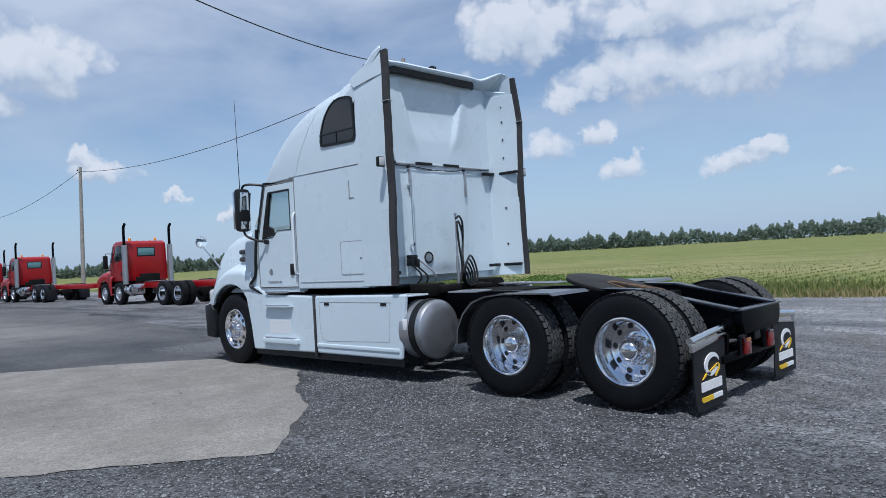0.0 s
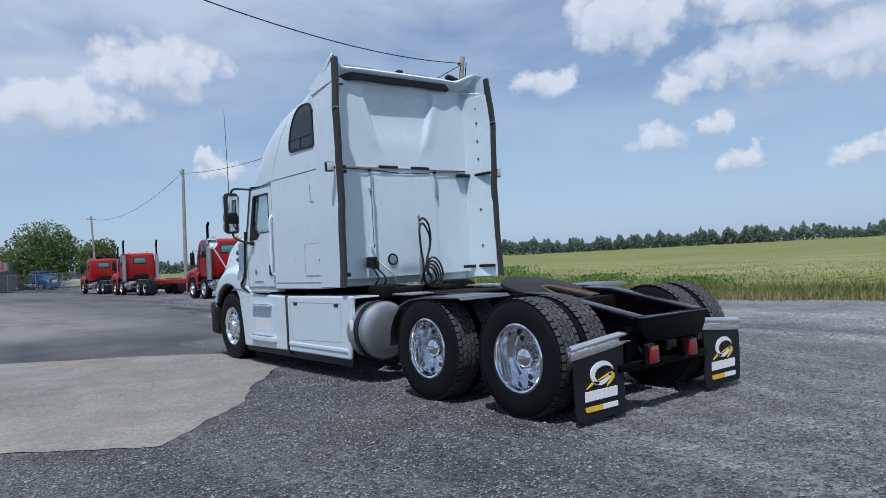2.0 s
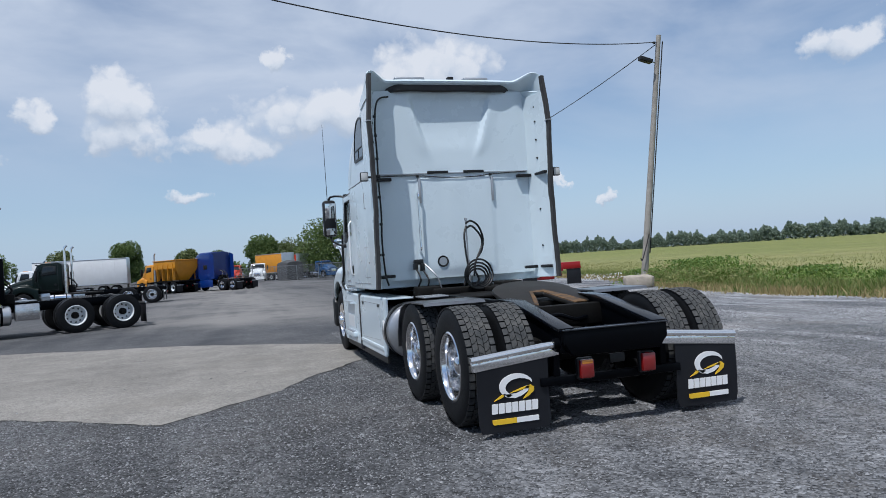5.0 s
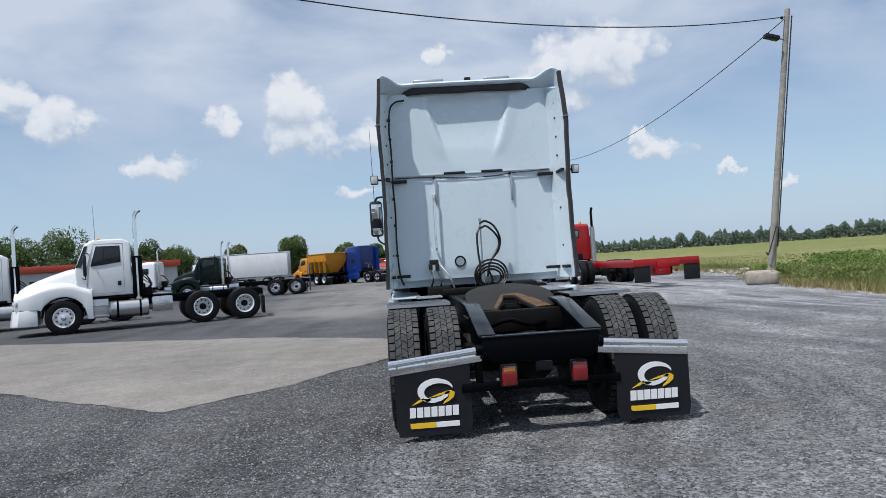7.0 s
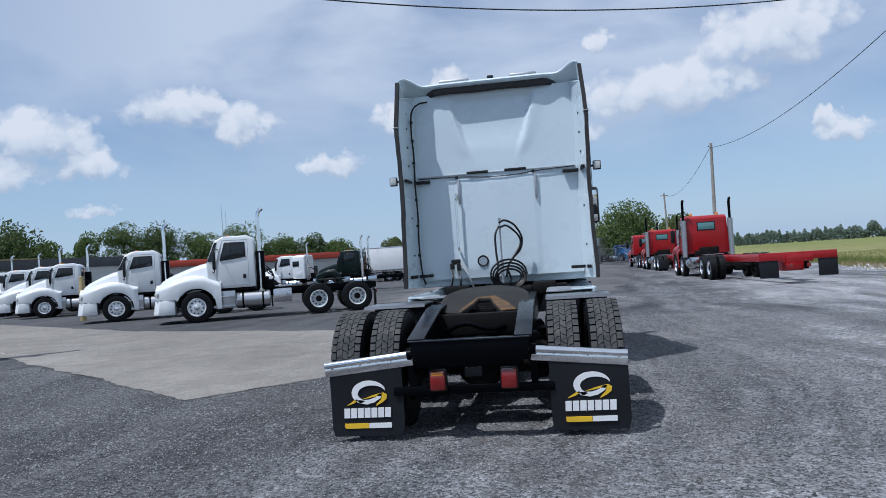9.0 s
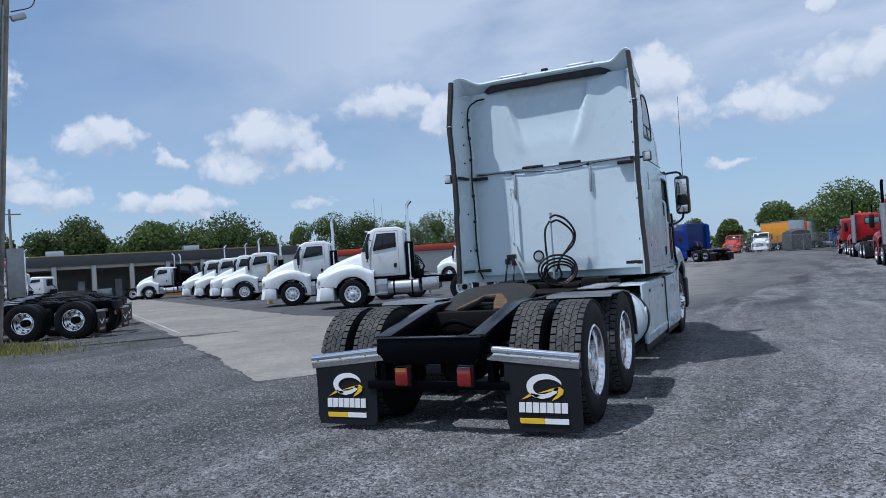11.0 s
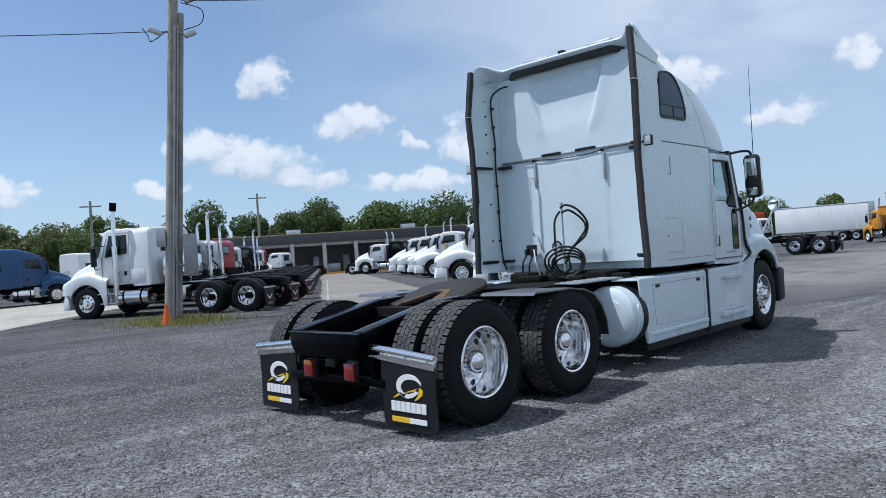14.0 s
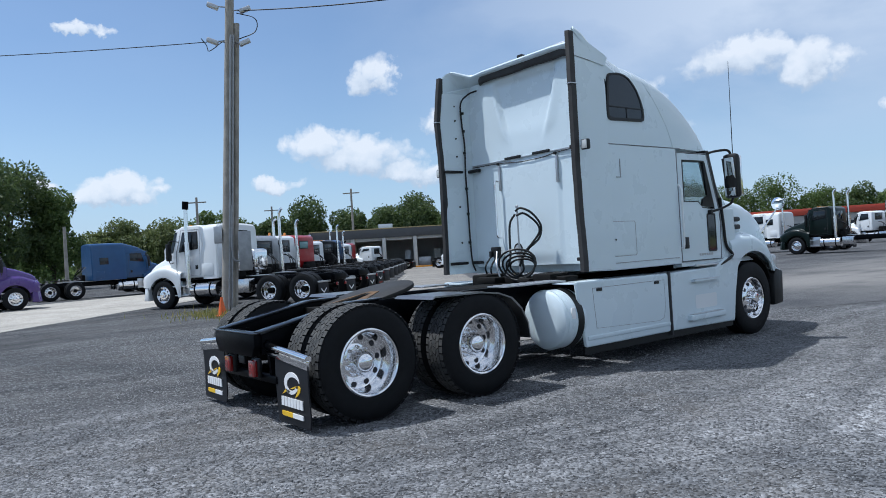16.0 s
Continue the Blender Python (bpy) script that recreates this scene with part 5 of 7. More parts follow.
for x in (-0.24, 0.27):
    bm = B()
    box(bm, (x, 3.262, 2.618), (0.29, 0.03, 0.034), 0.006)
    part("vent_slot", bm, PLASTIC, BACK)
for x in (-0.505, 0.527):
    bm = B()
    box(bm, (x, 3.262, 2.375), (0.030, 0.034, 0.33), 0.006)
    part("hose_rail", bm, DULL_ALU, BACK)
    bm = B()
    box(bm, (x - 0.02, 3.258, 2.57), (0.034, 0.034, 0.034), 0.006)
    part("cable_clip", bm, PLASTIC, BACK)
bm = tube(B(), [(-1.05, 3.262, 2.585), (-0.5, 3.258, 2.575), (-0.1, 3.258, 2.545), (0.3, 3.258, 2.55), (0.53, 3.258, 2.575), (1.05, 3.262, 2.60)], 0.006, 6)
part("thin_cable", bm, EDGE, BACK)
bm = tube(B(), [(-0.545, 3.27, 2.34), (-0.545, 3.20, 2.33), (-0.548, 3.20, 2.2), (-0.55, 3.20, 1.72), (-0.55, 3.20, 1.60), (-0.55, 3.27, 1.585)], 0.014, 8)
part("grab_handle", bm, CHROME, BACK)
bm = lathe(B(), [(3.262, 0.058), (3.256, 0.074), (3.268, 0.078), (3.285, 0.078), (3.285, 0.05)], 24, "Y", (-0.24, 0, 1.42))
part("cap_ring", bm, PLASTIC, BACK)
bm = lathe(B(), [(3.262, 0.002), (3.262, 0.055), (3.285, 0.055), (3.285, 0.002)], 20, "Y", (-0.24, 0, 1.42), close=False)
part("cap", bm, ALU, BACK)

# roof lip and side extenders with their rubber edging
def lip_edge(ax):
    """The trailing edge of the roof lip at this distance from the middle: y and z."""
    return (3.17 + 0.03 * smoothstep(0.6, 0.88, ax) - 0.20 * smoothstep(0.86, 1.16, ax) - 0.07 * smoothstep(1.12, 1.2, ax),
            3.812 + 0.088 * smoothstep(0.88, 1.12, ax) - 0.06 * smoothstep(1.13, 1.2, ax))


bm = B()
rings = []
for i in range(61):
    x = -1.195 + 2.39 * i / 60
    ax = abs(x)
    e, z = lip_edge(ax)
    k = smoothstep(0.88, 1.1, ax)
    fall = 0.30 - math.sqrt(max(0.0, 0.09 - max(0.0, ax - 0.87) ** 2))
    rings.append([(x, e, z - 0.012), (x, e - 0.010, z + 0.012), (x, e + 0.012, z + 0.036 - 0.012 * k), (x, e + 0.12, z + 0.034 - 0.05 * k), (x, 3.46, 3.735 - fall * 0.75), (x, 3.80, 3.655 - fall),
                  (x, 3.80, 3.60 - fall), (x, 3.45, 3.62 - fall), (x, e + 0.10 + 0.20 * k, z - 0.06 - 0.17 * k)])
fixed(loft(bm, rings))
LIP = part("roof_lip", bm, WHITE, T, "white flared rear lip of the roof")
bm = B()
rings = []
for i in range(41):
    x = -1.03 + 2.06 * i / 40
    w = 0.005 * math.sin(x * 9)
    e = 3.212 + 0.20 * smoothstep(0.70, 1.03, abs(x))
    zt, zb = 3.802 - 0.03 * smoothstep(0.7, 1.03, abs(x)), 3.695 + w + 0.02 * smoothstep(0.8, 1.03, abs(x))
    rings.append([(x, e, zt), (x, e - 0.012, zt - 0.03), (x, e - 0.006, zb + 0.02), (x, e + 0.02, zb), (x, e + 0.05, zb + 0.01), (x, e + 0.05, zt)])
fixed(loft(bm, rings))
part("rubber_gutter", bm, EDGE, LIP, "dark rubber strip under the lip")
for s in (-1, 1):
    tri = [Vector((s * 0.99, 3.40, 3.735)), Vector((s * 1.178, 2.95, 3.635)), Vector((s * 1.168, 3.38, 3.45))]
    bm = fixed(loft(B(), [tri, [p + Vector((s * 0.004, 0.008, 0.014)) for p in tri]]))
    part("corner_gusset", bm, WHITE, LIP)
    rings = []
    for z, dx, dy in ((1.12, 0.0, 0.0), (2.55, 0.0, 0.0), (3.22, 0.004, -0.012), (3.45, -0.012, 0.010), (3.62, -0.022, 0.026)):
        rings.append([(s * (x + dx), y + dy * smoothstep(3.4, 2.9, y), z) for x, y in ((1.075, 3.30), (1.185, 2.86), (1.218, 2.86), (1.208, 3.42), (1.08, 3.42))])
    ex = part("side_extender", soft(fixed(loft(B(), rings)), 0.008), WHITE, T, "white side extender panel")
    bm = prism(B(), [(2.90, 3.56), (3.16, 3.53), (3.42, 3.49), (3.50, 3.595), (3.44, 3.635), (2.93, 3.845), (2.90, 3.84)], s * 1.180, s * 1.214)
    for v in bm.verts:
        v.co.x -= s * 0.030 * smoothstep(3.4, 3.85, v.co.z)
    part("fin", soft(bm, 0.006), WHITE, ex, "upright white fin above the extender")
    part("fin_seam", tube(B(), [(s * 1.199, 2.93, 3.553), (s * 1.201, 3.05, 3.543), (s * 1.204, 3.17, 3.527)], 0.004, 6), JOINT, ex)
    bm = B()
    rings = []
    for i in range(48):
        z = 1.12 + (3.83 - 1.12) * i / 47
        lean = max(0.0, (z - 3.23) / 0.58)
        o = (0.013 * noise.noise((z * 1.7, s * 3.1, 0.4)) + 0.007 * noise.noise((z * 6.5, s * 1.3, 2.4)) + 0.02 * smoothstep(1.9, 1.1, z)) * (1 - min(1, lean)) + 0.014 * smoothstep(2.6, 3.23, z) - 0.040 * lean
        back = 0.016 * smoothstep(2.6, 3.23, z) - 0.052 * lean + 0.008 * noise.noise((z * 2.1, s, 7.0))
        x = s * (1.206 + o)
        rings.append([(x - 0.022, 2.885 - back, z), (x + 0.022, 2.885 - back, z), (x + 0.026, 2.800 - back, z), (x - 0.020, 2.790 - back, z)])
    fixed(loft(bm, rings))
    part("rubber_edge", bm, EDGE, ex, "wavy dark rubber edging")
    part("edge_splice", box(B(), (s * 1.222, 2.824, 3.225), (0.074, 0.10, 0.010), 0.003), ALU, ex)
    for z in (1.55, 2.05, 2.75, 3.0, 3.25, 3.45):
        bm = rod(B(), (s * 1.125, 3.055, z), (s * 1.142, 3.06, z), 0.013, seg=8)
        part("bolt", bm, PLASTIC, ex)
    bm = B()
    box(bm, (s * 1.02, 3.24, 2.535), (0.26, 0.06, 0.042), 0.006)
    box(bm, (s * 1.14, 3.05, 2.535), (0.05, 0.42, 0.036), 0.006)
    br = part("bracket", bm, PLASTIC, ex, "black extender bracket")
    bm = B()
    box(bm, (s * 1.03, 3.22, 1.265), (0.22, 0.06, 0.04), 0.006)
    box(bm, (s * 1.14, 3.03, 1.265), (0.05, 0.36, 0.04), 0.006)
    part("bracket", bm, PLASTIC, ex, "black extender bracket")
    bm = B()
    box(bm, (s * 1.315, 2.885, 2.535), (0.10, 0.055, 0.115), 0.012)
    wl = part("work_lamp", bm, PLASTIC, T)
    bm = B()
    box(bm, (s * 1.315, 2.855, 2.535), (0.082, 0.012, 0.095), 0.004)
    part("lamp_lens", bm, LENS_CLEAR, wl)
    bm = rod(B(), (s * 1.21, 2.93, 2.535), (s * 1.30, 2.90, 2.535), 0.014, seg=8)
    part("lamp_stalk", bm, PLASTIC, wl)
bm = tube(B(), [(-0.86, 3.25, 3.63), (-0.98, 3.20, 3.60), (-1.06, 3.12, 3.48), (-1.085, 3.14, 3.2), (-1.075, 3.16, 2.9), (-1.08, 3.15, 2.5), (-1.07, 3.15, 2.1), (-1.08, 3.16, 1.7), (-1.06, 3.16, 1.3), (-1.02, 3.18, 1.15)], 0.012, 7)
part("wall_cable", bm, PLASTIC, T, "black cable clipped down the back wall")
for z in (3.35, 3.1, 2.8, 2.3, 1.95, 1.55):
    bm = B()
    box(bm, (-1.08, 3.155, z), (0.04, 0.03, 0.035), 0.006)
    part("cable_clip", bm, PLASTIC, T)
bm = B()
box(bm, (0.018, 3.27, 3.878), (0.085, 0.08, 0.055), 0.012)
rod(bm, (0.018, 3.27, 3.82), (0.018, 3.27, 3.86), 0.015, seg=8)
part("roof_camera", bm, PLASTIC, T)
for x, w in ((-0.50, 0.42), (0.45, 0.36)):
    bm = B()
    box(bm, (x, 3.62, 3.925), (w, 0.40, 0.050), 0.02)
    box(bm, (x, 3.62, 3.77), (w * 0.8, 0.30, 0.28), 0.02)
    part("roof_vent", bm, DULL_ALU, T, "flat grey roof vent")

# hoses on their tender mast
bm = rod(B(), (0.03, 3.02, 1.04), (0.03, 3.02, 1.95), 0.011, seg=8)
rod(bm, (0.03, 3.02, 1.04), (0.03, 3.02, 1.42), 0.022, seg=10)
lathe(bm, [(1.93, 0.002), (1.94, 0.02), (1.965, 0.02), (1.975, 0.002)], 8, "Z", (0.03, 3.02, 0), close=False)
part("hose_mast", bm, DULL_ALU, T, "slim upright hose tender mast")
hoses = ([(0.02, 3.00, 1.90), (0.10, 3.02, 1.93), (0.22, 3.08, 1.86), (0.30, 3.15, 1.70), (0.27, 3.14, 1.54), (0.16, 3.06, 1.42), (0.10, 3.00, 1.30), (0.14, 2.96, 1.15), (0.05, 2.90, 1.06)],
         [(0.02, 2.99, 1.86), (-0.03, 2.94, 1.74), (-0.03, 2.92, 1.52), (-0.02, 2.90, 1.30), (-0.10, 2.86, 1.10)],
         [(0.03, 3.00, 1.84), (0.12, 3.05, 1.86), (0.25, 3.12, 1.74), (0.28, 3.14, 1.62), (0.20, 3.08, 1.48), (0.12, 3.01, 1.36), (0.08, 2.96, 1.20)])
for h in hoses:
    part("air_hose", tube(B(), h, 0.014, 8), PLASTIC, T, "black rubber air hose")
for k in range(4):
    r = 0.13 + 0.022 * k
    pts = [(0.12 + r * math.cos(a) * 1.15, 2.97 - 0.03 * k + r * 0.5 * math.cos(a) + 0.02 * math.sin(a * 2), 1.19 + r * (0.80 + 0.06 * k) * math.sin(a) + 0.012 * k) for a in [2 * math.pi * i / 12 for i in range(13)]]
    part("hose_coil", tube(B(), pts, 0.013, 7, 3), PLASTIC, T, "black coiled electric cable")
bm = B()
box(bm, (-0.60, 3.20, 1.43), (0.12, 0.09, 0.07), 0.012)
box(bm, (-0.56, 3.18, 1.36), (0.05, 0.10, 0.10), 0.01)
box(bm, (-0.65, 3.18, 1.37), (0.05, 0.10, 0.08), 0.01)
part("gladhand_bracket", bm, PLASTIC, T)
for a, b in (((-0.65, 3.15, 1.34), (-0.67, 3.08, 1.08)), ((-0.56, 3.15, 1.32), (-0.55, 3.06, 1.06)), ((-0.53, 3.15, 1.40), (-0.36, 3.02, 1.07))):
    m = ((a[0] + b[0]) / 2 + 0.03, 3.02, (a[2] + b[2]) / 2)
    part("brake_line", tube(B(), [a, m, b], 0.012, 7), PLASTIC if b[0] < -0.4 else DULL_ALU, T)

# sleeper side: windows, lockers, vents
for s in (-1, 1):
    out = [(3.43, 2.86), (3.46, 3.38), (3.50, 3.42), (3.72, 3.445), (3.88, 3.40), (4.03, 3.26), (4.12, 3.08), (4.15, 2.88)]
    out = round_corners(out, 0.07)
    bm = ring_prism(B(), out, inset(out, 0.035), s * 1.10, s * 1.207)
    wn = part("sleeper_window", bm, PLASTIC, T, "dark quarter-round sleeper window")
    bm = prism(B(), inset(out, 0.03), s * 1.12, s * 1.2)
    part("pane", bm, DARK_GLASS, wn)
    bm = B()
    box(bm, (s * 1.2025, 3.79, 3.03), (0.008, 0.70, 0.014))
    box(bm, (s * 1.2025, 3.80, 2.95), (0.008, 0.014, 0.16))
    part("glazing_bar", bm, PLASTIC, wn)
    hatch = rounded(3.40, 1.26, 3.84, 1.675, 0.03)
    bm = line_ring(B(), hatch, SIDE, s, 0.007, 0.002)
    part("locker_joint", bm, JOINT, SLEEPER)
    bm = prism(B(), inset(hatch, 0.012), s * 1.18, s * (SIDE + 0.004))
    lk = part("locker_door", soft(bm, 0.003), WHITE, SLEEPER)
    bm = rod(B(), (s * SIDE, 3.45, 1.46), (s * (SIDE + 0.008), 3.45, 1.46), 0.012, seg=10)
    part("lock", bm, PLASTIC, lk)
    bm = B()
    box(bm, (s * (SIDE + 0.001), 3.61, 2.30), (0.010, 0.012, 0.22))
    box(bm, (s * (SIDE + 0.001), 3.57, 2.195), (0.010, 0.08, 0.010))
    part("vent_edge", bm, JOINT, SLEEPER)
    bm = B()
    box(bm, (s * (SIDE + 0.001), 4.0, 1.185), (0.008, 1.4, 0.008))
    box(bm, (s * (SIDE + 0.001), 3.345, 1.88), (0.006, 0.006, 1.40))
    part("wall_joint", bm, JOINT, SLEEPER)

# cab: doors with real openings, pillars, dash and seats behind the glass
for s in (-1, 1):
    X = SIDE - 0.015
    out = [(4.80, 1.13), (5.70, 1.13), (5.72, 1.62), (5.70, 1.80), (5.47, 2.53), (4.80, 2.53)]
    inn = [(4.90, 1.90), (5.22, 1.90), (5.32, 1.82), (5.60, 1.80), (5.40, 2.44), (4.90, 2.44)]
    bm = ring_prism(B(), out, inn, s * (X - 0.07), s * X)
    door = part("door", soft(bm, 0.008), WHITE, T, "white cab door with an open-view window")
    bm = ring_prism(B(), [(y + (0.006 if y > 5.2 else -0.006), z + (0.006 if z > 2.1 else -0.006)) for y, z in inn], inset(inn, 0.014), s * (X - 0.05), s * (X + 0.004))
    part("window_seal", bm, PLASTIC, door)
    bm = prism(B(), inset(inn, 0.012), s * (X - 0.034), s * (X - 0.028))
    gl = part("pane", bm, CAB_GLASS, door)
    gl.visible_shadow = False
    bm = prism(B(), [(5.30, 1.84), (5.60, 1.82), (5.42, 2.42), (5.375, 2.42), (5.44, 1.98), (5.34, 1.94)], s * (X - 0.02), s * (X + 0.006))
    part("mirror_pillar", bm, PLASTIC, door)
    bm = B()
    box(bm, (s * (X + 0.004), 4.90, 1.365), (0.03, 0.085, 0.15), 0.01)
    part("door_handle", bm, PLASTIC, door)
    bm = tube(B(), [(s * X, 4.79, 1.30), (s * (X + 0.05), 4.775, 1.36), (s * (X + 0.05), 4.775, 1.9), (s * (X + 0.05), 4.775, 2.05), (s * X, 4.79, 2.12)], 0.014, 8)
    part("grab_handle", bm, WHITE_FAR, door)
    bm = line_ring(B(), [(4.785, 1.115), (5.715, 1.115), (5.735, 1.62), (5.715, 1.81), (5.48, 2.545), (4.785, 2.545)], X, s, 0.007, 0.002)
    part("door_gap", bm, JOINT, door)
    if s > 0:
        bm = prism(B(), rounded(5.42, 1.25, 5.58, 1.72, 0.02), s * (X - 0.01), s * (X + 0.006))
        part("peep_window", bm, DARK_GLASS, door)
        bm = ring_prism(B(), rounded(5.40, 1.23, 5.60, 1.74, 0.03), inset(rounded(5.40, 1.23, 5.60, 1.74, 0.03), 0.02), s * (X - 0.01), s * (X + 0.009))
        part("peep_window_seal", bm, PLASTIC, door)
    else:
        bm = lathe(B(), [(X, 0.002), (X, 0.045), (X + 0.003, 0.045), (X + 0.003, 0.002)], 20, "X", (0, 5.42, 1.34), close=False)
        bmesh.ops.scale(bm, vec=(-1, 1, 1), verts=bm.verts)
        part("emblem", fixed(bm), DULL_ALU, door)
    for k in range(6):
        bm = B()
        box(bm, (s * (X + 0.001), 5.20 + k * 0.055, 1.20), (0.006, 0.036, 0.03))
        part("badge_bar", bm, DULL_ALU, door)
    # cowl and windshield pillar
    bm = prism(B(), [(5.72, 1.10), (6.06, 1.06), (6.12, 1.45), (6.10, 1.80), (5.74, 1.80)], s * 0.98, s * (X - 0.012))
    part("cowl_side", soft(bm, 0.02), WHITE, T)
    bm = prism(B(), [(5.70, 1.78), (5.80, 1.78), (5.55, 2.59), (5.46, 2.59)], s * 1.04, s * (X - 0.006))
    part("windshield_pillar", soft(bm, 0.01), PLASTIC, T)
    bm = tube(B(), [(s * (X + 0.006), 5.74, 1.95), (s * (X + 0.012), 5.78, 1.6), (s * (X + 0.012), 5.82, 1.30), (s * (X + 0.02), 5.95, 1.16), (s * (X + 0.01), 5.78, 1.08), (s * (X - 0.01), 5.60, 1.02)], 0.02, 8)
    part("cowl_seal", bm, PLASTIC, T, "black rubber seal between cab and hood")
    bm = prism(B(), [(4.78, 1.06), (5.72, 1.06), (5.72, 1.12), (4.78, 1.12)], s * 1.05, s * (X - 0.01))
    part("sill", bm, WHITE, T)
bm = B()
quad = [Vector((-1.10, 6.02, 1.86)), Vector((1.10, 6.02, 1.86)), Vector((1.0, 5.62, 2.585)), Vector((-1.0, 5.62, 2.585))]
nrm = Vector((0, 0.86, 0.5)) * 0.01
fixed(loft(bm, [[p - nrm for p in quad], [p + nrm for p in quad]]))
ws = part("windshield", bm, CAB_GLASS, T)
ws.visible_shadow = False
bm = B()
box(bm, (0, 5.82, 1.62), (2.1, 0.42, 0.34), 0.06)
box(bm, (-0.55, 5.68, 1.84), (0.5, 0.3, 0.10), 0.04)
part("dashboard", bm, INSIDE, T)
bm = B()
box(bm, (0, 5.2, 1.12), (2.16, 1.2, 0.06), 0.01)
part("cab_floor", bm, INSIDE, T)
bm = lathe(B(), [(-0.014, 0.235), (0.0, 0.25), (0.014, 0.235), (0.0, 0.22)], 28, "Z", (0, 0, 0))
box(bm, (0, 0, -0.01), (0.44, 0.05, 0.02), 0.005)
bmesh.ops.rotate(bm, verts=bm.verts, cent=(0, 0, 0), matrix=Matrix.Rotation(radians(-38), 3, "X"))
bmesh.ops.translate(bm, verts=bm.verts, vec=(-0.56, 5.44, 1.92))
part("steering_wheel", bm, PLASTIC, T)
for x in (-0.56, 0.56):
    bm = B()
    box(bm, (x, 5.0, 1.45), (0.5, 0.5, 0.16), 0.05)
    box(bm, (x, 4.80, 1.75), (0.48, 0.13, 0.55), 0.05)
    part("cab_seat", bm, INSIDE, T)

# hood, fenders, bumper
bm = shell(B(), [(6.02, 1.05, 2.00, 1.09, 1.00, 0.16, 0.03), (6.25, 1.05, 1.98, 1.07, 0.99, 0.18, 0.03), (6.5, 1.05, 1.95, 1.05, 0.97, 0.20, 0.03), (6.80, 1.05, 1.90, 1.04, 0.96, 0.20, 0.03), (7.10, 1.02, 1.80, 1.01, 0.92, 0.18, 0.03), (7.38, 0.98, 1.65, 0.96, 0.86, 0.16, 0.02), (7.60, 0.92, 1.44, 0.88, 0.77, 0.12, 0.02), (7.74, 0.85, 1.18, 0.78, 0.66, 0.08, 0.0)], 5)
HOOD = part("hood", bm, WHITE, T, "white sloping hood")
for s in (-1, 1):
    for z in (1.66, 1.55):
        bm = B()
        box(bm, (s * 1.045, 6.33, z - 0.005), (0.07, 0.22, 0.07), 0.026)
        part("air_slot", bm, SEAM, HOOD)
    bm = fender_skin(s, 6.50, 0.665, 1.44, SIDE + 0.012)
    part("fender", bm, WHITE, T, "white front fender")
    bm = B()
    well = [(6.5 + 0.60 * math.cos(a), 0.53 + 0.60 * math.sin(a)) for a in [radians(d) for d in range(10, 175, 12)]]
    prism(bm, well + [(6.5 + (y - 6.5) * 1.05, 0.53 + (z - 0.53) * 1.05) for y, z in reversed(well)], s * 0.60, s * 1.14)
    part("wheel_well", bm, DARK, T)
    bm = prism(B(), [(7.04, 0.36), (7.30, 0.38), (7.33, 0.86), (7.16, 0.90), (7.06, 0.80)], s * 0.55, s * (SIDE + 0.004))
    part("bumper_end", soft(bm, 0.03), PLASTIC, T, "black bumper end")
    bm = B()
    box(bm, (s * 0.96, 7.28, 1.00), (0.30, 0.16, 0.22), 0.05)
    part("headlight", bm, LENS_CLEAR, T)
    # mirrors
    bm = B()
    box(bm, (s * 1.38, 5.76, 2.225), (0.215, 0.12, 0.60), 0.05)
    mi = part("door_mirror", bm, PLASTIC, T)
    bm = B()
    box(bm, (s * 1.375, 5.698, 2.28), (0.165, 0.012, 0.38), 0.005, Matrix.Rotation(radians(9), 3, "X"))
    part("mirror_glass", bm, MIRROR, mi)
    bm = B()
    box(bm, (s * 1.375, 5.698, 2.01), (0.155, 0.012, 0.11), 0.005, Matrix.Rotation(radians(11), 3, "X"))
    part("lower_mirror_glass", bm, MIRROR, mi)
    bm = B()
    box(bm, (s * 1.395, 5.815, 2.225), (0.19, 0.05, 0.54), 0.02)
    part("mirror_back", bm, CHROME, mi)
    bm = tube(B(), [(s * 1.08, 5.52, 2.53), (s * 1.22, 5.60, 2.57), (s * 1.35, 5.72, 2.575), (s * 1.385, 5.76, 2.50)], 0.017, 8)
    part("mirror_arm", bm, PLASTIC, mi)
    bm = tube(B(), [(s * 1.19, 5.46, 1.76), (s * 1.28, 5.58, 1.79), (s * 1.36, 5.72, 1.86), (s * 1.38, 5.76, 1.95)], 0.017, 8)
    part("mirror_arm", bm, PLASTIC, mi)
    bm = rod(B(), (s * 1.17, 5.46, 1.76), (s * 1.235, 5.46, 1.76), 0.03, seg=10)
    part("arm_foot", bm, PLASTIC, mi)
    bm = rod(B(), (s * 1.40, 5.77, 2.52), (s * 1.41, 5.78, 3.77), 0.006, 0.003, seg=6)
    part("aerial", bm, PLASTIC, T)
    bm = lathe(B(), [(0.05, 0.01), (0.045, 0.06), (0.02, 0.095), (0.0, 0.102), (-0.012, 0.098), (-0.022, 0.06), (-0.026, 0.004)], 24, "Y", (s * 0.97, 7.76, 1.875), close=False)
    hm = part("hood_mirror", bm, MIRROR, T)
    bm = tube(B(), [(s * 0.97, 7.80, 1.85), (s * 0.95, 7.55, 1.66), (s * 0.93, 7.25, 1.42), (s * 0.92, 7.08, 1.22)], 0.012, 7)
    part("mirror_stalk", bm, CHROME, hm)
bm = prism(B(), [(7.20, 0.40), (7.74, 0.42), (7.78, 0.62), (7.70, 0.90), (7.20, 0.90)], -0.90, 0.90)
part("bumper", soft(bm, 0.04), WHITE, T)
bm = B()
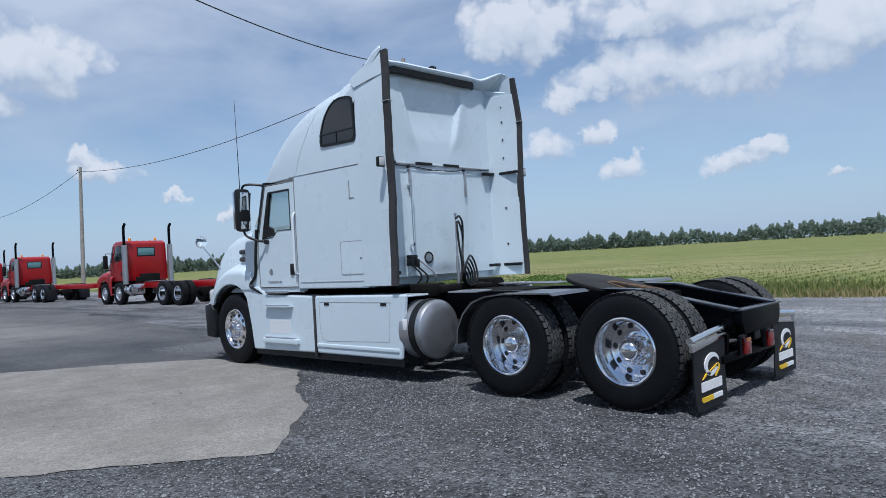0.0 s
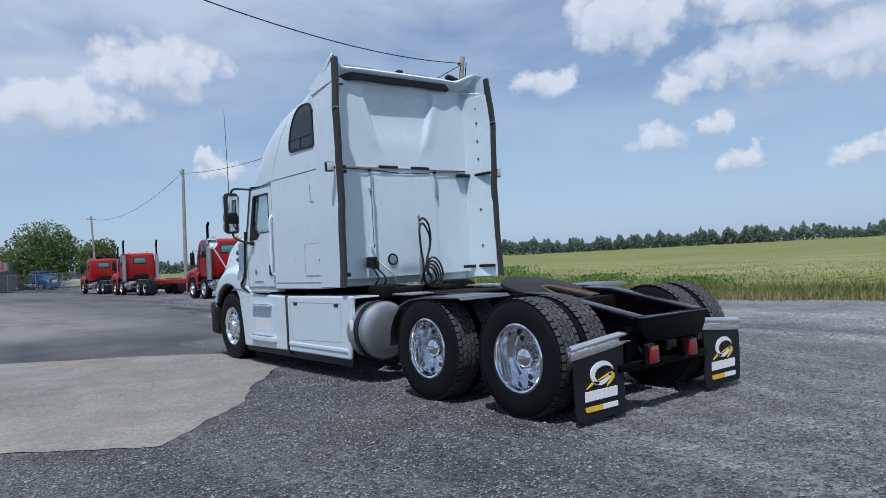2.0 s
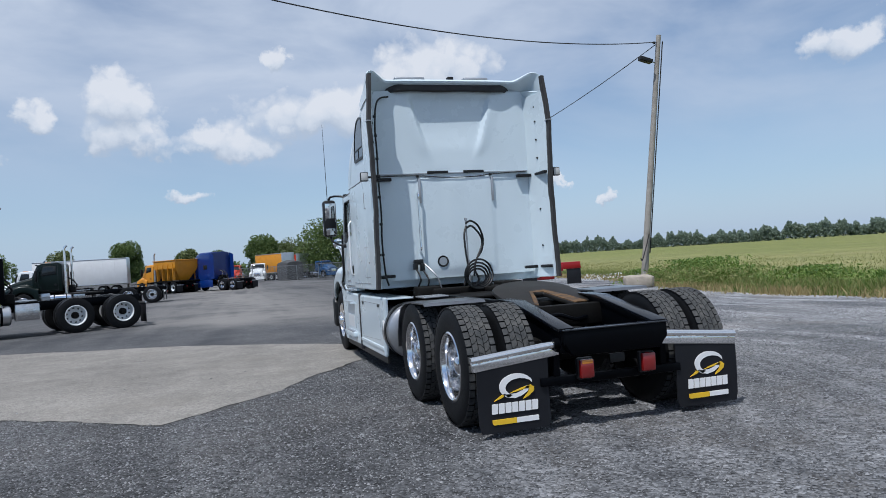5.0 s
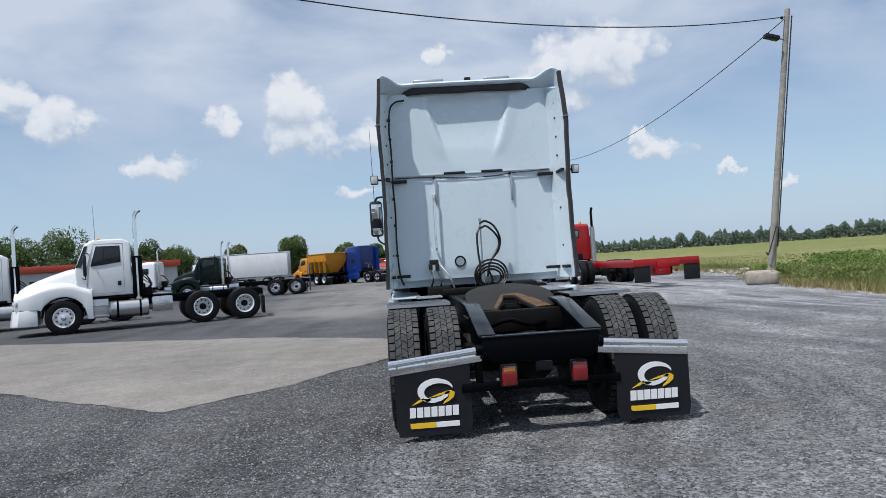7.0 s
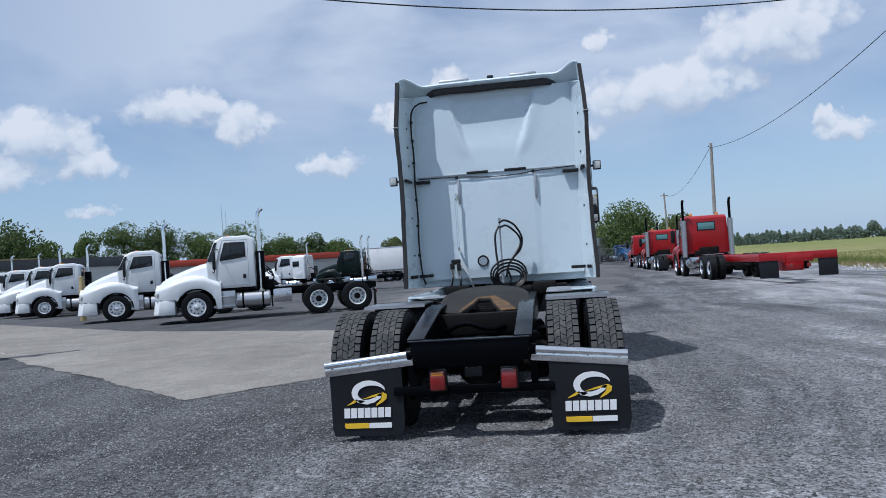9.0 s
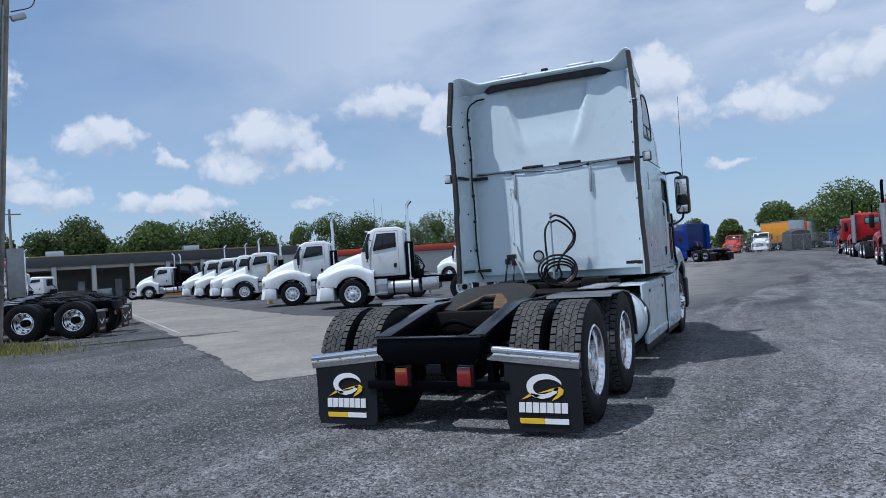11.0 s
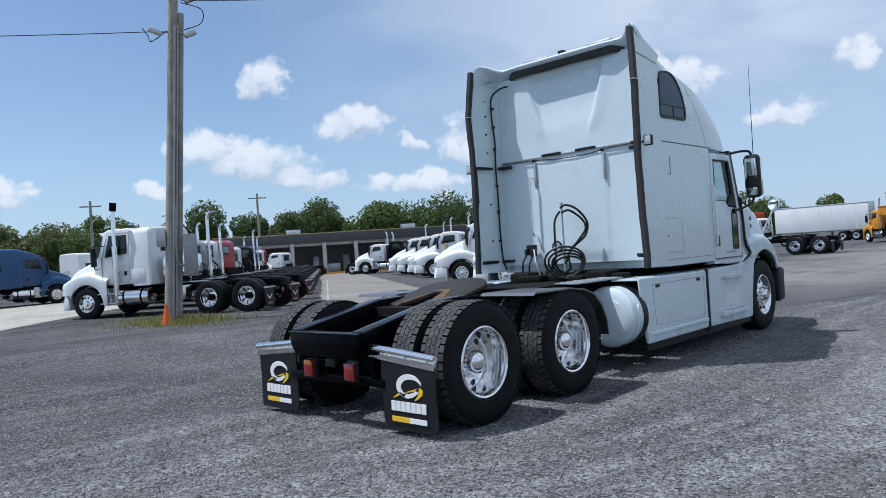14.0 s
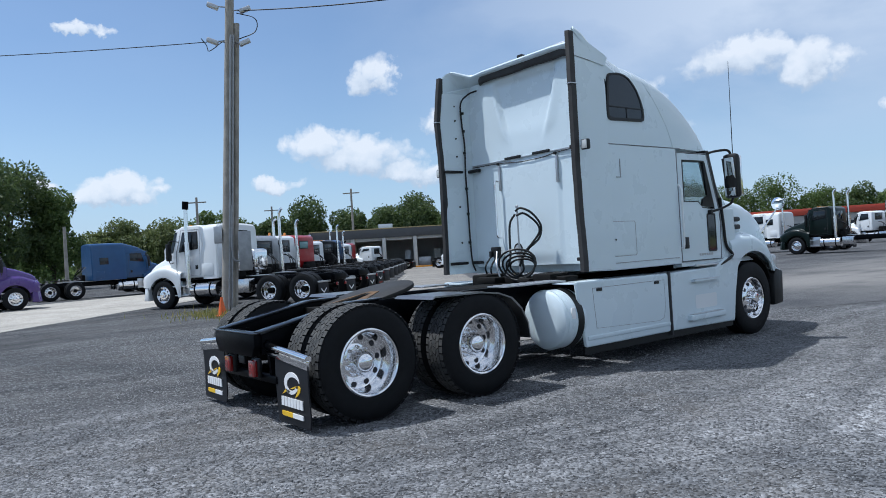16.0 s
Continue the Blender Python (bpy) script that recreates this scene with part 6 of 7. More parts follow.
box(bm, (0, 7.68, 1.02), (0.9, 0.10, 0.30), 0.02)
part("grille", bm, PLASTIC, T)

# mud flaps hung from polished bars
for s in (-1, 1):
    bm = tube(B(), [(s * 0.47, -0.61, 0.700), (s * 1.225, -0.60, 0.628)], 0.030, 14, 1)
    fb = part("flap_bar", bm, CHROME, T, "polished mud flap hanger bar")
    bm = B()
    box(bm, (s * 0.85, -0.605, 0.612), (0.75, 0.03, 0.078), 0.005, Matrix.Rotation(s * math.atan2(0.072, 0.755), 3, "Y"))
    part("clamp_strip", bm, CHROME, fb, "bright bent metal strip above the flap")
    for x in (0.66, 0.92, 1.16):
        bm = rod(B(), (s * x, -0.625, 0.64 - (x - 0.86) * 0.095), (s * x, -0.610, 0.64 - (x - 0.86) * 0.095), 0.011, seg=8)
        part("bolt", bm, CHROME, fb)
    bm = rod(B(), (s * 0.44, -0.61, 0.703), (s * 0.52, -0.61, 0.695), 0.045, seg=14)
    part("bar_socket", bm, BLACK, fb)
    FX = 0.918 if s > 0 else -0.882
    bm = B()
    rings = []
    for j in range(9):
        z = 0.048 + (0.60 - 0.048) * j / 8
        bow = 0.004 * math.sin(j * 0.7 + s)
        c = 0.02 if j == 0 else 0.0
        rings.append([(FX + u, -0.605 + bow + dy, z) for u, dy in ((-0.305 + c, -0.006), (0.0, -0.008), (0.305 - c, -0.006), (0.305 - c, 0.006), (0.0, 0.004), (-0.305 + c, 0.006))])
    fixed(loft(bm, rings))
    fl = part("mud_flap", bm, FLAP, T, "black rubber mud flap with a white and yellow print")
    FY = -0.621

    def printed(name, poly, mt):
        b2 = prism(B(), [(FX + u, v) for u, v in poly], FY, FY + 0.009, "Y")
        part(name, b2, mt, fl, smooth=False)

    # a G-like mark: a white sickle, a white belly stroke, a yellow swoosh with a hook, then bars where a name stands
    rim_o = [(0.02 + 0.145 * math.cos(a), 0.400 + 0.100 * math.sin(a)) for a in [radians(d) for d in range(20, 241, 11)]]
    rim_i = [(0.045 + 0.118 * math.cos(a), 0.392 + 0.068 * math.sin(a)) for a in [radians(d) for d in range(240, 15, -11)]]
    printed("crescent_print", rim_o + rim_i, PRINT_WHITE)
    printed("swoosh_print", [(-0.085, 0.345), (-0.06, 0.318), (0.0, 0.306), (0.06, 0.320), (0.115, 0.352), (0.135, 0.392), (0.105, 0.392), (0.075, 0.362), (0.02, 0.344), (-0.04, 0.342)], PRINT_WHITE)
    printed("yellow_swoosh_print", [(-0.175, 0.298), (-0.115, 0.338), (-0.08, 0.352), (-0.075, 0.338), (-0.115, 0.316)], PRINT_YELLOW)
    printed("yellow_hook_print", [(-0.035, 0.350), (0.03, 0.372), (0.09, 0.388), (0.145, 0.398), (0.172, 0.378), (0.165, 0.345), (0.125, 0.315), (0.075, 0.292), (0.085, 0.310), (0.118, 0.340), (0.130, 0.368), (0.09, 0.372), (0.03, 0.360)], PRINT_YELLOW)
    for k in range(7):
        u = -0.172 + k * 0.0573
        printed("letter_bar", [(u - 0.026, 0.198), (u + 0.022, 0.198), (u + 0.026, 0.276), (u - 0.022, 0.276)], PRINT_WHITE)
    printed("yellow_bar_print", [(-0.185, 0.112), (0.005, 0.112), (0.005, 0.152), (-0.197, 0.152), (-0.197, 0.122)], PRINT_YELLOW)
    printed("white_bar_print", [(0.008, 0.112), (0.195, 0.112), (0.197, 0.118), (0.197, 0.152), (0.008, 0.152)], PRINT_WHITE)

# wide pressed panels keep their flat faces flat beside the rounded edges
for ob in TRUCK.children_recursive:
    if ob.data and len(ob.data.materials) == 1 and ob.data.materials[0] is WHITE and len(ob.data.polygons) < 900:
        wn = ob.modifiers.new("weighted", "WEIGHTED_NORMAL")
        wn.keep_sharp = True


# ---------------------------------------------------------------- trucks in the yard
random.seed(5)
yard_truck("day_cab_tractor", "white day cab tractor with a tall chrome stack", (-7.2, 18.6), 112, WHITE_FAR, wb=4.65, hood=1.7, cab_h=2.82, stacks=(-1,), rim=DISH_WHITE, aero=True, whips=True)
for k, (x, y, rz, lab) in enumerate(((-12.6, 22.2, 118, "white medium-duty truck with rounded hood"), (-21.5, 29.6, 118, "white truck in the parked row"), (-24.6, 32.0, 118, "white truck in the parked row"), (-28.4, 34.6, 118, "white truck with a small hood"), (-31.5, 36.6, 118, "white truck at the row's end"))):
    yard_truck("white_truck", lab, (x, y), rz, WHITE_FAR, wb=4.6, hood=1.2, cab_h=2.7, stacks=(1,) if k % 2 else (-1,), rim=DISH_WHITE, aero=True)
yard_truck("green_tractor", "dark green tractor with a long frame", (-8.2, 41.4), 90, GREEN, wb=6.2, hood=1.9, cab_h=2.75, stacks=(-1, 1))
yard_truck("blue_sleeper_tractor", "navy blue sleeper tractor", (-2.4, 61.0), 42, NAVY, wb=5.5, sleeper=1.6, roof=0.8, cab_h=2.7, stacks=(), fairing=True, aero=True)
yard_truck("red_truck", "red long-frame truck with twin stacks", (8.25, 26.0), 2, RED, wb=6.4, hood=1.8, cab_h=2.95, stacks=(-1, 1), twin=True, frame_paint=RED, tail=6.9, mid_flaps=False, flaps=True, fifth=False, beacon=True, category="truck")
yard_truck("red_truck", "red long-frame truck with twin stacks", (8.6, 43.8), 2, RED, wb=6.0, hood=1.8, cab_h=2.85, stacks=(-1, 1), twin=True, frame_paint=RED, tail=5.4, mid_flaps=True, flaps=False, fifth=False, beacon=True)
yard_truck("red_truck", "red day cab truck at the row's far end", (8.7, 55.5), 2, RED, wb=5.4, hood=1.7, cab_h=2.8, stacks=(1,), fifth=True)
yard_truck("silver_stack_tractor", "white sleeper tractor with polished tanks and stacks", (-16.0, 8.2), 120, WHITE_FAR, wb=5.2, sleeper=0.65, roof=0.0, cab_h=2.92, stacks=(), cowl_stack=True, flap_mark=True, rear_win=True, deck_tanks=True)
row = (("silver grey tractor in the parked row", DULL_ALU, 0.0), ("white tractor with chrome stacks", WHITE_FAR, 0.0), ("red tractor in the row", RED, 0.0), ("white tractor with chrome stacks", WHITE_FAR, 0.0),
       ("black tractor in the row", BLACK, 0.0), ("steel blue tractor in the row", TEAL, 0.0), ("white tractor in the row", WHITE_FAR, 0.0), ("red tractor in the row", RED, 0.0))
for k, (lab, paint, sl) in enumerate(row):
    yard_truck("parked_tractor", lab, (-18.9 - 3.6 * k, 10.9 + 2.75 * k), 120, paint, wb=5.0 + 0.2 * (k % 2), sleeper=sl, cab_h=2.6 + 0.12 * (k % 3), stacks=((-1, 1), (1,), (-1,), ())[(k * 3 + 1) % 4], stack_top=3.75 - 0.27 * ((k * 5) % 4), beacon=k == 1, flap_mark=k < 2)
yard_truck("blue_sleeper_tractor", "steel blue long sleeper tractor", (-40.4, 4.75), 2, TEAL, wb=5.3, sleeper=1.9, roof=0.45, cab_h=2.75, stacks=())
yard_truck("purple_tractor", "purple tractor with chrome bumper", (-31.2, -4.35), 5, PURPLE, wb=5.6, sleeper=1.2, roof=0.2, stacks=())


# ---------------------------------------------------------------- other vehicles
def hopper(t):
    """A spreader body: a steep-sided bin on a truck frame."""
    bm = B()
    rings = [[(-0.45, y0, 1.15), (0.45, y0, 1.15), (0.45, y1, 1.15), (-0.45, y1, 1.15)] for y0, y1 in ((-0.7, 1.7),)]
    rings += [[(-x, y0, z), (x, y0, z), (x, y1, z), (-x, y1, z)] for x, y0, y1, z in ((1.18, -1.15, 2.05, 2.25), (1.22, -1.2, 2.1, 2.7), (1.22, -1.2, 2.1, 2.95))]
    fixed(loft(bm, rings))
    h = part("hopper", bm, YELLOW, t, "orange-yellow steel hopper body")
    for y in (-0.8, 0.0, 0.8, 1.6):
        for s in (-1, 1):
            bm = prism(B(), [(y - 0.03, 1.2), (y + 0.03, 1.2), (y + 0.03, 2.7), (y - 0.03, 2.7)], s * 1.0, s * 1.245)
            part("rib", bm, YELLOW, h)
    bm = box(B(), (0, 0.45, 2.98), (2.56, 3.5, 0.07), 0.02)
    part("rim", bm, YELLOW, h)
    bm = box(B(), (0, 0.6, 1.08), (2.2, 4.4, 0.10), 0.02)
    part("subframe", bm, DARK, h)


spreader = yard_truck("spreader_truck", "orange-yellow spreader truck with a hopper body", (-7.4, 63.5), 38, YELLOW, wb=4.2, hood=1.2, cab_h=2.7, stacks=(-1,), rim=DISH_WHITE, fifth=False)
hopper(spreader)


def box_trailer(label, at, rz, length, paint, h=4.0, w=1.27, z0=1.15, category="trailer"):
    t = thing("box_trailer", label, category, pose(at[0], at[1], 0, 0, 0, rz), "trailers")
    bm = box(B(), (0, length / 2, (h + z0) / 2), (2 * w, length, h - z0), 0.03)
    part("box_body", bm, paint, t)
    for s in (-1, 1):
        for z in (z0 + 0.04, h - 0.06):
            part("rail", box(B(), (s * (w + 0.004), length / 2, z), (0.03, length, 0.10), 0.008), ALU, t)
        for k in range(1, int(length / 1.2)):
            part("side_post", box(B(), (s * (w + 0.003), k * 1.2, (h + z0) / 2), (0.012, 0.05, h - z0 - 0.3)), paint, t)
        for y in (1.3, 2.6):
            wheel(t, s * 1.08, y, detail=False, rim=DISH_WHITE, dual=True)
        part("landing_leg", rod(B(), (s * 0.7, length - 2.6, 0.02), (s * 0.7, length - 2.6, z0), 0.07, seg=8), BLACK, t)
    part("rear_frame", box(B(), (0, -0.02, (h + z0) / 2), (2 * w + 0.04, 0.05, h - z0 + 0.1), 0.01), ALU, t)
    part("underride_bar", box(B(), (0, 0.0, 0.62), (2.3, 0.10, 0.10), 0.01), BLACK, t)
    return t


box_trailer("long white box trailer behind the trucks", (-14.0, 82.0), 90, 9.4, TRAILER)
box_trailer("yellow box van body behind the fence", (5.6, 106.0), 38, 6.0, YELLOW, 4.1)
box_trailer("orange box body behind the fence", (8.0, 109.0), 40, 5.0, ORANGE, 3.9)
tarp = thing("tarped_load", "dark grey tarpaulin-covered load behind the fence", "tarped load", pose(5.3, 99.5, 0, 0, 0, 12))
part("cover", shell(B(), [(-2.6, 0.2, 2.5, 1.2, 1.1, 0.25, 0.1), (0, 0.2, 2.75, 1.25, 1.15, 0.3, 0.12), (2.6, 0.2, 2.55, 1.2, 1.1, 0.25, 0.1)]), TARP, tarp)
part("skid", box(B(), (0, 0, 0.1), (2.2, 5.0, 0.2), 0.03), DARK, tarp)
yard_truck("white_truck", "white truck parked behind the fence", (1.6, 108.0), 172, WHITE_FAR, wb=4.8, cab_h=2.7, stacks=(), fifth=False)
yard_truck("red_truck", "faded red truck parked behind the fence", (-1.6, 107.0), 166, ORANGE, wb=4.6, cab_h=2.6, stacks=(), fifth=False)
yard_truck("blue_truck", "blue truck parked behind the fence", (8.4, 104.5), 215, TEAL, wb=4.6, cab_h=2.5, stacks=(), fifth=False)
yard_truck("white_truck", "white tractor parked beyond the spreader", (-16.5, 66.0), 80, WHITE_FAR, wb=5.0, cab_h=2.8, stacks=(1,))
yard_truck("white_truck", "white sleeper truck beyond the green tractor", (-15.5, 47.0), 92, WHITE_FAR, wb=5.4, sleeper=0.9, cab_h=2.8, stacks=(-1,))
yard_truck("white_truck", "white sleeper tractor behind the blue one", (-47.5, 11.5), 14, WHITE_FAR, wb=6.0, sleeper=1.8, roof=0.3, stacks=())
yard_truck("white_truck", "white high-roof tractor by the road", (-51.0, 17.0), 14, WHITE_FAR, wb=6.0, sleeper=1.8, roof=0.5, stacks=())
yard_truck("white_truck", "small white truck in front of the garage", (-52.5, 37.2), 118, WHITE_FAR, wb=4.2, cab_h=2.5, stacks=(), fifth=False, rim=DISH_WHITE)
yard_truck("black_tractor", "black tractor in front of the garage", (-46.5, 39.0), 300, BLACK, wb=4.8, cab_h=2.8, stacks=(-1, 1))
yard_truck("white_truck", "grey-white truck in front of the garage", (-41.0, 41.0), 118, WHITE_FAR, wb=4.8, cab_h=2.6, stacks=(), headache=True)


# ---------------------------------------------------------------- garage and the red-roofed building
def wall_frame(a, b):
    """The pose of a wall that runs from a to b, its x along it and its y away from the yard."""
    d = Vector((b[0] - a[0], b[1] - a[1], 0))
    return Matrix.Translation((a[0], a[1], 0)) @ Matrix.Rotation(math.atan2(d.y, d.x), 4, "Z"), d.length


GM, GL = wall_frame((-64.5, 34.2), (-44.0, 63.2))
garage = thing("garage", "low grey garage with a row of open bays", "building", GM)
bays = 7
bw = 3.45
for k in range(bays + 1):
    part("pier", box(B(), (0.9 + k * bw, 0.25, 1.75), (0.42, 0.5, 3.5), 0.02), WALL_PALE, garage)
    if k < bays:
        part("roller_door", box(B(), (0.9 + (k + 0.5) * bw, 0.34, 3.33), (bw - 0.42, 0.12, 0.34), 0.02), WALL_PALE, garage)
        part("workbench", box(B(), (0.9 + (k + 0.3) * bw, 3.0 + (k * 5) % 3, 0.55), (1.4, 0.8, 1.1), 0.03), (DULL_ALU, WALL_TAN, WALL_PALE)[k % 3], garage)
        part("tool_rack", box(B(), (0.9 + (k + 0.75) * bw, 4.0 + (k * 7) % 4, 1.0), (0.7, 0.5, 2.0), 0.03), (WALL_PALE, DULL_ALU, ORANGE)[(k * 2) % 3], garage)
part("fascia", box(B(), (GL / 2, 0.05, 3.98), (GL + 0.6, 0.30, 0.96), 0.02), WALL_DARK, garage)
part("roof", box(B(), (GL / 2, 6.6, 4.32), (GL + 0.6, 12.8, 0.16), 0.02), WALL_DARK, garage)
part("roof_trim", box(B(), (GL * 0.38, 0.02, 4.50), (GL * 0.78, 0.34, 0.10), 0.01), WALL_TAN, garage)
part("back_wall", box(B(), (GL / 2, 12.6, 2.1), (GL, 0.3, 4.2)), WALL_PALE, garage)
part("end_wall", box(B(), (0.0, 6.4, 2.1), (0.3, 12.4, 4.2)), WALL_PALE, garage)
part("end_wall", box(B(), (GL, 6.4, 2.1), (0.3, 12.4, 4.2)), WALL_PALE, garage)
part("blank_wall", box(B(), ((0.9 + bays * bw + GL) / 2 + 0.1, 0.25, 1.75), (GL - 0.9 - bays * bw - 0.25, 0.4, 3.5), 0.02), WALL_PALE, garage)
part("garage_floor", box(B(), (GL / 2, 6.3, 0.02), (GL - 0.4, 12.0, 0.03)), PAVING, garage)
for x in (8.0, 21.0):
    part("roof_unit", box(B(), (x, 3.0, 4.75), (1.6, 1.4, 0.7), 0.05), ALU, garage)
part("safety_kerb", box(B(), (GL * 0.32, -1.1, 0.09), (GL * 0.62, 0.22, 0.17), 0.03), YELLOW, garage)
RM, RL = wall_frame((-92.0, 82.0), (-38.0, 118.0))
shed = thing("red_roofed_building", "long white building with a red roof edge", "building", RM)
part("wall", box(B(), (RL / 2, 5, 1.9), (RL, 10, 3.8)), WALL_PALE, shed)
part("red_roof", box(B(), (RL / 2, 4.8, 4.35), (RL + 0.8, 10.8, 1.0), 0.03), ROOF_RED, shed)
for k in range(8):
    w = part("window", box(B(), (4 + k * 8.0, -0.02, 2.0), (2.2, 0.10, 1.2), 0.02), DARK_GLASS, shed)


# ---------------------------------------------------------------- poles and wires
def pole(label, foot, top, r=0.15):
    p = thing("utility_pole", label, "utility pole", pose(foot[0], foot[1], 0), "utility poles")
    d = Vector(top) - Vector((*foot, 0))
    bm = tube(B(), [tuple(d * (k / 6)) for k in range(7)], lambda u: r * (1.1 - 0.38 * u), 14, 2)
    part("shaft", bm, WOOD, p)
    return p, d


def along(d, z):
    return d * (z / d.z)


LAMP_TOP = (12.75, 17.0, 9.25)
p, d = pole("leaning weathered grey utility pole with a flood lamp", (11.75, 17.55), LAMP_TOP, 0.118)
at = along(d, 8.25) + Vector((-0.55, -0.10, 0.05))
part("flood_lamp", box(B(), at, (0.50, 0.26, 0.15), 0.03, Matrix.Rotation(0.25, 3, "Y")), PLASTIC, p)
part("lamp_arm", rod(B(), along(d, 8.22), at, 0.022, seg=8), PIPE, p)
part("riser_cable", tube(B(), [along(d, z) + Vector((0.12, -0.09, 0)) for z in (1.2, 3, 5, 7, 9.0)], 0.022, 6), WIRE, p)
part("meter_loop", tube(B(), [along(d, 1.9) + Vector((-0.02, -0.17, 0)), along(d, 1.4) + Vector((-0.14, -0.2, 0)), along(d, 0.95) + Vector((-0.26, -0.2, 0)), along(d, 1.05) + Vector((-0.32, -0.18, 0))], 0.02, 6), WIRE, p)
part("insulator", lathe(B(), [(0.0, 0.02), (0.02, 0.05), (0.08, 0.05), (0.10, 0.02)], 10, "Z", along(d, 8.9) + Vector((-0.2, -0.05, 0)), close=False), PLASTIC, p)
p, d = pole("grey wooden utility pole beyond the red trucks", (13.35, 53.3), (13.5, 53.2, 9.6), 0.15)
part("insulator", lathe(B(), [(0.0, 0.02), (0.02, 0.05), (0.10, 0.05), (0.12, 0.02)], 10, "Z", along(d, 9.3) + Vector((-0.2, 0, 0)), close=False), PLASTIC, p)
p, d = pole("far wooden utility pole beside the field", (17.5, 104.0), (17.2, 104.0, 9.8), 0.15)
part("crossarm", box(B(), along(d, 9.4), (1.2, 0.1, 0.1), 0.01), WOOD, p)
for az, dist, h in ((-69.5, 72.0, 8.3), (-57.6, 80.0, 9.3), (-64.1, 90.0, 8.5), (-78.6, 60.0, 5.2)):
    a = radians(az)
    p, d = pole("far wooden utility pole", (4 + dist * math.sin(a), -4 + dist * math.cos(a)), (4 + dist * math.sin(a), -4 + dist * math.cos(a), h), 0.15)
    if h > 6:
        part("crossarm", box(B(), along(d, h - 0.5), (1.9, 0.12, 0.12), 0.01, Matrix.Rotation(0.9, 3, "Z")), WOOD, p)
NEAR_TOP = (-13.74, 5.16, 9.6)
p, d = pole("tall grey wooden pole with conduits, lamps and a switch box", (-14.07, 4.66), NEAR_TOP, 0.17)
side = Vector((0.47, 0.88, 0))
face = Vector((0.88, -0.47, 0))
part("second_shaft", tube(B(), [along(d, z) + side * 0.20 - face * 0.05 for z in (0, 3, 6, 8.6)], 0.085, 12, 2), WOOD, p)
for k, off in enumerate((0.06, 0.13)):
    part("conduit", tube(B(), [along(d, z) + side * off + face * (0.20 - 0.03 * k) for z in (0.0, 2.4 if k else 0.8, 5, 8.2)], 0.032, 8, 2), PIPE, p)
bm = box(B(), along(d, 1.84) + side * 0.50 + face * 0.16, (0.16, 0.36, 1.16), 0.02, Matrix.Rotation(-0.49, 3, "Z"))
part("switch_box", bm, PIPE, p, "grey metal switch box")
part("small_box", box(B(), along(d, 2.35) - side * 0.28 + face * 0.08, (0.14, 0.24, 0.5), 0.02, Matrix.Rotation(-0.49, 3, "Z")), DULL_ALU, p)
part("bent_conduit", tube(B(), [along(d, 3.2) + side * 0.1 + face * 0.2, along(d, 2.0) + side * 0.12 + face * 0.2, along(d, 1.6) + side * 0.2 + face * 0.2, along(d, 1.55) + side * 0.4 + face * 0.14], 0.03, 8), PIPE, p)
for sgn, z in ((-1, 8.02), (1, 7.98), (1, 8.95), (-1, 9.05)):
    c = along(d, z) + side * sgn * 0.46 + face * 0.15
    part("flood_lamp", box(B(), c, (0.16, 0.34, 0.13), 0.03, Matrix.Rotation(-0.49, 3, "Z") @ Matrix.Rotation(0.4 * sgn, 3, "X")), DULL_ALU, p)
    part("lamp_arm", rod(B(), along(d, z + 0.02), c, 0.02, seg=6), PIPE, p)
part("drip_loop", tube(B(), [along(d, 8.9) + side * 0.2, along(d, 8.7) + side * 0.75 + face * 0.1, along(d, 8.35) + side * 0.75, along(d, 8.1) + side * 0.3 + face * 0.1], 0.014, 6), WIRE, p)
part("drip_loop", tube(B(), [along(d, 8.05) - side * 0.2, along(d, 7.75) - side * 0.55 + face * 0.1, along(d, 7.95) - side * 0.65, along(d, 8.15) - side * 0.8], 0.014, 6), WIRE, p)


def wire(label, a, b, sag, r=0.013):
    a, b = Vector(a), Vector(b)
    pts = [a.lerp(b, k / 16) - Vector((0, 0, sag * 4 * (k / 16) * (1 - k / 16))) for k in range(17)]
    return thing("overhead_wire", label, "wire", data=tube(B(), pts, r, 6, 2), mat=WIRE, group="overhead wires")


wire("black overhead cable sagging between two poles", (12.62, 16.98, 8.98), (-13.6, 5.3, 8.95), 1.38, 0.016)
wire("black overhead cable running to the far pole", (12.6, 17.0, 8.9), (13.4, 53.2, 9.25), 1.0, 0.016)
wire("thin overhead cable beside the field", (13.4, 53.3, 9.25), (17.3, 104.0, 9.4), 1.3, 0.018)
wire("black overhead cable leading out of the yard", (-13.8, 5.1, 8.1), (-33.0, -18.0, 9.7), 0.5)
cone = thing("traffic_cone", "small faded orange traffic cone by the pole", "traffic cone", pose(-13.58, 4.30, 0))
part("cone_body", lathe(B(), [(0.03, 0.13), (0.45, 0.045), (0.55, 0.035), (0.555, 0.004)], 18, "Z", close=False), CONE, cone)
part("base", box(B(), (0, 0, 0.018), (0.32, 0.32, 0.035), 0.008), CONE, cone)
post = thing("bollard", "short yellow-brown wooden post by the parked row", "post", pose(-19.4, 21.6, 0))
part("shaft", lathe(B(), [(0, 0.13), (1.4, 0.13), (1.5, 0.11), (1.9, 0.10), (1.92, 0.01)], 14, "Z", close=False), WALL_TAN, post)
bm = B()
bmesh.ops.create_icosphere(bm, subdivisions=3, radius=1.0)
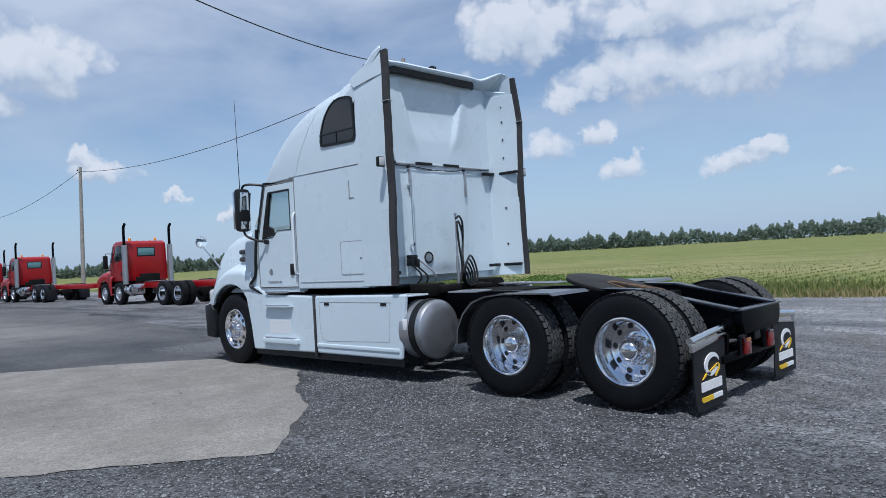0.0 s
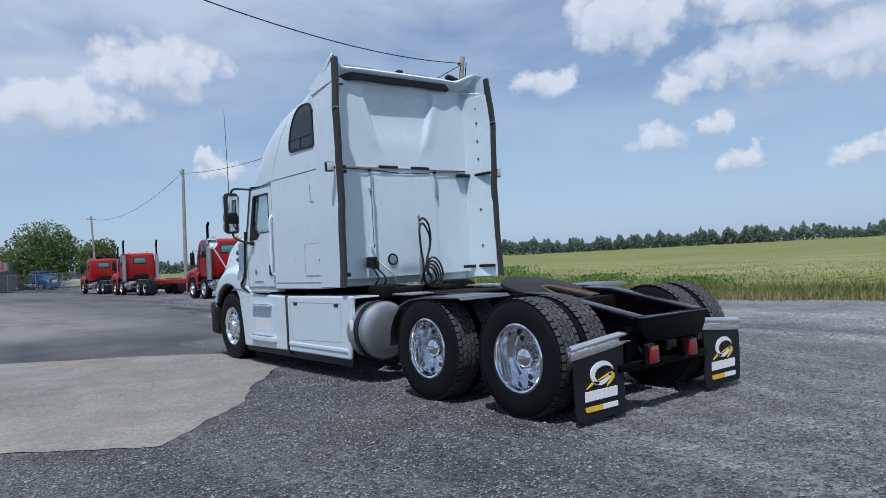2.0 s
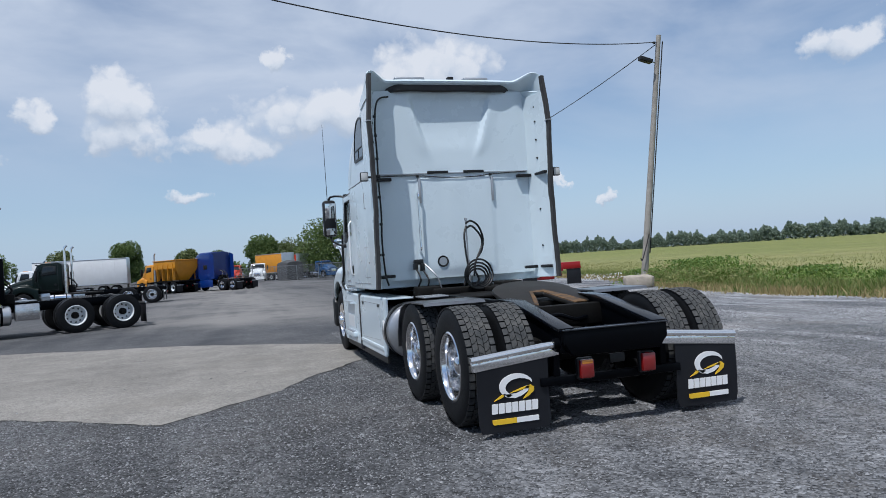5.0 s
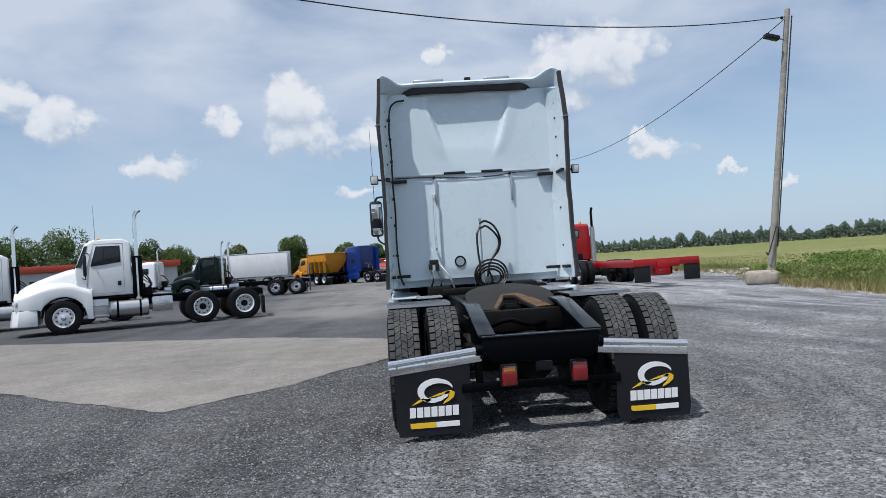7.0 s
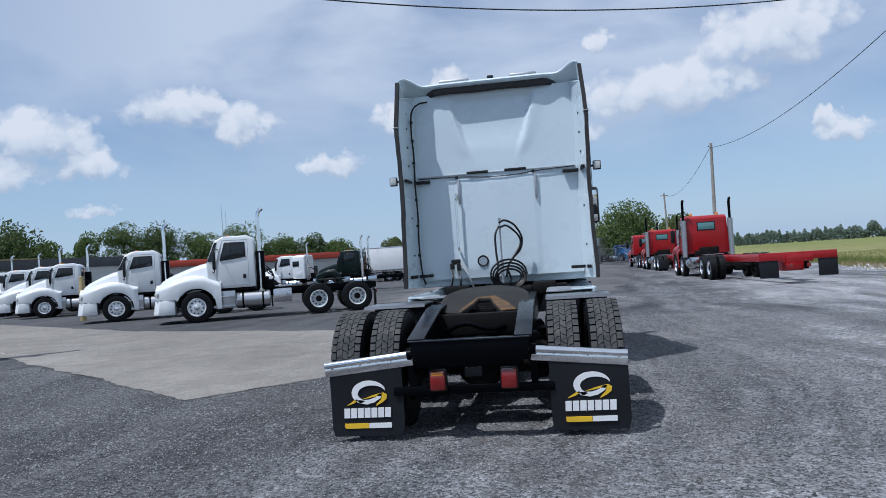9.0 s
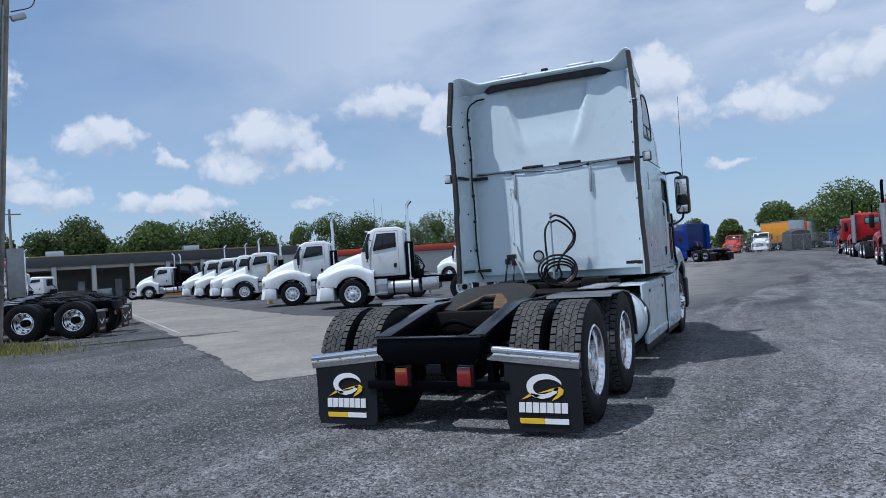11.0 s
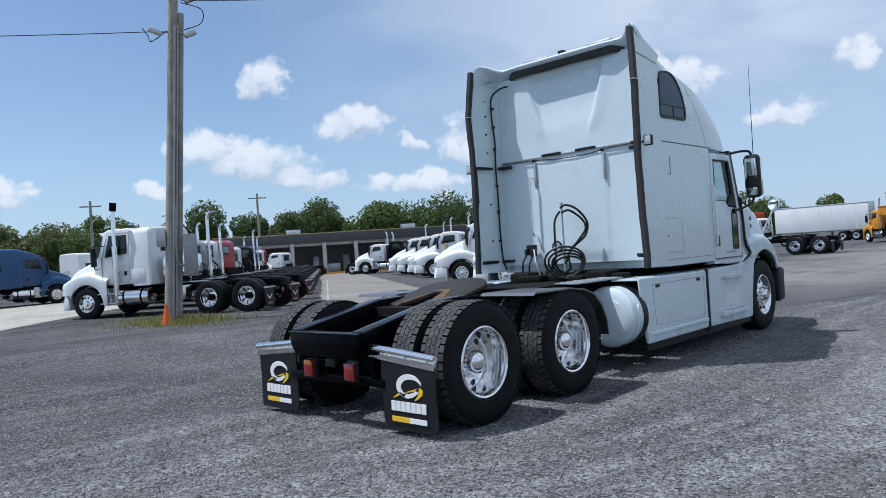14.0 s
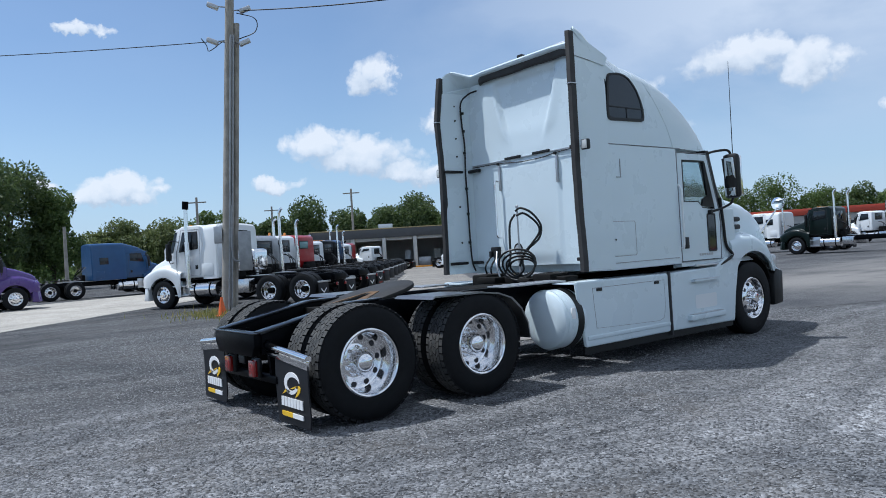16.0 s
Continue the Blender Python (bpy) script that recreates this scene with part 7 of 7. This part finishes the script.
for v in bm.verts:
    q = v.co.copy()
    q = Vector([math.copysign(abs(c) ** 0.45, c) for c in q])
    v.co = Vector((q.x * 0.52, q.y * 0.40, max(-0.05, q.z * 0.25 + 0.21))) * (1 + 0.06 * noise.noise(q * 2.3))
thing("boulder", "pale tan concrete block at the pole's foot", "boulder", pose(10.95, 16.6, 0, 0, 0, -22), data=bm, mat=BOULDER)

# chain-link fence before the far vehicles
fence = thing("chain_link_fence", "grey chain-link fence at the yard's end", "fence", pose(-3.0, 96.0, 0, 0, 0, 2))
for k in range(8):
    part("post", rod(B(), (k * 3, 0, 0), (k * 3, 0, 2.1), 0.045, seg=8), STEEL_MESH, fence)
for z in (0.12, 2.05):
    part("rail", rod(B(), (0, 0, z), (21, 0, z), 0.03, seg=6), STEEL_MESH, fence)
verts, faces = [], []
for k in range(-14, 150):
    for sg in (-1, 1):
        x0 = k * 0.15
        x1 = x0 + sg * 1.9
        if min(x0, x1) < 0 or max(x0, x1) > 21:
            continue
        n = len(verts)
        verts += [(x0, 0.0, 0.12), (x0 + 0.016, 0.0, 0.12), (x1 + 0.016, 0.006, 2.04), (x1, 0.006, 2.04)]
        faces.append((n, n + 1, n + 2, n + 3))
me = bpy.data.meshes.new("mesh_wire")
me.from_pydata(verts, [], faces)
me.materials.append(STEEL_MESH)
tagged(part("mesh_wire", me, None, fence), kind="stuff")


# ---------------------------------------------------------------- trees
def scatter(points, size, rnd, flat=0.0, aspect=1.0):
    """Leaf sprays: one bent blade of two triangles at each point."""
    verts, faces = [], []
    for p in points:
        s = size * rnd.uniform(0.6, 1.35)
        a = Vector((rnd.gauss(0, 1), rnd.gauss(0, 1), rnd.gauss(0, 1) * (1 - flat))).normalized()
        b = a.cross(Vector((rnd.gauss(0, 1), rnd.gauss(0, 1), rnd.gauss(0, 1)))).normalized() * aspect
        n = len(verts)
        c = a.cross(b) * 0.25
        verts += [tuple(p - a * s), tuple(p - b * s * 0.55 + c * s), tuple(p + a * s), tuple(p + b * s * 0.55 + c * s)]
        faces += [(n, n + 1, n + 2), (n, n + 2, n + 3)]
    return verts, faces


def crown_mesh(name, points, size, mat, seed, aspect=1.0):
    v, f = scatter(points, size, random.Random(seed), aspect=aspect)
    me = bpy.data.meshes.new(name)
    me.from_pydata(v, [], f)
    me.materials.append(mat)
    return me


def crown_points(h, w, trunk, count, rnd, conical=False):
    lobes = []
    for k in range(15):
        u = rnd.random()
        z = trunk + (h - trunk) * (0.12 + 0.80 * u)
        reach = (1 - u * 0.9) if conical else math.sin(math.pi * (0.18 + 0.70 * u))
        a = rnd.uniform(0, 6.283)
        d = w * 0.5 * reach * rnd.uniform(0.35, 0.80)
        lobes.append((Vector((d * math.cos(a), d * math.sin(a), z)), w * rnd.uniform(0.17, 0.30) * (0.6 if conical else 1)))
    lobes.append((Vector((0, 0, h - w * 0.16)), w * 0.14))
    pts = []
    for _ in range(count):
        c, r = lobes[rnd.randrange(len(lobes))]
        q = Vector((rnd.gauss(0, 1), rnd.gauss(0, 1), rnd.gauss(0, 0.8))).normalized() * r * rnd.uniform(0.55, 1.08) ** 0.6
        pts.append(c + q)
    return pts, lobes


def tree(label, at, h, w, mat, seed, count=1500, leaf=0.30, conical=False, trunk=None, name="tree"):
    rnd = random.Random(seed)
    t = thing(name, label, "tree", pose(at[0], at[1], 0, 0, 0, rnd.uniform(0, 360)), "trees round the yard")
    tr = h * 0.16 if trunk is None else trunk
    pts, lobes = crown_points(h, w, tr, count, rnd, conical)
    part("trunk", tube(B(), [(0, 0, -0.05), (0.05, 0.02, h * 0.3), (-0.04, 0.05, h * 0.6), (0, 0, h * 0.9)], lambda u: h * 0.022 * (1.15 - u), 8, 3), BARK, t)
    for c, r in lobes[:7]:
        part("limb", tube(B(), [(0, 0, max(tr * 0.7, c.z * 0.45)), (c.x * 0.4, c.y * 0.4, c.z * 0.72), tuple(c)], lambda u: h * 0.009 * (1.2 - u), 6, 3), BARK, t)
    part("crown", crown_mesh("crown", pts, leaf, mat, seed), None, t, smooth=False)
    return t


EYE = (3.0, -5.0)


def polar(az, dist):
    return EYE[0] + dist * math.sin(radians(az)), EYE[1] + dist * math.cos(radians(az))


for k, (az, dist, h, w, mt, cone_shape) in enumerate((
        (4.6, 118, 8.0, 10.5, LEAF, False), (8.2, 124, 6.8, 6.0, LEAF_PALE, False), (0.2, 142, 7.6, 7.0, LEAF, False), (2.0, 150, 6.6, 9.0, LEAF_PALE, False), (-3.2, 150, 6.0, 5.0, LEAF, False),
        (-5.6, 130, 5.4, 5.0, LEAF_PALE, False), (-9.5, 150, 8.0, 7.0, LEAF, False), (-14.0, 140, 6.8, 6.0, LEAF_PALE, False),
        (-81.5, 76, 11.6, 8.5, LEAF_DARK, False), (-84.0, 70, 11.9, 10.0, LEAF_DARK, False), (-86.5, 72, 12.5, 12.0, LEAF_DARK, False), (-78.8, 78, 9.4, 6.5, LEAF, False), (-89.5, 75, 12.5, 12.0, LEAF_DARK, False),
        (-76.5, 108, 7.0, 5.9, LEAF_PALE, False), (-74.5, 108, 8.0, 8.6, LEAF_PALE, False), (-71.5, 110, 8.0, 8.6, LEAF_PALE, False), (-68.6, 108, 9.9, 9.2, LEAF, False), (-66.3, 110, 8.0, 6.6, LEAF_DARK, False),
        (-63.4, 108, 8.3, 6.3, LEAF_DARK, False), (-61.0, 110, 9.8, 9.0, LEAF_DARK, False), (-57.6, 110, 8.4, 8.2, LEAF_DARK, False), (-54.4, 110, 8.8, 8.2, LEAF_DARK, False), (-52.6, 112, 9.7, 9.2, LEAF_DARK, False), (-50.6, 110, 8.0, 6.9, LEAF_DARK, False),
        (-48.3, 110, 8.7, 9.2, LEAF, False), (-46.4, 112, 10.1, 9.8, LEAF, False), (-44.0, 112, 9.4, 10.8, LEAF, False), (-41.6, 110, 8.8, 10.8, LEAF_DARK, False), (-39.4, 110, 7.8, 7.3, LEAF, False), (-36.3, 156, 11.3, 7.8, LEAF, False),
        (-33.9, 159, 12.5, 11.5, LEAF, False), (-31.1, 159, 12.1, 11.5, LEAF_DARK, False), (-28.5, 159, 10.7, 10.1, LEAF, False), (-25.4, 159, 11.4, 11.5, LEAF, False), (-22.6, 159, 8.7, 9.1, LEAF, False), (-20.3, 159, 9.0, 9.1, LEAF_DARK, False), (-18.0, 159, 7.6, 8.4, LEAF, False))):
    tree("broad leafy green tree behind the yard" if mt is not LEAF_PALE else "pale green tree behind the yard", polar(az, dist), h, w, mt, 100 + k, 12000 if dist < 90 else 9000, 0.19 if dist < 90 else 0.22)


def far_wood(name, label, az0, az1, d0, d1, h0, h1, n, size, seed, mat=LEAF_HAZED):
    """A strip of far woodland as one mass of leaf sprays with an uneven top."""
    rnd = random.Random(seed)
    pts = []
    for _ in range(n):
        u = rnd.random()
        az, dist = az0 + (az1 - az0) * u, d0 + (d1 - d0) * u + rnd.uniform(0, 25)
        h = (h0 + (h1 - h0) * u) * (0.72 + 0.55 * noise.noise((az * 1.7, seed, 0.3)) + 0.30 * noise.noise((az * 6.1, seed, 2.0)))
        x, y = polar(az, dist)
        pts.append(Vector((x, y, max(0.3, h * rnd.random() ** 0.6))))
    ob = new(name, crown_mesh(name, pts, size, mat, seed))
    return tagged(ob, label, "woodland", kind="stuff")


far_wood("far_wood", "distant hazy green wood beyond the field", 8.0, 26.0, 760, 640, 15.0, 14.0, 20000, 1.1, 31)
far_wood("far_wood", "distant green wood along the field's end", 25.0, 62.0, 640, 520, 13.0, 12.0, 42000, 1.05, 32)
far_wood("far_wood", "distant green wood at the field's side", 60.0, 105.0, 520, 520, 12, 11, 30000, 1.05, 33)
far_wood("far_wood", "distant wood behind the yard", -30.0, 9.0, 330, 420, 7, 8, 3200, 1.8, 34, LEAF)
far_wood("hedge", "dense green hedge and trees behind the yard", -92.0, -30.0, 190, 180, 7.5, 8, 6500, 1.1, 35, LEAF)

# ---------------------------------------------------------------- grass verge, crop, loose stones
rnd = random.Random(77)


def edge_x(y):
    for (x0, y0), (x1, y1) in zip(FIELD_EDGE, FIELD_EDGE[1:]):
        if y0 <= y <= y1:
            return x0 + (x1 - x0) * (y - y0) / (y1 - y0)
    return FIELD_EDGE[-1][0]


def blades(name, label, spots, mat):
    """Grass: thin bent blades, each at (x, y, z, height, width)."""
    verts, faces = [], []
    for x, y, z, h, w in spots:
        a = rnd.uniform(0, 6.283)
        dx, dy = math.cos(a) * w, math.sin(a) * w
        lx, ly = rnd.gauss(0, 0.28) * h, rnd.gauss(0, 0.28) * h
        n = len(verts)
        verts += [(x - dx, y - dy, z), (x + dx, y + dy, z), (x + lx * 0.4 + dx * 0.8, y + ly * 0.4 + dy * 0.8, z + h * 0.55), (x + lx, y + ly, z + h)]
        faces += [(n, n + 1, n + 2), (n, n + 2, n + 3)]
    me = bpy.data.meshes.new(name)
    me.from_pydata(verts, [], faces)
    me.materials.append(mat)
    return tagged(new(name, me), label, "grass", kind="stuff")


spots = []
for _ in range(42000):
    y = rnd.uniform(-14, 60) if rnd.random() < 0.6 else rnd.uniform(-4, 26)
    off = abs(rnd.gauss(0, 1.1)) - 0.25
    tall = (0.75 + 0.5 * noise.noise((y * 0.5, off, 1.0))) * smoothstep(-0.4, 0.9, off)
    spots.append((edge_x(y) + off, y, 0.0, (0.07 + 0.28 * tall) * rnd.uniform(0.6, 1.3), 0.012 + 0.012 * rnd.random()))
blades("verge_grass", "rough green and yellow verge grass and weeds", spots, WEED)
spots = []
for _ in range(30000):
    y = rnd.uniform(-16, 70)
    off = 1.6 + abs(rnd.gauss(0, 10))
    row = round(y / 0.76) * 0.76 + rnd.gauss(0, 0.05)
    spots.append((edge_x(y) + off, row, 0.02, rnd.uniform(0.03, 0.10), rnd.uniform(0.012, 0.03)))
blades("crop", "low young crop plants in the field", spots, GRASS)
spots = []
for _ in range(16000):
    y = rnd.uniform(-6, 34)
    off = rnd.gauss(-0.05, 0.28)
    if noise.noise((y * 0.6, 3.0, 1.0)) > rnd.uniform(-0.5, 0.4):
        spots.append((edge_x(y) + off, y, 0.0, rnd.uniform(0.05, 0.26), 0.010 + 0.010 * rnd.random()))
blades("dry_grass", "straw-coloured dry grass along the gravel's edge", spots, STRAW)
pts = []
for cx, cy, wide, tall in ((13.2, 14.6, 0.9, 0.55), (14.6, 17.4, 1.1, 0.85), (15.6, 20.0, 1.0, 0.75), (13.0, 19.4, 0.5, 0.5), (13.9, 11.6, 0.9, 0.5), (13.6, 8.2, 0.8, 0.4)):
    for _ in range(1700):
        u = rnd.random()
        pts.append(Vector((cx + rnd.gauss(0, wide * (1 - 0.5 * u)), cy + rnd.gauss(0, wide * (1 - 0.5 * u)), 0.05 + tall * u)))
tagged(new("verge_bushes", crown_mesh("verge_bushes", pts, 0.065, BUSH, 8, 0.8)), "bushy dark green weeds in the verge", "weeds", kind="stuff")
spots = []
for _ in range(2400):
    a, r = rnd.uniform(0, 6.283), abs(rnd.gauss(0, 0.8))
    spots.append((-13.9 + r * math.cos(a) * 1.6, 4.8 + r * math.sin(a), 0.0, rnd.uniform(0.05, 0.22), 0.012))
blades("pole_grass", "small tuft of dry grass round the pole's foot", spots, TUFT)
pts = [Vector((rnd.gauss(11.6, 0.5), rnd.gauss(20.6, 0.9), rnd.uniform(0.22, 0.45))) for _ in range(170)]
tagged(new("wild_flowers", crown_mesh("wild_flowers", pts, 0.035, PETAL, 5)), "small white wild flowers in the verge", "flowers", kind="stuff")
pts = [Vector((rnd.gauss(12.4, 0.7), rnd.gauss(14.6, 1.4), 0)) for _ in range(2600)]
pts = [Vector((p.x, p.y, rnd.uniform(0.05, 0.62))) for p in pts]
tagged(new("weeds", crown_mesh("weeds", pts, 0.055, WEED, 6, 0.7)), "leafy green weeds along the verge", "weeds", kind="stuff")


def stones(n):
    """Loose crushed stone, one mesh of small angular chips."""
    verts, faces = [], []
    shape = [(1, 0, 0.1), (0.2, 0.9, -0.1), (-0.9, 0.3, 0.1), (-0.3, -0.9, 0.0), (0.1, 0.1, 0.75)]
    for _ in range(n):
        a = rnd.uniform(0, 6.283)
        r = 9.5 * math.sqrt(rnd.random())
        x, y = 0.5 + r * math.cos(a) * 1.15, 1.0 + r * math.sin(a) * 0.95
        if x < -1.0 and y > 1.4 and y > 1.6 - (x + 3.7) * 0.77 and not x > -3.5 + (y - 1.6) * 0.75:
            if rnd.random() > 0.04:
                continue
        s = rnd.uniform(0.0045, 0.0115) * (1.8 if rnd.random() < 0.04 else 1)
        c, q = math.cos(a * 7), math.sin(a * 7)
        n0 = len(verts)
        for u, v, w in shape:
            u, v = u * rnd.uniform(0.7, 1.3), v * rnd.uniform(0.7, 1.3)
            verts.append((x + s * (u * c - v * q), y + s * (u * q + v * c), 0.002 + s * (w + 0.1)))
        faces += [(n0, n0 + 1, n0 + 4), (n0 + 1, n0 + 2, n0 + 4), (n0 + 2, n0 + 3, n0 + 4), (n0 + 3, n0, n0 + 4)]
    me = bpy.data.meshes.new("loose_stones")
    me.from_pydata(verts, [], faces)
    me.materials.append(STONE)
    return tagged(new("loose_stones", me), "loose grey crushed stone chips", "gravel", kind="stuff")


stones(260000)
